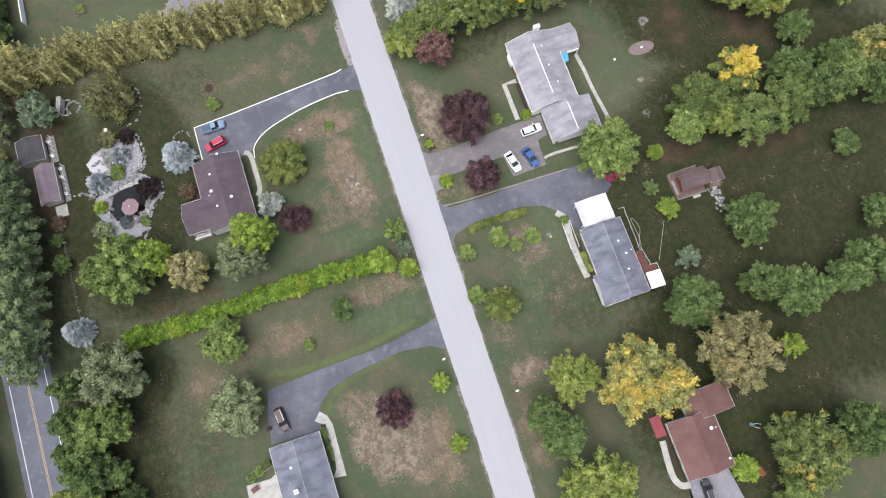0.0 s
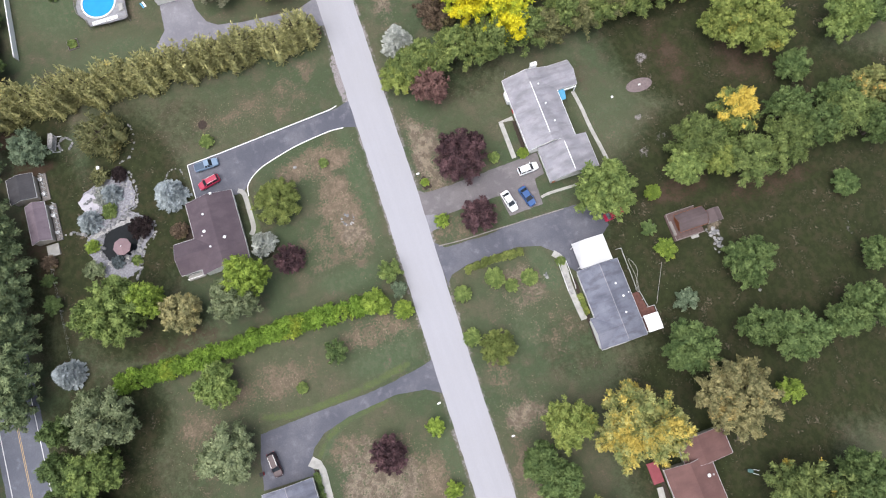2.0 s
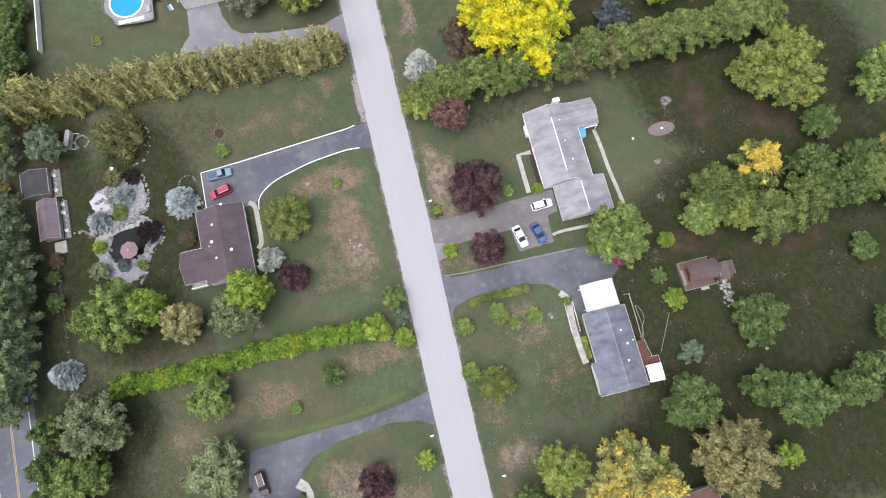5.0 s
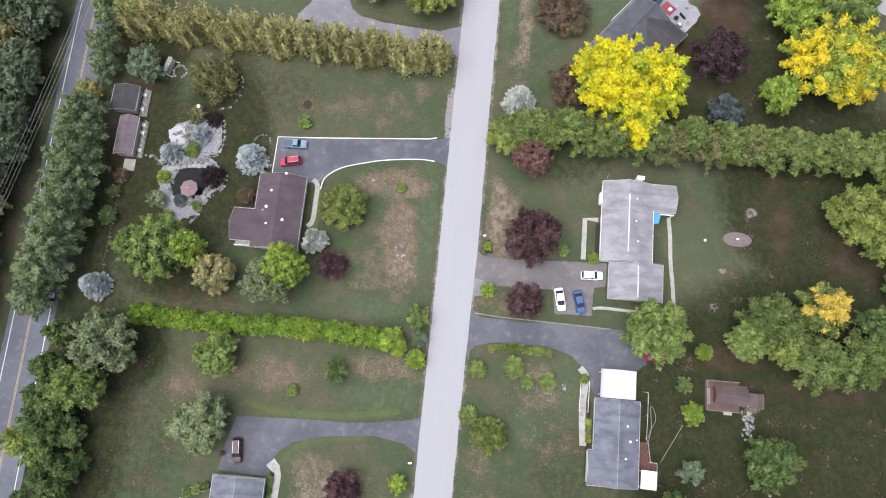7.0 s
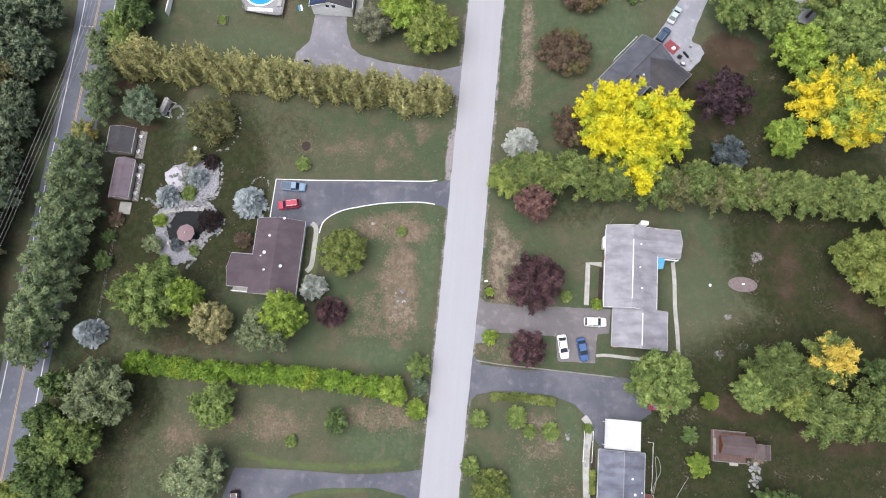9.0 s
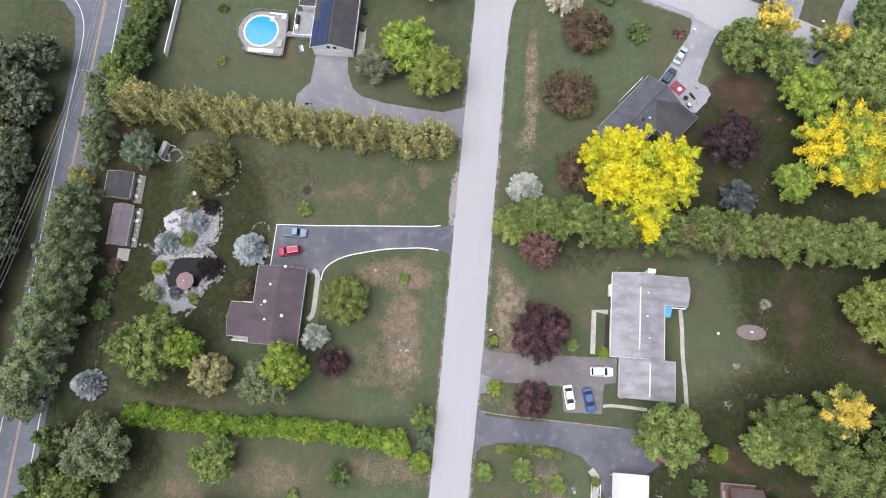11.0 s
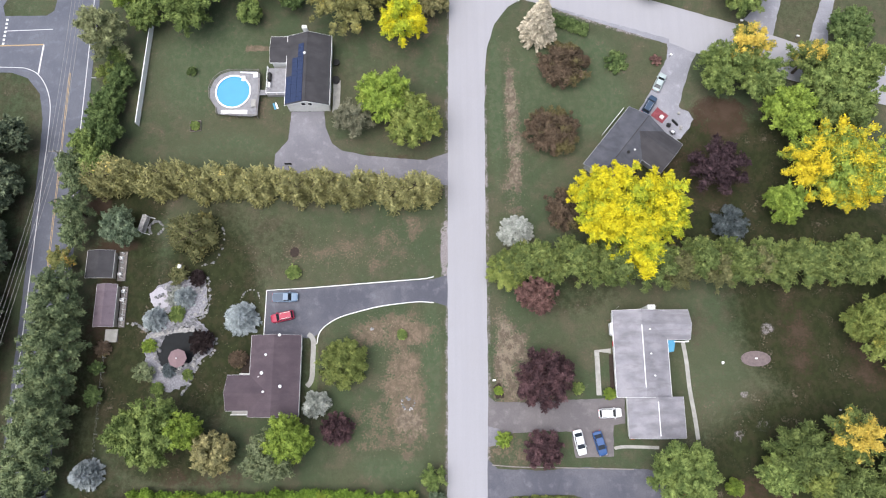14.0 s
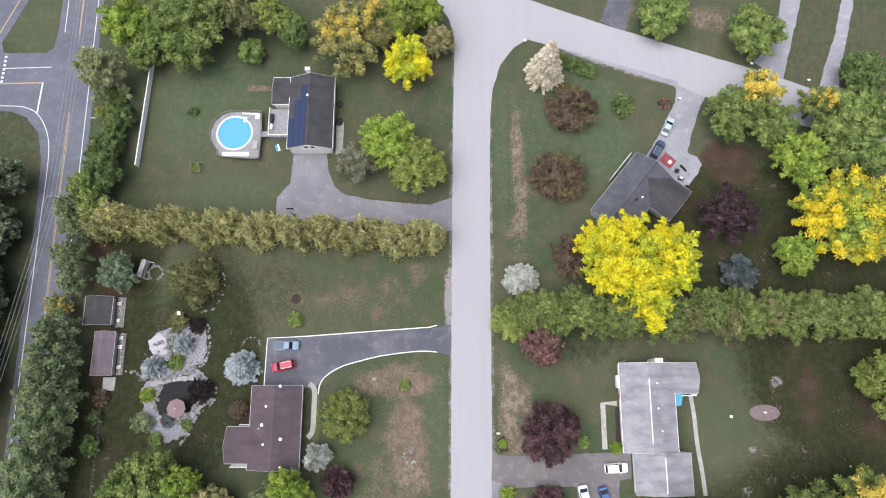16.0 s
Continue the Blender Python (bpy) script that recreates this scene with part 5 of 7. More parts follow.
part("rail", boxed(-3.4, -3.28, -2.9, 3.0, 1.1, 1.18), M["wood"], cabin)
part("rail", boxed(-3.4, 3.0, 2.88, 3.0, 1.1, 1.18), M["wood"], cabin)
part("bench", boxed(-3.2, -2.6, -1.8, 1.4, 0.3, 0.75, bevel=0.05), M["wood"], cabin)
part("steps", boxed(0.2, 1.8, -3.5, -2.9, -0.1, 0.2), M["concrete"], cabin)
small = thing("shed", "little tool shed with a grey-brown roof", "shed", 65.9, 23.3)
gable(small, -1.4, 1.4, -1.4, 1.4, 1.7, 2.4, "roof_shed", "siding", over=0.2, trim="wood")


# ---- cars ----
PAINT = {}


def paint(name, colour):
    if name not in PAINT:
        m = Nodes(name, 0.4, 0.0, 0.35)
        m.bsdf.inputs["Coat Weight"].default_value = 0.15
        m.bsdf.inputs["Coat Roughness"].default_value = 0.1
        PAINT[name] = m.done(m.mix(m.span(m.noise(1.5, 3), 0.4, 0.8, 0, 0.3), colour, tuple(c * 0.75 for c in colour)))
    return PAINT[name]


def loft(rings):
    bm = bmesh.new()
    rows = [[bm.verts.new(p) for p in r] for r in rings]
    n = len(rows[0])
    for a, b in zip(rows, rows[1:]):
        for i in range(n):
            j = (i + 1) % n
            bm.faces.new((a[i], a[j], b[j], b[i]))
    bm.faces.new(rows[0][::-1]), bm.faces.new(rows[-1])
    return bm


def car(label, x, y, heading, length, width, colour, body="sedan", category="car"):
    root = thing("pickup_truck" if body == "pickup" else "car", label, category, x, y, 0.05, heading)
    p = paint(*colour)
    h, w = length / 2, width / 2
    hood = 0.98 if body != "sedan" else 0.88
    tall = {"sedan": 1.42, "suv": 1.66, "pickup": 1.78}[body]

    def ring(u, f, top, low=0.28):
        return [(u, -w * f * 0.92, low), (u, -w * f, low + 0.25), (u, -w * f, top - 0.14), (u, -w * f * 0.88, top), (u, w * f * 0.88, top), (u, w * f, top - 0.14), (u, w * f, low + 0.25), (u, w * f * 0.92, low)]

    tail = hood + (0.06 if body == "sedan" else 0.1)
    part("body", loft([ring(-h, 0.80, tail - 0.2, 0.42), ring(-h + 0.14, 0.93, tail - 0.03), ring(-h + 0.6, 0.99, tail), ring(-0.3, 1.0, tail), ring(h - 1.3, 0.99, hood + 0.04), ring(h - 0.5, 0.95, hood - 0.06),
                       ring(h - 0.12, 0.84, hood - 0.16), ring(h, 0.68, hood - 0.32, 0.42)]), p, root)
    if body == "pickup":
        g0, g1, r0, r1 = -0.35, 1.35, -0.15, 0.75
    elif body == "suv":
        g0, g1, r0, r1 = -h + 0.15, h - 1.15, -h + 0.45, h - 1.95
    else:
        g0, g1, r0, r1 = -h + 0.55, h - 1.15, -h + 1.3, h - 2.1

    def cab(u, f, z):
        return [(u, -w * f, z), (u, w * f, z)]

    bm = bmesh.new()
    q = [bm.verts.new(v) for v in cab(g0, 0.86, tail - 0.03) + cab(g1, 0.86, hood) + cab(r0, 0.70, tall - 0.03) + cab(r1, 0.72, tall - 0.03)]
    for f in ((0, 1, 5, 4), (2, 6, 7, 3), (0, 4, 6, 2), (1, 3, 7, 5), (4, 5, 7, 6)):
        bm.faces.new([q[i] for i in f])
    bmesh.ops.bevel(bm, geom=bm.edges[:], offset=0.05, segments=2, affect="EDGES")
    part("glazing", bm, M["glass"], root, "dark tinted car windows")
    part("roof", boxed(r0 - 0.04, r1 + 0.04, -w * 0.73, w * 0.73, tall - 0.06, tall + 0.02, bevel=0.035), p, root)
    for s in (-1, 1):
        for foot, top in (((g0 + 0.05, s * w * 0.865, tail), (r0, s * w * 0.72, tall - 0.02)), ((g1 - 0.02, s * w * 0.865, hood + 0.02), (r1, s * w * 0.73, tall - 0.02)),
                          (((g0 + g1) / 2 - 0.1, s * w * 0.875, tail), ((r0 + r1) / 2, s * w * 0.73, tall - 0.02))):
            part("pillar", rod(bmesh.new(), foot, top, 0.045, None, 6), p, root)
        part("mirror", boxed(g1 - 0.45, g1 - 0.25, s * (w + 0.02), s * (w + 0.2), hood + 0.02, hood + 0.17, bevel=0.03), p, root)
        part("headlight", boxed(h - 0.3, h - 0.06, s * w * 0.5, s * w * 0.8, hood - 0.33, hood - 0.19, bevel=0.03), M["white"], root)
        part("tail_light", boxed(-h - 0.01, -h + 0.12, s * w * 0.55, s * w * 0.83, tail - 0.33, tail - 0.16, bevel=0.02), M["red_paint"], root)
        for u in (-h + 0.95, h - 0.9):
            t = part("wheel", rod(bmesh.new(), (u, s * (w - 0.2), 0.32), (u, s * (w + 0.01), 0.32), 0.33, None, 16), M["tyre"], root)
            part("rim", rod(bmesh.new(), (u, s * (w - 0.02), 0.32), (u, s * (w + 0.02), 0.32), 0.2, None, 12), M["metal"], t)
    if body == "pickup":
        part("load_bed", boxed(-h + 0.14, -0.42, -w * 0.8, w * 0.8, 0.9, tail + 0.03), paint(*NAVY), root, "dark covered load bed")
    if body == "suv":
        for s in (-1, 1):
            part("roof_rail", boxed(r0 + 0.1, r1 - 0.1, s * w * 0.62 - 0.03, s * w * 0.62 + 0.03, tall + 0.03, tall + 0.09), M["metal"], root)
    return root


WHITE, RED, BLUE = ("white_car_paint", (0.72, 0.73, 0.74)), ("red_car_paint", (0.31, 0.012, 0.045)), ("blue_car_paint", (0.022, 0.070, 0.200))
GREYBLUE, WINE, NAVY, PALE, BLACK = ("grey_blue_car_paint", (0.15, 0.22, 0.31)), ("wine_car_paint", (0.03, 0.009, 0.014)), ("navy_car_paint", (0.035, 0.06, 0.10)), ("pale_green_car_paint", (0.36, 0.42, 0.42)), ("black_car_paint", (0.02, 0.022, 0.028))
car("grey-blue pickup truck parked on the asphalt driveway", -31.8, 68.9, 1, 5.2, 1.9, GREYBLUE, "pickup", "pickup truck")
car("bright red hatchback parked before the brown house", -32.2, 64.9, 192, 4.7, 1.85, RED, "suv")
car("white sport utility car parked by the garage", 33.2, 45.6, 3, 4.5, 1.85, WHITE, "suv")
car("white sedan parked at the grass edge", 27.0, 40.1, -78, 4.8, 1.85, WHITE)
car("blue sedan parked next to a white one", 30.9, 39.9, -75, 4.7, 1.85, BLUE)
car("dark wine-red car on the patched driveway", -34.3, 4.8, -83, 4.8, 1.85, WINE, "suv")
car("red car half hidden under a tree", 46.6, 30.4, 8, 4.4, 1.8, RED)
car("pale grey-green sedan on the cracked driveway", 48.3, 116.0, 62, 4.6, 1.8, PALE)
car("dark navy car parked behind another", 45.7, 110.7, 58, 4.6, 1.85, NAVY, "suv")
car("black car parked before the brown-roofed house", 39.4, -34.2, 86, 4.7, 1.85, BLACK, "suv")
cart = thing("trash_bin", "red plastic bin beside the driveway", "bin", -37.2, 3.9)
part("bin_body", boxed(-0.35, 0.35, -0.35, 0.35, 0, 0.9, bevel=0.06), M["red_paint"], cart)
part("lid", boxed(-0.38, 0.38, -0.38, 0.38, 0.9, 1.0, bevel=0.04), M["tyre"], cart)


# ---- pool garden ----
pool = thing("swimming_pool", "round above-ground pool with bright blue water", "pool", -45.4, 114.5)
bm = bmesh.new()
for i in range(40):
    a, b = i * 2 * math.pi / 40, (i + 1) * 2 * math.pi / 40
    for r0, r1, z0, z1 in ((3.62, 3.95, -0.1, 1.32),):
        v = [bm.verts.new((r * math.cos(t), r * math.sin(t), z)) for t in (a, b) for r, z in ((r0, z0), (r1, z0), (r1, z1), (r0, z1))]
        for f in ((0, 1, 5, 4), (1, 2, 6, 5), (2, 3, 7, 6), (3, 0, 4, 7)):
            bm.faces.new([v[k] for k in f])
bmesh.ops.remove_doubles(bm, verts=bm.verts[:], dist=0.001)
part("pool_wall", bm, M["white"], pool)
part("water", rod(bmesh.new(), (0, 0, 0.3), (0, 0, 1.16), 3.66, None, 40), M["pool_water"], pool, "clear turquoise blue water")
lad = bmesh.new()
for s in (-0.3, 0.3):
    rod(lad, (2.4 + s * 0.7, 2.7 - s * 0.7, 1.1), (2.4 + s * 0.7, 2.7 - s * 0.7, 2.0), 0.04)
rod(lad, (2.2, 2.9, 1.9), (2.6, 2.5, 1.9), 0.04)
part("ladder", lad, M["white"], pool)
part("entry_step", boxed(1.7, 2.5, 2.5, 3.7, 0.9, 1.42, bevel=0.06), M["white"], pool)
pdeck = thing("pool_deck", "weathered grey wooden deck round the pool", "deck", -45.4, 114.5)
outer = [(-1.0, 4.9), (2.8, 4.9), (5.6, 4.8), (5.8, 0), (5.6, -5.9), (1, -5.7), (-3.2, -5.2), (-3.3, -4.0), (-5.0, -1.6), (-5.2, 0.6), (-4.4, 2.8), (-3.0, 4.2)]
bm = bmesh.new()
n = 48


def on_outline(ang):
    best = None
    for (ax, ay), (bx, by) in zip(outer, outer[1:] + outer[:1]):
        dx, dy, ux, uy = bx - ax, by - ay, math.cos(ang), math.sin(ang)
        det = ux * dy - uy * dx
        if abs(det) < 1e-9:
            continue
        t, s = (ax * dy - ay * dx) / det, (ax * uy - ay * ux) / det
        if t > 0 and -1e-6 <= s <= 1 + 1e-6 and (best is None or t < best):
            best = t
    return best


rings = []
for i in range(n):
    a = i * 2 * math.pi / n
    r = max(4.15, on_outline(a))
    rings.append([bm.verts.new((k * math.cos(a), k * math.sin(a), z)) for k, z in ((3.98, 1.0), (r, 1.0), (r, 1.18), (3.98, 1.18))])
for i in range(n):
    a, b = rings[i], rings[(i + 1) % n]
    for k in range(4):
        bm.faces.new((a[k], b[k], b[(k + 1) % 4], a[(k + 1) % 4]))
part("deck_floor", bm, M["deck_grey"], pdeck)
for p, q in zip(outer, outer[1:] + outer[:1]):
    part("top_rail", rod(bmesh.new(), (*p, 2.1), (*q, 2.1), 0.05, None, 6), M["wood"], pdeck)
    part("middle_rail", rod(bmesh.new(), (*p, 1.6), (*q, 1.6), 0.03, None, 6), M["wood"], pdeck)
for p in outer:
    part("deck_post", rod(bmesh.new(), (*p, -0.1), (*p, 2.15), 0.07, None, 6), M["wood"], pdeck)
part("bench", boxed(4.3, 5.3, 3.2, 4.4, 1.18, 1.6, bevel=0.05), M["white"], pdeck)
part("deck_chair", boxed(4.2, 5.2, -3.8, -2.0, 1.2, 1.55, bevel=0.08), M["concrete"], pdeck)
part("cover_roll", rod(bmesh.new(), (1.4, 4.5, 1.4), (4.2, 4.3, 1.4), 0.18, None, 10), M["white"], pdeck)
part("mat", boxed(-2.4, 3.4, -5.3, -4.35, 1.16, 1.26, bevel=0.04), M["white"], pdeck)
porch2 = thing("deck", "grey wooden deck between pool and house", "deck", -36.8, 116.5)
part("platform", boxed(-1.2, 3.4, -2.8, 3.6, -0.1, 1.1), M["deck_grey"], porch2)
for x, y in ((-1.1, -2.7), (-1.1, 0.4), (-1.1, 3.5), (1.1, -2.7), (3.3, -2.7)):
    part("post", boxed(x - 0.06, x + 0.06, y - 0.06, y + 0.06, 1.1, 2.1), M["white"], porch2)
part("rail", boxed(-1.2, 3.4, -2.78, -2.66, 2.02, 2.1), M["white"], porch2)
part("rail", boxed(-1.18, -1.06, -2.8, 3.6, 2.02, 2.1), M["white"], porch2)
part("bridge", boxed(-2.9, -1.2, -2.8, -1.6, 0.9, 1.09), M["deck_grey"], porch2)
part("grill", boxed(-0.9, -0.3, 0.2, 2.2, 1.1, 2.1, bevel=0.12), M["tyre"], porch2)
part("deck_table", boxed(-0.9, -0.35, -1.3, -0.1, 1.1, 1.9, bevel=0.08), M["white"], porch2)
toy = thing("air_mattress", "light blue pool float lying on the grass", "pool float", -36.2, 111.5, 0, 20)
part("float_tube", boxed(-0.45, -0.05, -0.8, 0.8, 0.0, 0.16, bevel=0.07), M["blue"], toy)
part("float_tube", boxed(0.05, 0.45, -0.8, 0.8, 0.0, 0.16, bevel=0.07), M["white"], toy)
hoop = thing("basketball_hoop", "dark basketball stand at the driveway edge", "basketball hoop", -32.0, 96.4)
part("pole", rod(bmesh.new(), (0, 0, 0), (0, 0, 3.0), 0.07), M["tyre"], hoop)
part("backboard", boxed(-0.7, 0.7, 0.5, 0.56, 2.6, 3.5), M["tyre"], hoop)
part("base", boxed(-0.5, 0.5, -0.6, 0.2, 0, 0.25, bevel=0.06), M["tyre"], hoop)

fence = thing("fence", "solid white vinyl privacy fence", "fence", -65.5, 119.3)
for i in range(11):
    y = -12.2 + i * 2.44
    x = -0.5 + i * 0.1
    part("post", boxed(x - 0.07, x + 0.07, y - 0.07, y + 0.07, -0.1, 1.95), M["vinyl"], fence)
    if i < 10:
        ob = part("top_rail", boxed(-0.09, 0.09, 0.07, 2.37, 1.85, 1.95), M["vinyl"], fence)
        ob.matrix_basis = pose(x, y, 0, 0, 0, -2.35)
        ob = part("panel", boxed(-0.03, 0.03, 0.07, 2.37, 0.05, 1.85), M["vinyl"], fence)
        ob.matrix_basis = pose(x, y, 0, 0, 0, -2.35)

def raised_bed(x, y, size, label):
    """Four boards round dark soil."""
    root = thing("raised_bed", label, "raised bed", x, y, 0, 4)
    for a, b, c, d in ((-1, 1, -1, -0.94), (-1, 1, 0.94, 1), (-1, -0.94, -0.94, 0.94), (0.94, 1, -0.94, 0.94)):
        part("board", boxed(a * size, b * size, c * size, d * size, -0.05, 0.3), M["wood"], root)
    part("soil", boxed(-0.93 * size, 0.93 * size, -0.93 * size, 0.93 * size, 0.0, 0.2), M["mulch"], root)


raised_bed(-53.5, 106.9, 1.2, "square wooden raised bed with leafy green plants")

# ---- pond garden ----
slab("gravel_bed", [(-59.6, 68.6), (-58.6, 71.6), (-55.6, 72.6), (-52.0, 73.6), (-48.8, 73.0), (-48.0, 68.6), (-48.6, 65.4), (-51.6, 64.6), (-54, 65.6), (-57.5, 66.2)], 0.05, "gold_stone", "pale gravel bed with stones", "gravel bed", 0.5, 0.2)
slab("gravel_bed", [(-60.6, 60.5), (-57, 64.2), (-52.6, 65.0), (-48.4, 63.6), (-47.0, 61.8), (-45.7, 60.6), (-46.0, 58.2), (-49.0, 55.6), (-50.6, 51.6), (-54, 50.0), (-57.6, 50.6), (-59.6, 55.4)], 0.035, "gold_stone",
     "pale gravel and stone surround of the pond", "gravel bed", 0.5, 0.25)
slab("gravel_bed", [(-60.2, 70.0), (-58.1, 71.4), (-56.6, 70.5), (-56.0, 67.6), (-56.5, 66.0), (-58.0, 66.1), (-59.8, 68.2)], 0.062, "sand", "pale lavender sand in the upper bed", "gravel bed", 0.5, 0.15)
slab("pond", [(-57.6, 57.8), (-56, 61.4), (-53, 63.2), (-49.6, 62.6), (-48.8, 59.8), (-50.4, 56.0), (-53.4, 54.4), (-56.4, 55.2)], 0.045, "pond_water", "dark still garden pond", "pond", 0.5, 0.12)
slab("pond", [(-57.7 + 1.0 * math.cos(i * 0.63), 63.1 + 0.75 * math.sin(i * 0.63)) for i in range(10)], 0.06, "pond_water", "small dark pool below the gravel bed", "pond", 0.5, 0.08)
slab("path", [(p[0], p[1] + s) for s, ps in ((-0.45, 1), (0.45, -1)) for p in ((-59.2, 61.1), (-56.6, 61.8), (-53.4, 62.3), (-50.2, 62.5))[::ps]], 0.055, "stone", "strip of pale stones between two beds", "path", 0.4, 0.12)
ROCKS = []
for k in range(5):
    rng = random.Random(k)
    bm = bmesh.new()
    bmesh.ops.create_icosphere(bm, subdivisions=1, radius=1)
    for v in bm.verts:
        v.co *= rng.uniform(0.75, 1.15)
        v.co.z *= 0.6
    me = bpy.data.meshes.new("stone")
    bm.to_mesh(me), bm.free()
    me.materials.append(M["stone" if k % 2 else "rock"])
    ROCKS.append(me)


def stones(name, label, line, n, size, spread, seed, category="rockery"):
    rng = random.Random(seed)
    x0, y0 = line[0]
    root = thing(name, label, category, x0, y0)
    for i in range(n):
        f = rng.uniform(0, len(line) - 1.001)
        k, f = int(f), f % 1
        x = line[k][0] + (line[k + 1][0] - line[k][0]) * f + rng.gauss(0, spread) - x0
        y = line[k][1] + (line[k + 1][1] - line[k][1]) * f + rng.gauss(0, spread) - y0
        ob = new("stone", ROCKS[rng.randrange(5)])
        ob.parent = root
        s = size * rng.uniform(0.5, 1.4)
        ob.matrix_basis = Matrix.LocRotScale((x, y, s * 0.2), Euler((0, 0, rng.uniform(0, 6))), (s, s * rng.uniform(0.7, 1.2), s))
    return root


stones("rockery", "pale stones heaped round the pond", [(-57.8, 57.5), (-56.2, 61.8), (-53, 63.6), (-49.4, 63.0), (-48.2, 60.0), (-50.0, 55.6), (-53.4, 54.0), (-56.6, 54.8), (-57.8, 57.5)], 110, 0.42, 0.35, 1)
stones("rockery", "stones scattered on the gravel bed", [(-58.6, 69), (-56, 72), (-50, 72.6), (-48.6, 67), (-51, 65), (-57, 66.8)], 60, 0.33, 0.7, 2)
stones("stone_edging", "pale stone edging of the garden bed", curve([(-45.6, 60.8), (-45.8, 58.0), (-48.8, 55.4), (-50.4, 51.6), (-51.8, 49.6)], 4), 46, 0.26, 0.08, 3)
stones("stone_edging", "pale stone edging beside the gravel", curve([(-50, 73.6), (-48.2, 73), (-47.6, 68.8), (-48.3, 65.4), (-51, 64.2)], 4), 46, 0.26, 0.08, 4)
stones("stepping_stones", "line of flat stepping stones in the grass", [(-64.6, 63.6), (-62.4, 63.8), (-60.6, 62.6), (-59.6, 61.4)], 16, 0.34, 0.12, 5, "stepping stone")
stones("stone_ring", "ring of stones with dry plants on the lawn", [(-6.5 + 1.2 * math.cos(i * 0.524), 47.5 + 1.2 * math.sin(i * 0.524)) for i in range(13)], 26, 0.25, 0.12, 6, "stone ring")
stones("fire_ring", "ring of grey stones round a fire pit", [(-60.1 + 1.5 * math.cos(i * 0.524), 83.9 + 1.5 * math.sin(i * 0.524)) for i in range(13)], 34, 0.3, 0.08, 7, "fire pit")
stones("stone_edging", "stones edging the bed under the spruce", [(-45.8, 84), (-45.2, 80), (-47, 76.6), (-50, 75.6)], 24, 0.24, 0.1, 8)
stones("stone_edging", "stone edged half-round flower bed", curve([(-41.6, 68.0), (-40, 70.4), (-37.8, 70.2), (-37.2, 67.6)], 4), 20, 0.18, 0.05, 9)
stones("rockery", "low grey rock heap beside the cabin", [(64.4, 20.2), (65.6, 20.4), (65.0, 17.6), (64.2, 16.8), (65.4, 18.6)], 46, 0.34, 0.5, 10)
stones("stepping_stones", "white stones by the front bed", [(28.6, 22.4), (29.2, 23.4), (28.8, 21.8)], 8, 0.28, 0.3, 11, "stone")
for i, (x, y, s, text) in enumerate(((-14.0, 62.4, 0.5, "pale boulder on the lawn"), (78.5, 46.0, 0.3, "pale stone on the dark lawn"), (69.0, 5.9, 0.42, "white stone on the dark lawn"), (66, 22.2, 0.3, "pale stone by the shed"),
                                      (-43, 8.6, 0.3, "flat grey stone in the grass"), (53.8, 25.6, 0.25, "small white stone on the grass"))):
    ob = new("boulder", ROCKS[1])
    ob.matrix_basis = Matrix.LocRotScale((x, y, s * 0.3), None, (s, s * 0.8, s))
    tagged(ob, text, "stone")

timber = part("timber_edging", ribbon(curve([(9.9, 35.9), (15, 35.5), (21.0, 35.4), (29.3, 35.2), (37.3, 35.0)], 3), 0.22, -0.05, 0.16), M["wood"], None)
tagged(timber, "long pale timber edging beside the driveway", "edging", kind="structure")
tagged(part("stone_block", boxed(56.2, 56.65, 55.0, 55.5, 0.0, 0.3, bevel=0.05), M["white"], None), "white painted block on the lawn", "block")
tagged(part("stone_block", boxed(62.9, 63.4, 55.9, 56.2, 0.02, 0.3, bevel=0.04), M["white"], None), "white block in the bare clay patch", "block")
umb = thing("patio_umbrella", "faded pink octagonal patio umbrella by the pond", "umbrella", -52.4, 56.6)
bm = bmesh.new()
bmesh.ops.create_cone(bm, cap_ends=False, segments=8, radius1=1.9, radius2=0.05, depth=0.6, matrix=Matrix.Translation((0, 0, 2.5)))
part("canopy", bm, M["canvas_pink"], umb)
part("pole", rod(bmesh.new(), (0, 0, 0), (0, 0, 2.95), 0.04), M["white"], umb)
part("finial", rod(bmesh.new(), (0, 0, 2.78), (0, 0, 3.0), 0.14, 0.05), M["white"], umb)
part("table", rod(bmesh.new(), (0, 0, 0.68), (0, 0, 0.74), 0.7, None, 20), M["wood"], umb)
sw = thing("garden_swing", "weathered pale garden swing seat under a slim roof", "garden swing", -62.2, 84.6, 0, -14)
part("seat", boxed(-0.5, 0.5, -1.7, 1.7, 0.4, 0.5, bevel=0.02), M["stone"], sw)
part("roof_panel", boxed(-0.5, 0.5, -1.75, 1.75, 2.0, 2.08), M["stone"], sw)
for y in (-1.8, 1.8):
    part("frame", boxed(-0.6, 1.3, y - 0.05, y + 0.05, 0.0, 0.1), M["white"], sw)
    part("post", boxed(-0.06, 0.06, y - 0.06, y + 0.06, 0.0, 2.05), M["white"], sw)
bird = thing("bird_house", "white bird house on a post", "bird house", -53.7, 75.3)
part("post", rod(bmesh.new(), (0, 0, 0), (0, 0, 1.5), 0.05), M["wood"], bird)
part("box", boxed(-0.3, 0.3, -0.35, 0.35, 1.5, 2.0, bevel=0.03), M["white"], bird)
wire = thing("wire_fence", "low wire fence on thin pale posts", "fence", -68.0, 45)
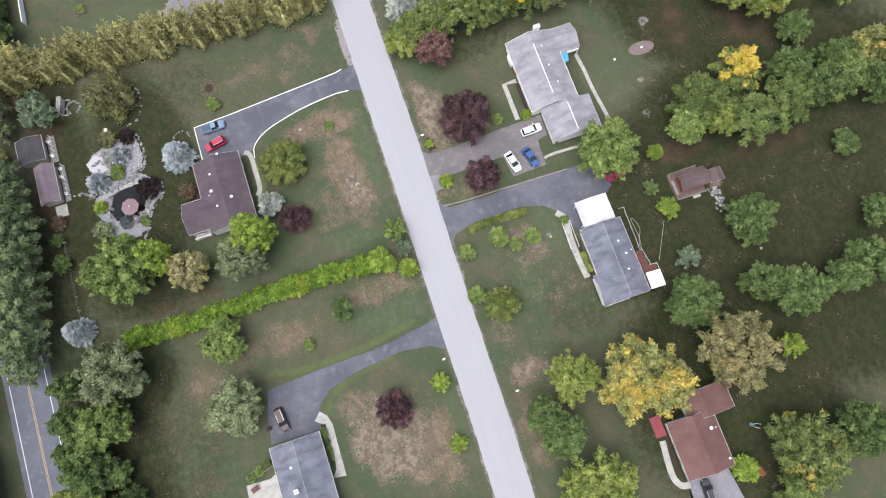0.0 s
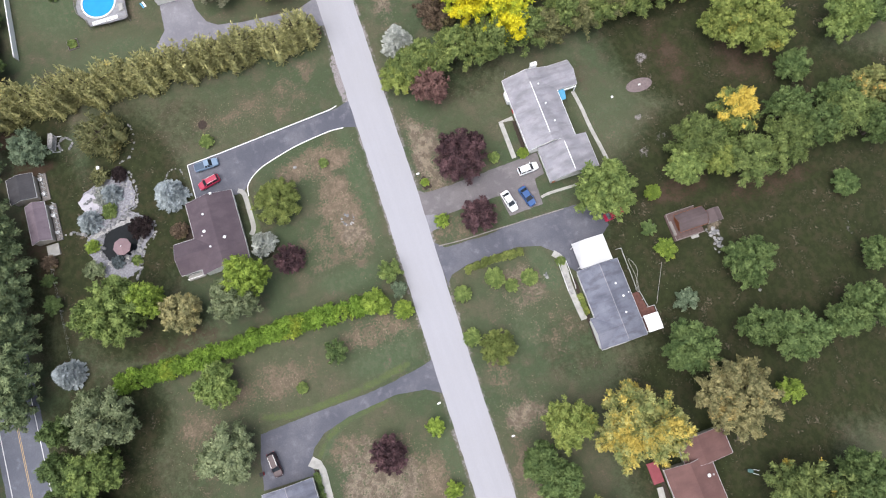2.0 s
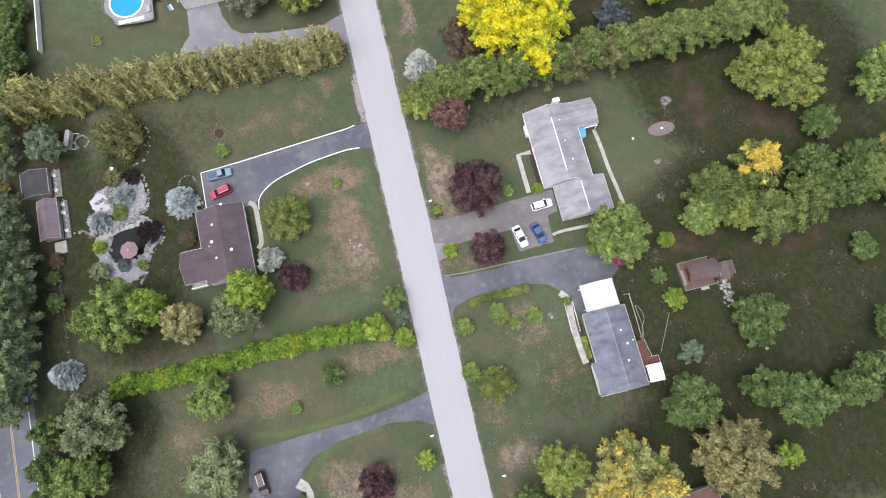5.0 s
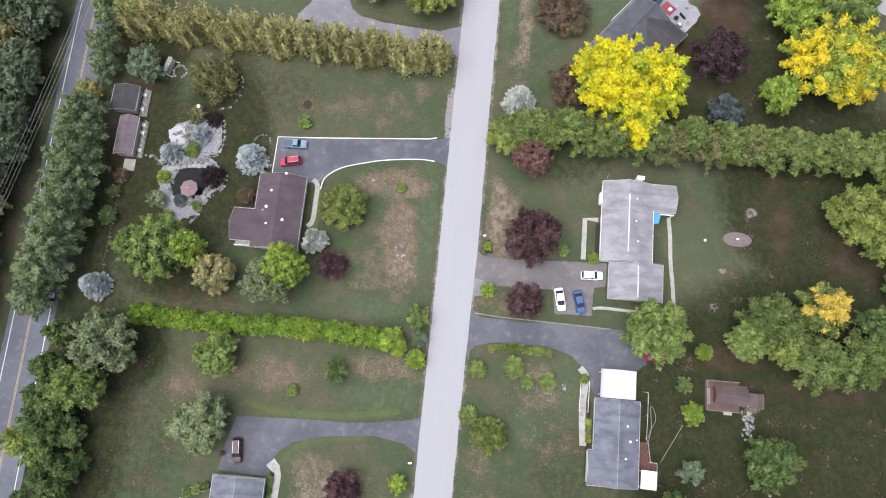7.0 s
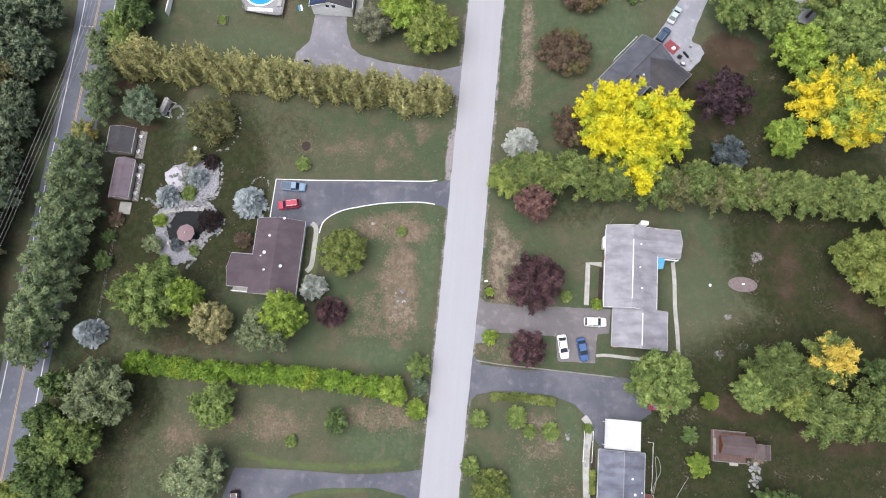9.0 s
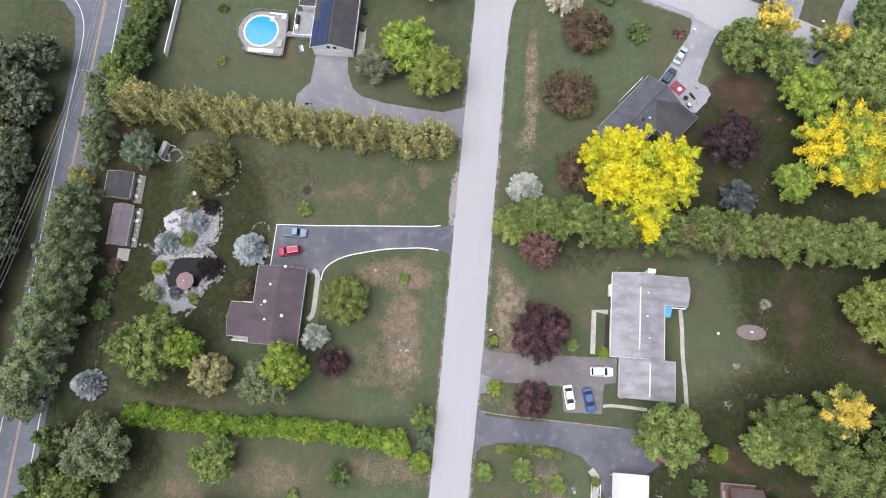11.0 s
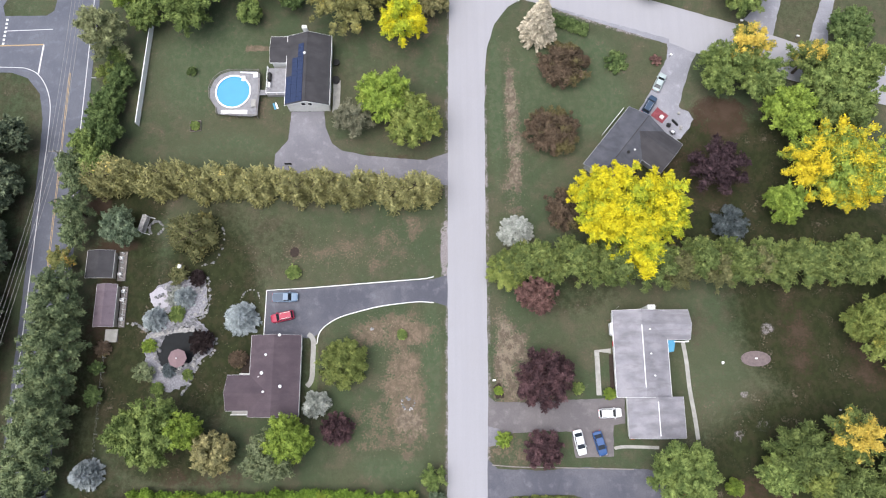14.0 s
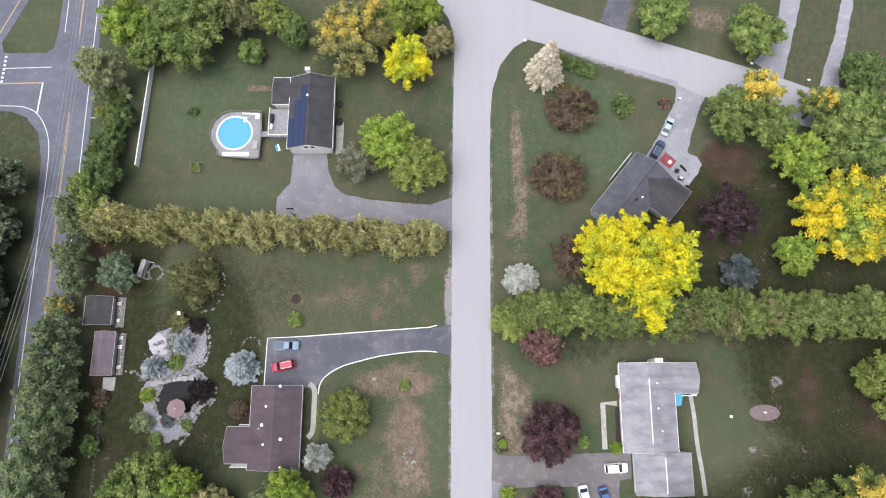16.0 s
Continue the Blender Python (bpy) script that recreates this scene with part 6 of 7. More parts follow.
for i in range(9):
    y = -9 + i * 3.0
    part("post", rod(bmesh.new(), (0, y, -0.1), (0.05, y, 1.3), 0.045, None, 6), M["metal"], wire)
    part("brace", rod(bmesh.new(), (0, y, 1.2), (0.8, y - 0.1, 1.25), 0.035, None, 5), M["metal"], wire)
part("wire", rod(rod(bmesh.new(), (0, -9, 1.1), (0, 15, 1.1), 0.012, None, 4), (0, -9, 0.6), (0, 15, 0.6), 0.012, None, 4), M["metal"], wire)

# ---- kerbs, paths and yard things ----
kerb = thing("kerb", "white painted edging along the driveway", "kerb", -18, 67, 0, 0, "", "structure")


def kerb_line(line):
    part("kerb_stone", ribbon([(x + 18, y - 67) for x, y in line], 0.16, -0.05, 0.13), M["white"], kerb)


kerb_line([(-36.0, 60.8), (-35.9, 70.45), (-28, 70.85), (-14, 71.9), (-3, 72.7), (-1.4, 73.1)])
kerb_line(curve([(-1.4, 67.7), (-4, 67.9), (-7, 67.7), (-12.4, 67.0), (-17, 65.9), (-20.6, 64.8), (-23.2, 63.3), (-24.7, 61.6), (-25.1, 59.4)], 4))


def path(label, line, width, material="concrete", smooth=True):
    ob = part("path", ribbon(curve(line, 5) if smooth else line, width, -0.08, 0.055), M[material], None)
    return tagged(ob, label, "path", kind="structure")


path("concrete garden path along the brown house", [(-27.0, 61.4), (-25.9, 60.2), (-25.8, 56), (-25.9, 52.4), (-26.8, 51.0)], 1.0)
path("L-shaped pale concrete walk to the front door", [(34.2, 57.7), (31.4, 57.7), (31.4, 49.0)], 1.0, "concrete", False)
path("narrow pale footpath behind the grey house", [(48.8, 59.4), (49.2, 55.5), (49.4, 50), (49.9, 45), (50.2, 40.5)], 0.8)
path("short pale strip beside the parking place", [(33.8, 38.9), (36, 39.2), (42.5, 39.0)], 0.6)
path("pale concrete walk along the red-roofed house", [(34.9, -23.0), (34.4, -27), (34.3, -30), (35.2, -31.8), (36.8, -32.2)], 1.2)
path("curved paved walk to the front door", [(31.8, 26.8), (33.0, 25.2), (32.9, 22.8), (32.6, 19.8), (32.7, 16), (33.0, 11.8)], 1.3)
slab("pavement", [(-28.4, 2.5), (-27.0, 3.9), (-25.7, 2.6), (-25.2, 0.8), (-25.4, -9.4), (-28.0, -9.0), (-26.9, -7.6), (-26.7, -6.0), (-26.9, -3.0), (-26.5, 1.2), (-27.4, 1.6)], 0.06, "concrete", "pale concrete walk wrapping the planting bed", "pavement", 0.8, 0.03)
slab("planting_bed", [(-27.5, 1.4), (-26.6, 1.0), (-26.9, -6.0), (-27.5, -7.4)], 0.05, "mulch", "dark mulch bed with small bushes", "planting bed", 0.6, 0.04)
slab("pavement", [(-44.4, -5.0), (-39.6, -5.2), (-37.8, -4.4), (-37.8, -12), (-44.8, -12)], 0.06, "concrete", "pale concrete patio behind the house", "pavement", 0.8, 0.03)
slab("planting_bed", [(33.8, 57.0), (34.9, 57.0), (34.9, 49.4), (33.6, 49.4)], 0.04, "mulch", "narrow dark bed along the house wall", "planting bed", 0.6, 0.08)
slab("planting_bed", [(33.6, 20.4), (34.3, 20.4), (34.3, 5.6), (33.4, 6.4)], 0.04, "mulch", "narrow mulched bed along the house", "planting bed", 0.6, 0.08)
slab("planting_bed", [(35.4, -19.6), (36.2, -19.6), (36.2, -30.4), (35.3, -30.0)], 0.04, "mulch", "dark bed between walk and house", "planting bed", 0.6, 0.08)
slab("pavement", [(-23.6, 109.9), (-22.0, 109.9), (-22.0, 117.6), (-23.6, 117.6)], 0.05, "concrete", "pale walk beside the white house", "pavement", 0.8, 0.03)
slab("planting_bed", [(10.4, 50.6), (11.6, 51.6), (12.4, 50.2), (12.6, 48.6), (11, 48.4)], 0.05, "mulch", "small roadside flower bed", "planting bed", 0.4, 0.1)
slab("burnt_patch", [(-30.5 + 1.0 * math.cos(i * 0.628), 78.5 + 1.1 * math.sin(i * 0.628)) for i in range(10)], 0.02, "mulch", "round patch of dark bare earth on the lawn", "bare patch", 0.4, 0.15)
slab("road_shoulder", [(26.0, 135.2), (33.9, 132.5), (39.7, 130.7), (51.5, 126.9), (51.4, 125.6), (47.3, 127.0), (37.5, 130.6), (27.0, 134.4)], 0.066, "drive_light", "crumbling grey shoulder of the side road", "road", 0.7, 0.12)
slab("clay_patch", [(63.1 + 3.0 * math.cos(i * 0.349), 56.0 + 1.55 * math.sin(i * 0.349)) for i in range(18)], 0.03, "clay", "oval patch of bare pinkish earth", "bare patch", 0.5, 0.08)
for i in range(4):
    tagged(part("paving_stone", boxed(32.0, 32.9, 17.4 + i * 1.15, 18.3 + i * 1.15, -0.05, 0.085, bevel=0.02), M["stone"], None), "square pale paving stone beside the walk", "paving stone")
slab("patio", [(51.8, 110.6), (54.3, 109.3), (55.2, 107.5), (54.0, 105.2), (52.0, 102.9), (50.1, 103.7), (48.8, 105.2), (49.8, 108.6)], 0.055, "drive_light", "uneven pale paved patio beside the charcoal-roofed house", "patio", 0.6, 0.2)
junk = thing("tarp", "faded red tarp spread on the driveway", "tarp", 47.9, 108.4, 0, -40)
bm = bmesh.new()
bmesh.ops.create_grid(bm, x_segments=10, y_segments=10, size=1)
rng = random.Random(3)
for v in bm.verts:
    v.co = Vector((v.co.x * 1.5, v.co.y * 1.2, 0.12 + rng.uniform(0, 0.16)))
part("sheet", bm, M["maroon"], junk)
for i, (x, y, w, d, h, m, text) in enumerate(((48.2, 107.9, 0.9, 0.9, 0.9, "white", "white patio table"), (49.6, 106.0, 1.1, 1.0, 0.8, "tyre", "round black fire bowl"), (51.0, 106.6, 0.3, 1.8, 0.7, "tyre", "dark bent metal frame"),
                                               (50.3, 104.4, 1.0, 1.3, 0.6, "white", "white plastic garden chair"), (52.2, 105.4, 1.2, 0.8, 0.5, "stone", "pale stone slab stack"), (52.0, 108.8, 0.6, 0.6, 0.7, "concrete", "pale planter tub"))):
    ob = part(text.split()[-1], boxed(-w / 2, w / 2, -d / 2, d / 2, 0, h, bevel=min(w, d) * 0.3), M[m], None)
    ob.matrix_basis = pose(x, y, 0.05, 0, 0, 20 * i)
    tagged(ob, text + " on the driveway", text.split()[-1])
bench = thing("bench", "brown wooden garden bench on the lawn", "bench", 50.4, -34, 0, 15)
part("seat", boxed(-0.4, 0.4, -1.1, 1.1, 0.4, 0.48), M["orange_wood"], bench)
part("backrest", boxed(0.35, 0.45, -1.1, 1.1, 0.48, 0.95), M["orange_wood"], bench)
for y in (-0.9, 0.9):
    part("leg", boxed(-0.35, 0.35, y - 0.05, y + 0.05, 0, 0.4), M["orange_wood"], bench)
barrow = thing("wheelbarrow", "faded green wheelbarrow standing on the dark lawn", "wheelbarrow", 52.5, -25.7, 0, -30)
part("tray", boxed(-0.6, 0.4, -0.33, 0.33, 0.35, 0.7, bevel=0.1), M["pond_green"], barrow)
part("handle", rod(bmesh.new(), (0.4, 0.35, 0.5), (1.5, 0.4, 0.6), 0.04), M["white"], barrow)
part("handle", rod(bmesh.new(), (0.4, -0.35, 0.5), (1.5, -0.4, 0.6), 0.04), M["white"], barrow)
part("wheel", rod(bmesh.new(), (-0.9, -0.06, 0.22), (-0.9, 0.06, 0.22), 0.22), M["tyre"], barrow)
line_post = thing("clothes_line", "tall thin clothes line post with a wire", "clothes line", 51.6, 17.5)
part("post", rod(bmesh.new(), (0, 0, 0), (0, 0, 2.2), 0.05), M["wood"], line_post)
part("line", rod(bmesh.new(), (0, 0, 2.1), (-4.0, -7.4, 1.5), 0.04, None, 5), M["concrete"], line_post)
hose = thing("garden_hose", "pale hose looping over the lawn behind the house", "hose", 45, 18)
bm = bmesh.new()
pts = curve([(0.4, 4.5), (0.5, 0), (0.3, -4.6), (0.9, -2.5), (2.0, -0.2), (1.7, 1.8), (1.0, 2.4), (1.2, -1.5), (0.7, -4.4)], 6)
for p, q in zip(pts, pts[1:]):
    rod(bm, (*p, 0.04), (*q, 0.04), 0.045, None, 5)
part("tube", bm, M["concrete"], hose)


def mailbox(x, y, turn=0, text="white mailbox on a wooden post at the roadside"):
    root = thing("mailbox", text, "mailbox", x, y, 0, turn)
    part("post", boxed(-0.06, 0.06, -0.06, 0.06, -0.1, 1.05), M["wood"], root)
    part("box", boxed(-0.34, 0.34, -0.16, 0.16, 1.05, 1.36, bevel=0.05), M["white"], root)
    part("flag", boxed(0.1, 0.14, 0.17, 0.2, 1.15, 1.5), M["red_paint"], root)


mailbox(-0.3, 5.6, 8), mailbox(11.4, -4.9), mailbox(10.6, 52.0), mailbox(17.9, 136.4, -30), mailbox(67.6, 130.6, -20), mailbox(79.6, 126.6, -20), mailbox(51.2, 122.4, -30)

# ---- highway poles and wires ----
POLES = [(-77.5, 97.6), (-90.0, 30.0), (-77.3, 160.0)]
for i, (x, y) in enumerate(POLES):
    pole = thing("utility_pole", "tall wooden utility pole with a crossarm", "utility pole", x, y)
    part("pole", rod(bmesh.new(), (0, 0, -0.2), (0, 0, 10.4), 0.17, 0.11, 10), M["wood"], pole)
    part("crossarm", boxed(-1.3, 1.3, -0.07, 0.07, 9.6, 9.78), M["wood"], pole)
    for x2 in (-1.2, -0.45, 0.45, 1.2):
        part("insulator", rod(bmesh.new(), (x2, 0, 9.78), (x2, 0, 9.98), 0.05), M["white"], pole)
wires = thing("power_lines", "thin power lines strung along the highway", "power line", -82, 65)
for a, b in ((POLES[0], POLES[1]), (POLES[0], POLES[2])):
    for off in (-1.2, -0.45, 0.45, 1.2):
        rings = []
        bm = bmesh.new()
        for k in range(13):
            f = k / 12
            x, y, z = a[0] + (b[0] - a[0]) * f + off + 82, a[1] + (b[1] - a[1]) * f - 65, 9.95 - 4 * 0.7 * f * (1 - f)
            rings.append([bm.verts.new((x + dx * 0.028, y, z + dz * 0.028)) for dx, dz in ((1, 0), (0, 1), (-1, 0), (0, -1))])
        for p, q in zip(rings, rings[1:]):
            for j in range(4):
                bm.faces.new((p[j], p[(j + 1) % 4], q[(j + 1) % 4], q[j]))
        part("wire", bm, M["concrete"], wires)
sign = thing("street_sign", "pale street sign on a thin post", "sign", -76.0, 117.6)
part("post", rod(bmesh.new(), (0, 0, 0), (0, 0, 2.4), 0.04), M["metal"], sign)
part("plate", boxed(-0.5, 0.5, -0.02, 0.02, 2.1, 2.5), M["white"], sign)

# patio beside the patched driveway house
patio_set = thing("patio_table", "dark wooden patio table on the concrete patio", "table", -42.8, -6.1, 0.0, 20)
part("tabletop", boxed(-0.7, 0.7, -0.5, 0.5, 0.68, 0.74, bevel=0.02), M["red_deck"], patio_set)
for x, y in ((-0.6, -0.4), (0.6, -0.4), (-0.6, 0.4), (0.6, 0.4)):
    part("leg", boxed(x - 0.04, x + 0.04, y - 0.04, y + 0.04, 0, 0.69), M["red_deck"], patio_set)
planter = thing("planter", "stone-edged raised bed along the patio", "planter", -41.4, -3.2, 0, 18)
part("rim", boxed(-2.6, 2.6, -0.7, 0.7, -0.05, 0.35, bevel=0.06), M["stone"], planter)
part("soil", boxed(-2.45, 2.45, -0.55, 0.55, 0.3, 0.37), M["mulch"], planter)


# ---- trees and shrubs ----
plant("gold", 34.2, -10.3, 9.1, 16)
plant("tan", 53.0, -10.8, 8.3, 16)
plant("dkgreen", 48.8, 0.0, 5.8, 13)
plant("lime", 64.9, -13.8, 2.4, 6)
plant("ygreen", 22.0, -5.7, 5.3, 12)
plant("dkgreen", 14.6, -10.8, 4.2, 10)
plant("dkgreen", 17.4, -15.5, 4.2, 9)
plant("ygreen", 19.4, -26.3, 8.1, 12)
plant("dkgreen", 15.8, -14.9, 4.8, 9)
plant("turning", 58.1, -32.2, 8.1, 14)
plant("dkgreen", 69.6, -32.0, 5.7, 12)
plant("green", 53.7, -39.3, 4.6, 10)
plant("bush_y", 47.5, -32.5, 2.6, 3)
plant("dkgreen", 69.4, -4.1, 5.9, 12)
plant("dkgreen", 63.5, -0.3, 4.3, 10)
plant("dkgreen", 78.6, -4.9, 3.8, 10)
plant("dkgreen", 85.0, -3.7, 5.4, 12)
plant("dkgreen", 92.1, 5.4, 3.4, 9)
plant("dkgreen", 67.8, 12.0, 5.6, 8)
plant("bluegreen", 53.5, 8.9, 2.5, 3)
plant("lime", 53.6, 19.8, 2.4, 4)
plant("dkgreen", 94.0, 21.0, 3.3, 4)
plant("green", 45.5, 34.6, 7.0, 12)
plant("bush_y", 55.6, 31.9, 1.6, 4)
plant("pine_green", 66.6, 38.5, 5.5, 13)
plant("goldtop", 75.9, 41.6, 5.2, 14)
plant("green", 63.0, 34.4, 4.3, 10)
plant("pine_green", 75.6, 31.4, 5.4, 12)
plant("pine_green", 84.3, 32.7, 5.5, 12)
plant("dkgreen", 92.2, 34.1, 4.6, 11)
plant("pine_green", 98.4, 34.3, 5.2, 12)
plant("orange", 105.2, 37.4, 5.2, 14)
plant("dkgreen", 104.0, 29.8, 4.0, 12)
plant("dkgreen", 94.3, 48.1, 4.2, 7)
plant("ygreen", 88.4, 60.4, 9.5, 14)
plant("weeping", -50.9, 81.6, 5.4, 9)
plant("bluegreen", -66.5, 83.6, 4.4, 7)
plant("bluespruce", -40.4, 64.5, 3.1, 7)
plant("bluespruce", -52.6, 69.0, 2.1, 4)
plant("bluespruce", -58.2, 64.5, 2.3, 4.5)
plant("dkpurple", -48.2, 59.9, 2.5, 2.2)
plant("bush_y", -58.9, 59.1, 1.4, 1.8)
plant("silvergreen", -59.3, 53.9, 2.2, 2.5, "muted grey-green round shrub by the pond")
plant("dkpurple", -50.1, 73.3, 1.5, 1.6)
plant("brown", -40.6, 56.4, 1.8, 2.5)
plant("odome", -19.0, 55.4, 4.9, 5)
plant("silver", -24.5, 47.5, 3.0, 4)
plant("purple", -20.2, 42.9, 3.1, 4)
plant("green", -55.0, 42.8, 7.5, 14)
plant("lime", -48.7, 43.1, 3.9, 12)
plant("tan", -43.0, 38.8, 4.6, 9)
plant("lime", -28.8, 41.2, 4.9, 12, "bushy lime green tree beside the house")
plant("silvergreen", -32.4, 37.6, 5.2, 10, "grey-green tree growing against a lime one")
plant("green", -1.4, 33.7, 2.5, 4)
plant("bluegreen", -0.8, 29.7, 1.8, 3)
plant("lime", -6.0, 28.5, 3.1, 4.5)
plant("bush_y", -1.1, 25.4, 2.0, 3)
plant("green", -40.3, 22.8, 5.0, 7)
plant("dkgreen", -16.5, 21.8, 2.4, 3.5)
plant("bush_g", -25.2, 17.1, 1.1, 1.2)
plant("bluespruce", -68.4, 34.5, 2.6, 7)
plant("silvergreen", -61.3, 23.3, 7.1, 13, "large grey-green tree at the hedge end")
plant("green", -65.1, 14.6, 5.8, 12)
plant("silvergreen", -41.3, 9.8, 6.4, 9)
plant("purple", -12.6, -0.4, 3.5, 4)
plant("lime", -2.5, 1.5, 1.9, 2.5)
plant("lime", -2.8, -10.6, 1.8, 2.5)
plant("ydome", 13.4, 73.5, 3.8, 6)
plant("silverspruce", 15.7, 82.3, 3.3, 9)
plant("redbrown", 19.1, 68.4, 4.4, 9)
plant("purple", 20.4, 52.3, 5.6, 7)
plant("purple", 19.7, 38.9, 3.7, 5)
plant("yellow", 37.2, 82.4, 12.4, 19, extra=[(-0.12, 0.25, 0.62, 1), (-0.55, 0.45, 0.4, 0.85), (0.42, 0.3, 0.5, 0.9), (0.1, -0.32, 0.5, 0.85), (0.18, -0.6, 0.34, 0.72), (0.62, 0.02, 0.34, 0.8), (-0.4, -0.02, 0.4, 0.85)])
plant("bluebush", 60.0, 83.6, 3.7, 3.6)
plant("plum", 57.8, 95.6, 6.0, 8, extra=[(0, 0, 1, 1)])
plant("brown", 24.2, 104.1, 5.4, 4.5)
plant("brown", 27.2, 119.7, 5.3, 4.5)
plant("brown", 26.5, 86.9, 4.6, 4)
plant("creamspruce", 21.8, 128.2, 4.1, 15)
plant("dkgreen", 39.2, 121.1, 2.7, 1.2, "low dull green bush on the corner lawn")
plant("redbrown", 48.0, 121.5, 1.3, 1.0, "pinkish brown low shrub beside the cracked driveway")
plant("greyspruce", -18.4, 106.9, 4.2, 8)
plant("lime", -11.3, 111.2, 6.5, 11)
plant("ygreen", -5.1, 105.6, 6.4, 11, "bright yellow-green tree beside the pale driveway")
plant("goldspruce", -20.0, 134.3, 8.2, 14)
plant("yellow", -8.0, 128.6, 5.8, 12, "yellow-green maple beside the road junction")
plant("tan", -1.4, 134.6, 3.9, 8, "pale olive tree leaning over the road edge")
plant("green", -55.3, 137.1, 10.9, 14)
plant("green", -42.5, 133.0, 3.3, 5)
plant("green", -33.5, 137.4, 3.7, 9)
plant("lime", -68.7, 137.9, 6.1, 12)
plant("tanspruce", -72.6, 126.2, 5.0, 14)
plant("green", 60.2, 116.4, 5.8, 12)
plant("green", 68.1, 113.9, 5.2, 12)
plant("goldtop", 65.0, 120.6, 5.6, 13)
plant("goldtop", 77.9, 118.3, 4.0, 12)
plant("green", 82.9, 114.9, 6.9, 13)
plant("green", 88.3, 116.1, 5.7, 13)
plant("lime", 73.0, 106.5, 6.2, 12)
plant("yellow_half", 79.5, 94.1, 11.0, 15)
plant("yellow_half", 85.8, 91.8, 7.6, 15)
plant("lime", 69.8, 86.6, 4.4, 11)
plant("green", 84.2, 107.5, 6.8, 13)
plant("green", 48.1, 141.2, 6.2, 8)
plant("green", 67.6, 136.2, 6.6, 9)
plant("dkgreen", 89.3, 126.2, 5.4, 9)
plant("ygreen", 82.4, 62.6, 3.8, 8)
plant("lime", 12.1, 40.8, 1.6, 1.5)
plant("bush_g", 11.2, 24.6, 1.8, 2)
plant("bush_g", 18.6, 25.2, 1.8, 2)
plant("bush_g", 25.1, 23.5, 1.5, 1.8)
plant("odome", 14.3, 12.1, 3.6, 3.4, "spreading dull green bush near the road")
plant("bush_g", 10.1, 15.7, 1.8, 2)
plant("bush_g", 18.5, 25.9, 1.9, 1.8)
plant("bush_g", 25.4, 23.5, 1.7, 1.8)
plant("bush_g", -30.4, 74.1, 1.5, 1.6)
plant("bush_g", -7.8, 61.2, 1.0, 1)
plant("olive", -44.4, 140.8, 5.6, 12)
plant("ygreen", -37.3, 139.4, 4.7, 12)
plant("dkgreen", -32.6, 135.7, 3.3, 9)
plant("goldspruce", -15.1, 138.0, 5.5, 13)
plant("ygreen", -9.8, 139.6, 4.9, 12)
plant("green", -65.1, 131.4, 3.7, 9)
plant("dkgreen", -71.5, 112.1, 3.2, 5)
plant("dkgreen", -70.0, 118.8, 2.7, 4)
plant("lime", -4.4, 141.4, 4.3, 10)
plant("green", 108.6, 54.7, 5.9, 12)
plant("dkgreen", 115.1, 54.6, 4.8, 12)
plant("bush_g", 21.3, 23.1, 1.4, 1.2)
plant("dkgreen", 52.3, 25.2, 1.7, 1.6, "thin dark green bush behind the carport")
plant("bush_y", 11.5, 50.0, 0.8, 0.7, "yellow flowering plants in the roadside bed")
plant("bush_y", 33.4, 49.3, 1.2, 1.3)
plant("bush_g", 27.2, 50.4, 1.2, 1.2)
plant("bush_g", 32.6, 24.6, 1.0, 1.0)
plant("lime", -11.5, 139.5, 4.6, 11, "lime tree with a bright yellow top")
plant("silver", -54.3, 69.5, 2.1, 1.8, "pale silvery blue shrub on the gravel bed")
plant("bush_g", -53.9, 65.6, 1.7, 1.4, "green shrub growing in the gravel bed")
plant("olive", -54.1, 73.7, 2.1, 2.2, "dull green shrub at the bed edge")
plant("dkpurple", -50.2, 72.8, 1.6, 1.2, "dark plum mound at the gravel bed corner")
plant("bluebush", -54.6, 54.3, 1.4, 1.1, "slate-blue cushion shrub beside the umbrella")
plant("bush_g", -50.8, 53.4, 1.1, 0.8, "small green plant inside the stone edging")
plant("brown", -68.3, 58.6, 1.7, 1.6, "dull brown shrub beside the shed step")
plant("dkgreen", -68.9, 54.8, 1.5, 2, "dark green shrub by the wire fence")
plant("dkgreen", -68.9, 49.4, 2, 3, "dark green shrub by the wire fence")
plant("bush_g", -56.6, 50.7, 1.3, 1.1, "small green shrub by the pond bed")
plant("ygreen", -76, 3, 3.4, 7)
plant("dkgreen", -66.4, 5.4, 3.2, 6)
plant("bluegreen", -71, 8.8, 2.8, 6)
plant("green", -71.5, 1.5, 3.6, 8)
plant("dkgreen", -73, 17.4, 3.2, 8)
plant("dkgreen", -75, 11.5, 2.8, 6)
plant("dkgreen", -64.6, 0, 2.6, 5)
plant("strip", -77.2, 96.5, 3.4, 9)
plant("green", -74.6, 101, 3.4, 9)
plant("pine_green", 69.6, 37.6, 4.4, 10)
plant("dkgreen", 88.0, 39.2, 4.6, 11)
plant("ygreen", 63.4, 35.0, 3.4, 7)
plant("dkgreen", 98.5, 38.4, 4.4, 10)
plant("bush_g", -43.0, -3.8, 0.8, 0.9)
plant("bush_g", -41.2, -3.1, 0.9, 1.0)
plant("dkgreen", -39.4, -2.4, 0.8, 1.0, "small dark shrub in the raised bed")
plant("redbrown", -0.8, 91.4, 1.3, 1.6, "small reddish shrub at the end of the cedar row")
plant("bush_g", -53.5, 106.9, 1.0, 0.9, "leafy green plants in a raised bed")
plant("dkgreen", -55.1, 119.8, 1.2, 1.1, "low dark green bush on the pool lawn")
plant("ygreen", -73.2, 118.9, 2.4, 4)
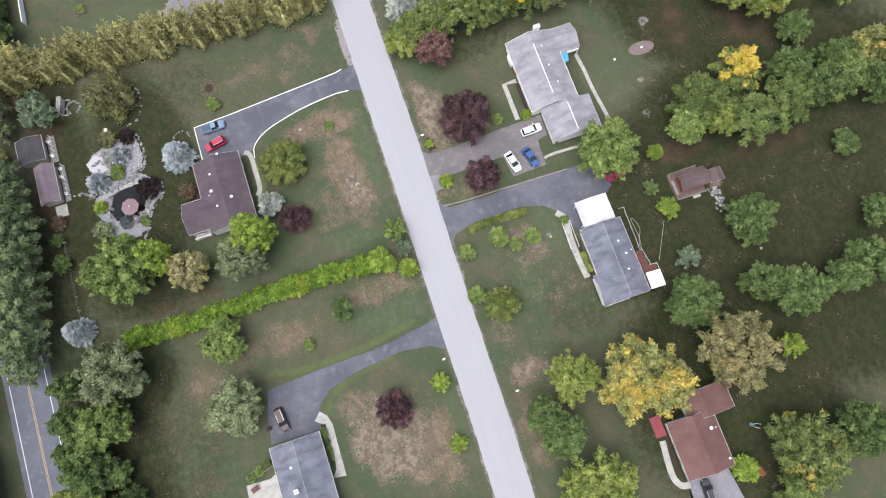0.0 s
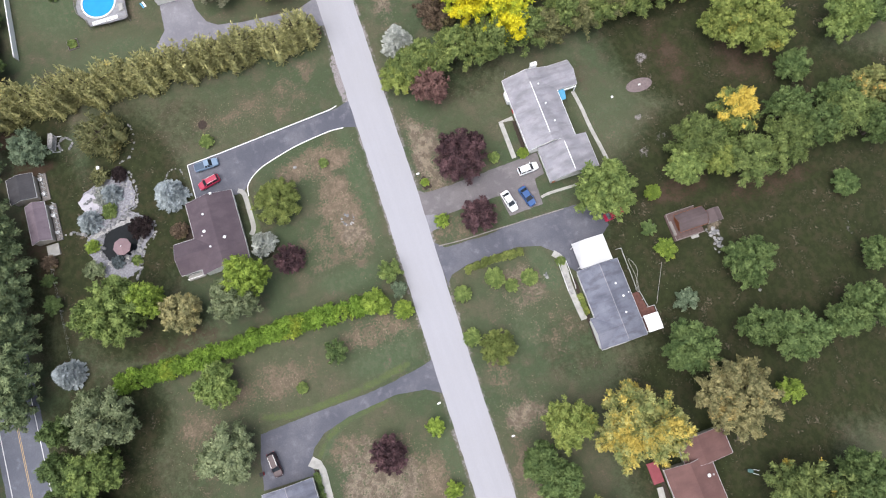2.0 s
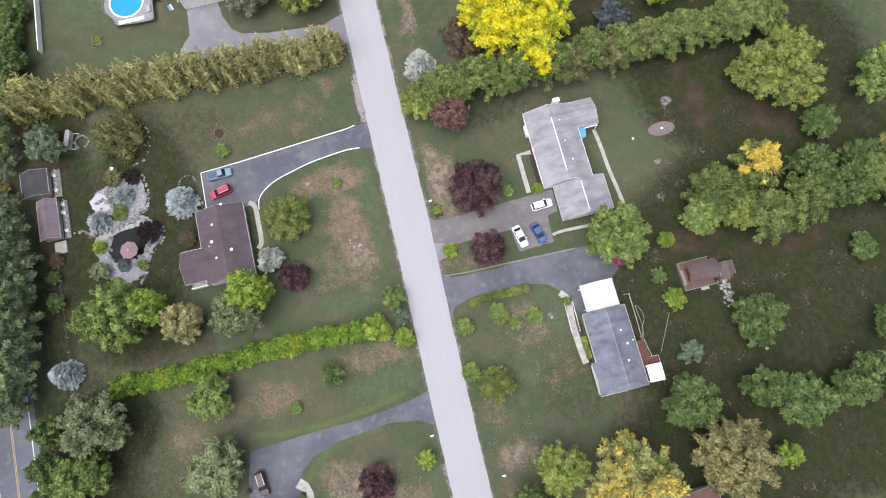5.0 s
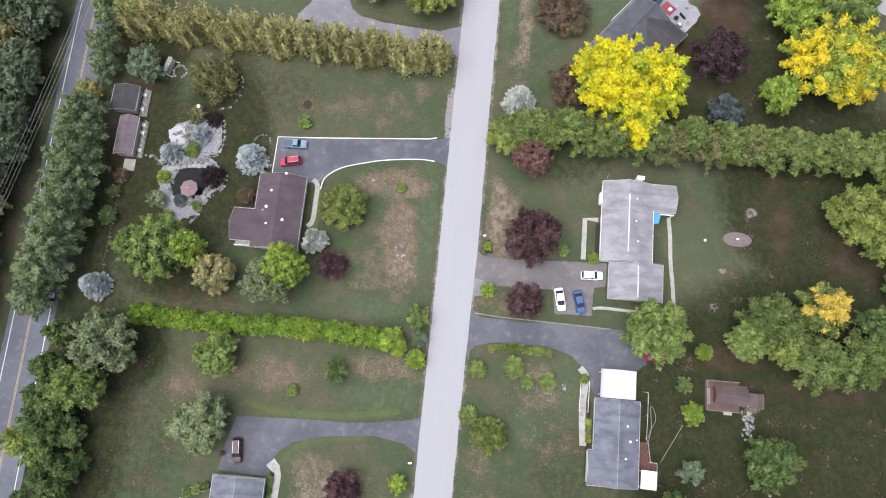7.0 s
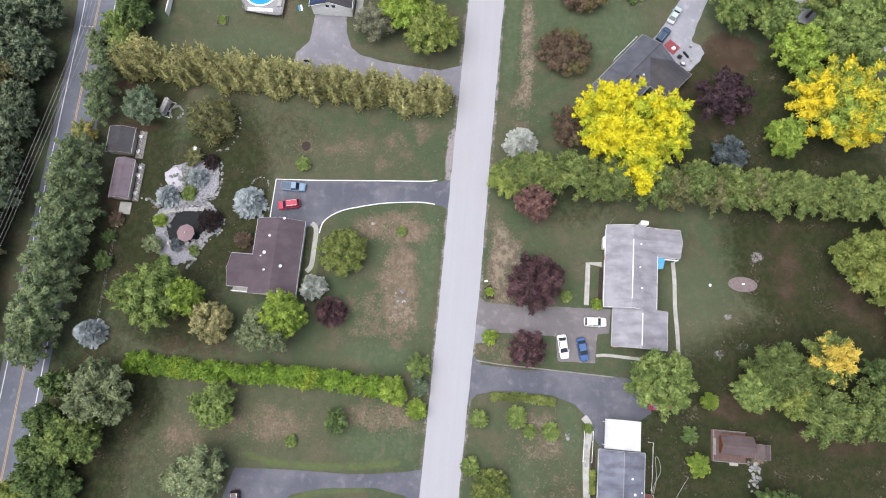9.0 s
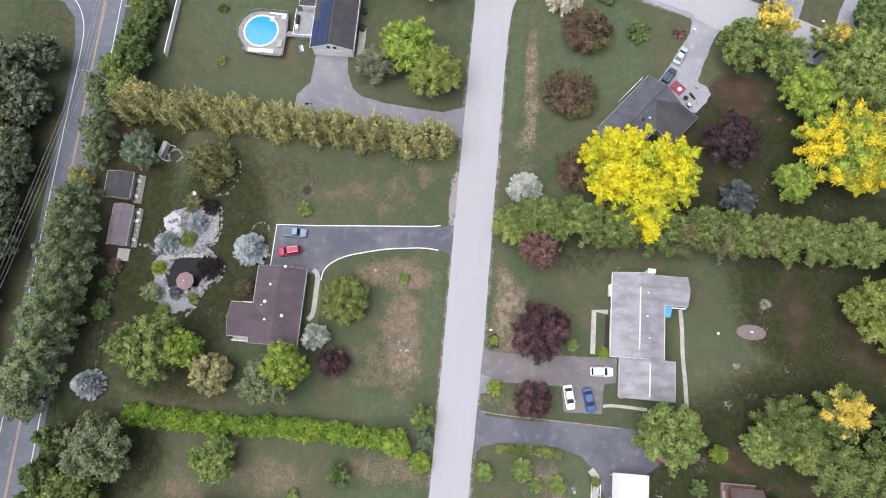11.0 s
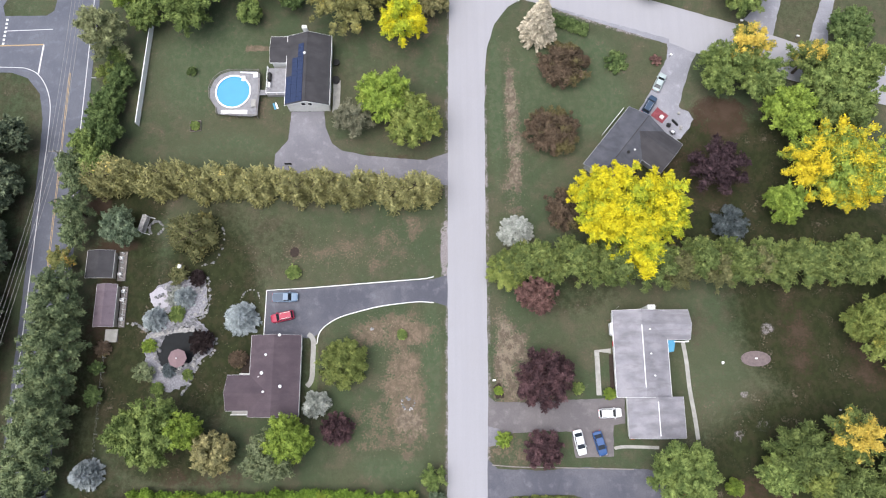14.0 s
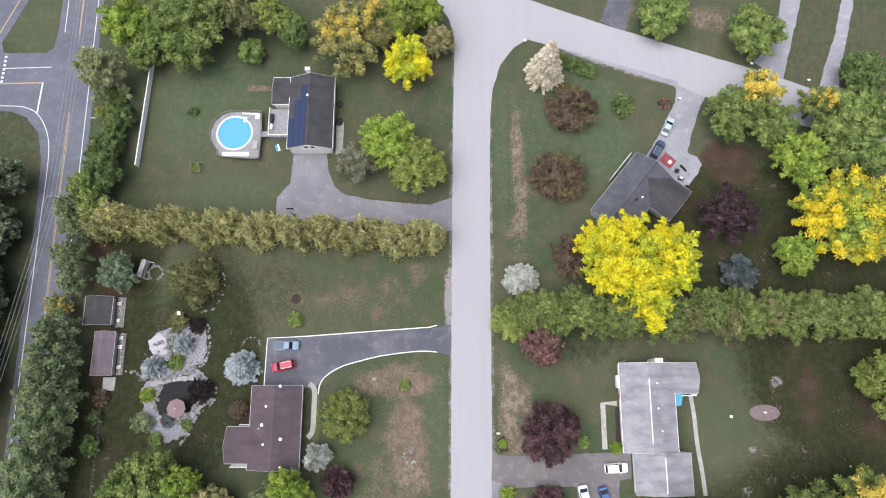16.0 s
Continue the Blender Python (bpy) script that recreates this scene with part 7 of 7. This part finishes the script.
plant("dkgreen", -71.0, 113.4, 2.6, 5)
plant("green", -71.6, 123.2, 2.2, 4)
plant("dkgreen", -73.6, 108.6, 2.8, 6)
plant("lime", -70.4, 119.6, 1.6, 2.6)
plant("ygreen", 70.2, 33.6, 3.8, 9)
# golden cedar row
for i in range(21):
    f = i / 20
    plant("golden", -70 + 68 * f + (0.5 if i % 2 else -0.4), 93.7 - 3.6 * f + (0.6 if i % 3 else -0.5), 3.5 + 0.4 * math.sin(i * 2.1), 13.2 - 1.6 * f + 1.2 * math.sin(i * 1.7), group="golden cedar row")
hedge("hedge", "long clipped bright green hedge across the lawns", [(-60, 29.6), (-44, 29.0), (-28, 29.6), (-14, 29.4), (-6, 28.7)], 4.0, 2.6, "hedge", 5)
for i in range(20):
    kind = ("screen", "pine_green", "screen", "screen_gold", "screen")[(i * 7 + i // 3) % 5]
    plant(kind, 14.5 + 4.1 * i + 0.6 * math.sin(i * 5.1), 74.7 + 0.9 * math.sin(i * 2.3) - (0.5 if i > 5 else 0), 4.0 + 0.7 * math.sin(i * 1.9), 10.2 + 1.8 * math.sin(i * 2.9) - (3.5 if i < 2 else 0),
          group="conifer screen behind the grey house")
for i in range(12):
    plant("screen", 20 + 6.4 * i + 1.2 * math.sin(i * 3.7), 76.9 + 0.8 * math.sin(i * 1.3), 3.0 + 0.5 * math.sin(i * 2.7), 8.4 + 1.2 * math.sin(i * 4.1), "smaller conifer at the back of the screen", group="conifer screen behind the grey house")
hedge("hedge", "low box hedge beside the driveway", [(13.4, 29.0), (19, 29.6), (25.8, 29.0)], 1.6, 1.0, "moss", 11, 0.24, 0.45)
hedge("hedge", "low dark green hedge at the road corner", [(25, 131.8), (29, 130.4), (33, 128.6)], 2.6, 1.6, "dkgreen", 12, 0.28, 0.6)
hedge("hedge", "row of small bushes along the house wall", [(33.8, 17), (33.9, 12.6)], 1.0, 1.0, "ygreen", 13, 0.2, 0.4)
hedge("hedge", "small bushes in the mulch bed", [(-27.1, 0.6), (-27.0, -5.6)], 1.0, 0.9, "dkgreen", 14, 0.2, 0.38)
# conifer screen along the highway
for x, y, r, h in ((-75.5, 92.5, 3.0, 9), (-75.2, 86.6, 3.4, 10), (-75.0, 81.6, 2.8, 8), (-76.0, 71.2, 3.8, 12), (-75.4, 65.6, 4.8, 14), (-75.0, 59.6, 5.0, 15),
                   (-75.2, 53.6, 5.0, 14), (-75.3, 47.6, 5.3, 15.5), (-76.0, 41.8, 5.2, 14.5), (-76.8, 36.2, 5.0, 14), (-77.4, 30.8, 4.2, 12)):
    plant("strip", x, y, r, h, group="conifer screen along the highway")
plant("green", -71.6, 96.4, 3.8, 9)
for x, y, r, h in ((-71, 104, 4.2, 10), (-71.5, 111, 3.4, 7), (-69.5, 117, 3.0, 6), (-70, 7, 5, 11), (-67, -3, 5, 10), (-71, -10, 5, 11), (-72, 24, 3, 8), (-71, 14, 3, 8)):
    plant("dkgreen", x, y, r, h)
plant("orange", -77.9, 76.7, 2.7, 5, "small tree with brownish gold leaves by the highway")
# woodland across the highway
rng = random.Random(21)
WOODS = [plant("wood" if k % 5 else "tan", -91.8 - 5.6 * (k % 4), 2 + 6.6 * k, 4.5, 12.5, leaf=0.5, group="woodland") for k in range(8)]
for i in range(4):
    for j in range(16):
        x, y = -91.8 - i * 5.6 + rng.uniform(-1.6, 1.6), 2 + j * 6.6 + rng.uniform(-2, 2)
        if (y > 104 and x > -95) or (j < 8 and j % 4 == i):
            continue
        grown = rng.uniform(0.82, 1.2)
        copy = copy_thing(WOODS[rng.randrange(8)], pose(x, y, 0, 0, 0, rng.uniform(0, 360)))
        copy.scale = (grown, grown, grown * rng.uniform(0.9, 1.1))

# ---- rough grass ----
def open_ground(x, y):
    free = np.ones(len(x), bool)
    for poly in PAVED:
        inside = np.zeros(len(x), bool)
        for (ax, ay), (bx, by) in zip(poly, np.roll(poly, -1, 0)):
            if ay != by:
                inside ^= ((ay > y) != (by > y)) & (x < (bx - ax) * (y - ay) / (by - ay) + ax)
        free &= ~inside
    return free


def tufts(name, label, material, n, seed, spots=None):
    rng = np.random.default_rng(seed)
    if spots is None:
        x, y = rng.uniform(-62, 52, n), rng.uniform(-45, 146, n)
    else:
        k = rng.integers(0, len(spots), n)
        s = np.array(spots)[k]
        x, y = s[:, 0] + rng.normal(0, 0.6, n) * s[:, 2], s[:, 1] + rng.normal(0, 0.6, n) * s[:, 3]
    ok = open_ground(x, y)
    x, y = x[ok], y[ok]
    pos = np.stack([x, y, np.full(len(x), 0.05)], 1)
    out = directions(rng, len(x)) * np.array([1, 1, 0.2]) + np.array([0, 0, 0.15])
    v = blades(pos, out, np.tile(UP, (len(x), 1)), 0.13, rng, 1.6)
    v[:, 2] = np.maximum(v[:, 2], 0.004)
    me = arrays_mesh(name, [(v, np.arange(len(v)).reshape(-1, 3))], LEAF[material])
    tagged(new(name, me), label, "grass", kind="stuff")


tufts("lawn_grass", "scattered coarse green grass tufts", "grass_clump", 12000, 31)
tufts("dry_grass", "dry straw-coloured grass tufts", "weed", 7000, 32, [(-7, 49, 5, 11), (-9, 62, 8, 4), (-15, -6, 8, 8), (-6, -10, 4, 9), (13, 57, 2.2, 8), (-8, 23, 8, 3), (-30, 20, 9, 4), (16, 105, 2, 18), (24, 20, 7, 6), (15, -2, 5, 4), (-20, 78, 14, 4), (-45, 14, 7, 9)])
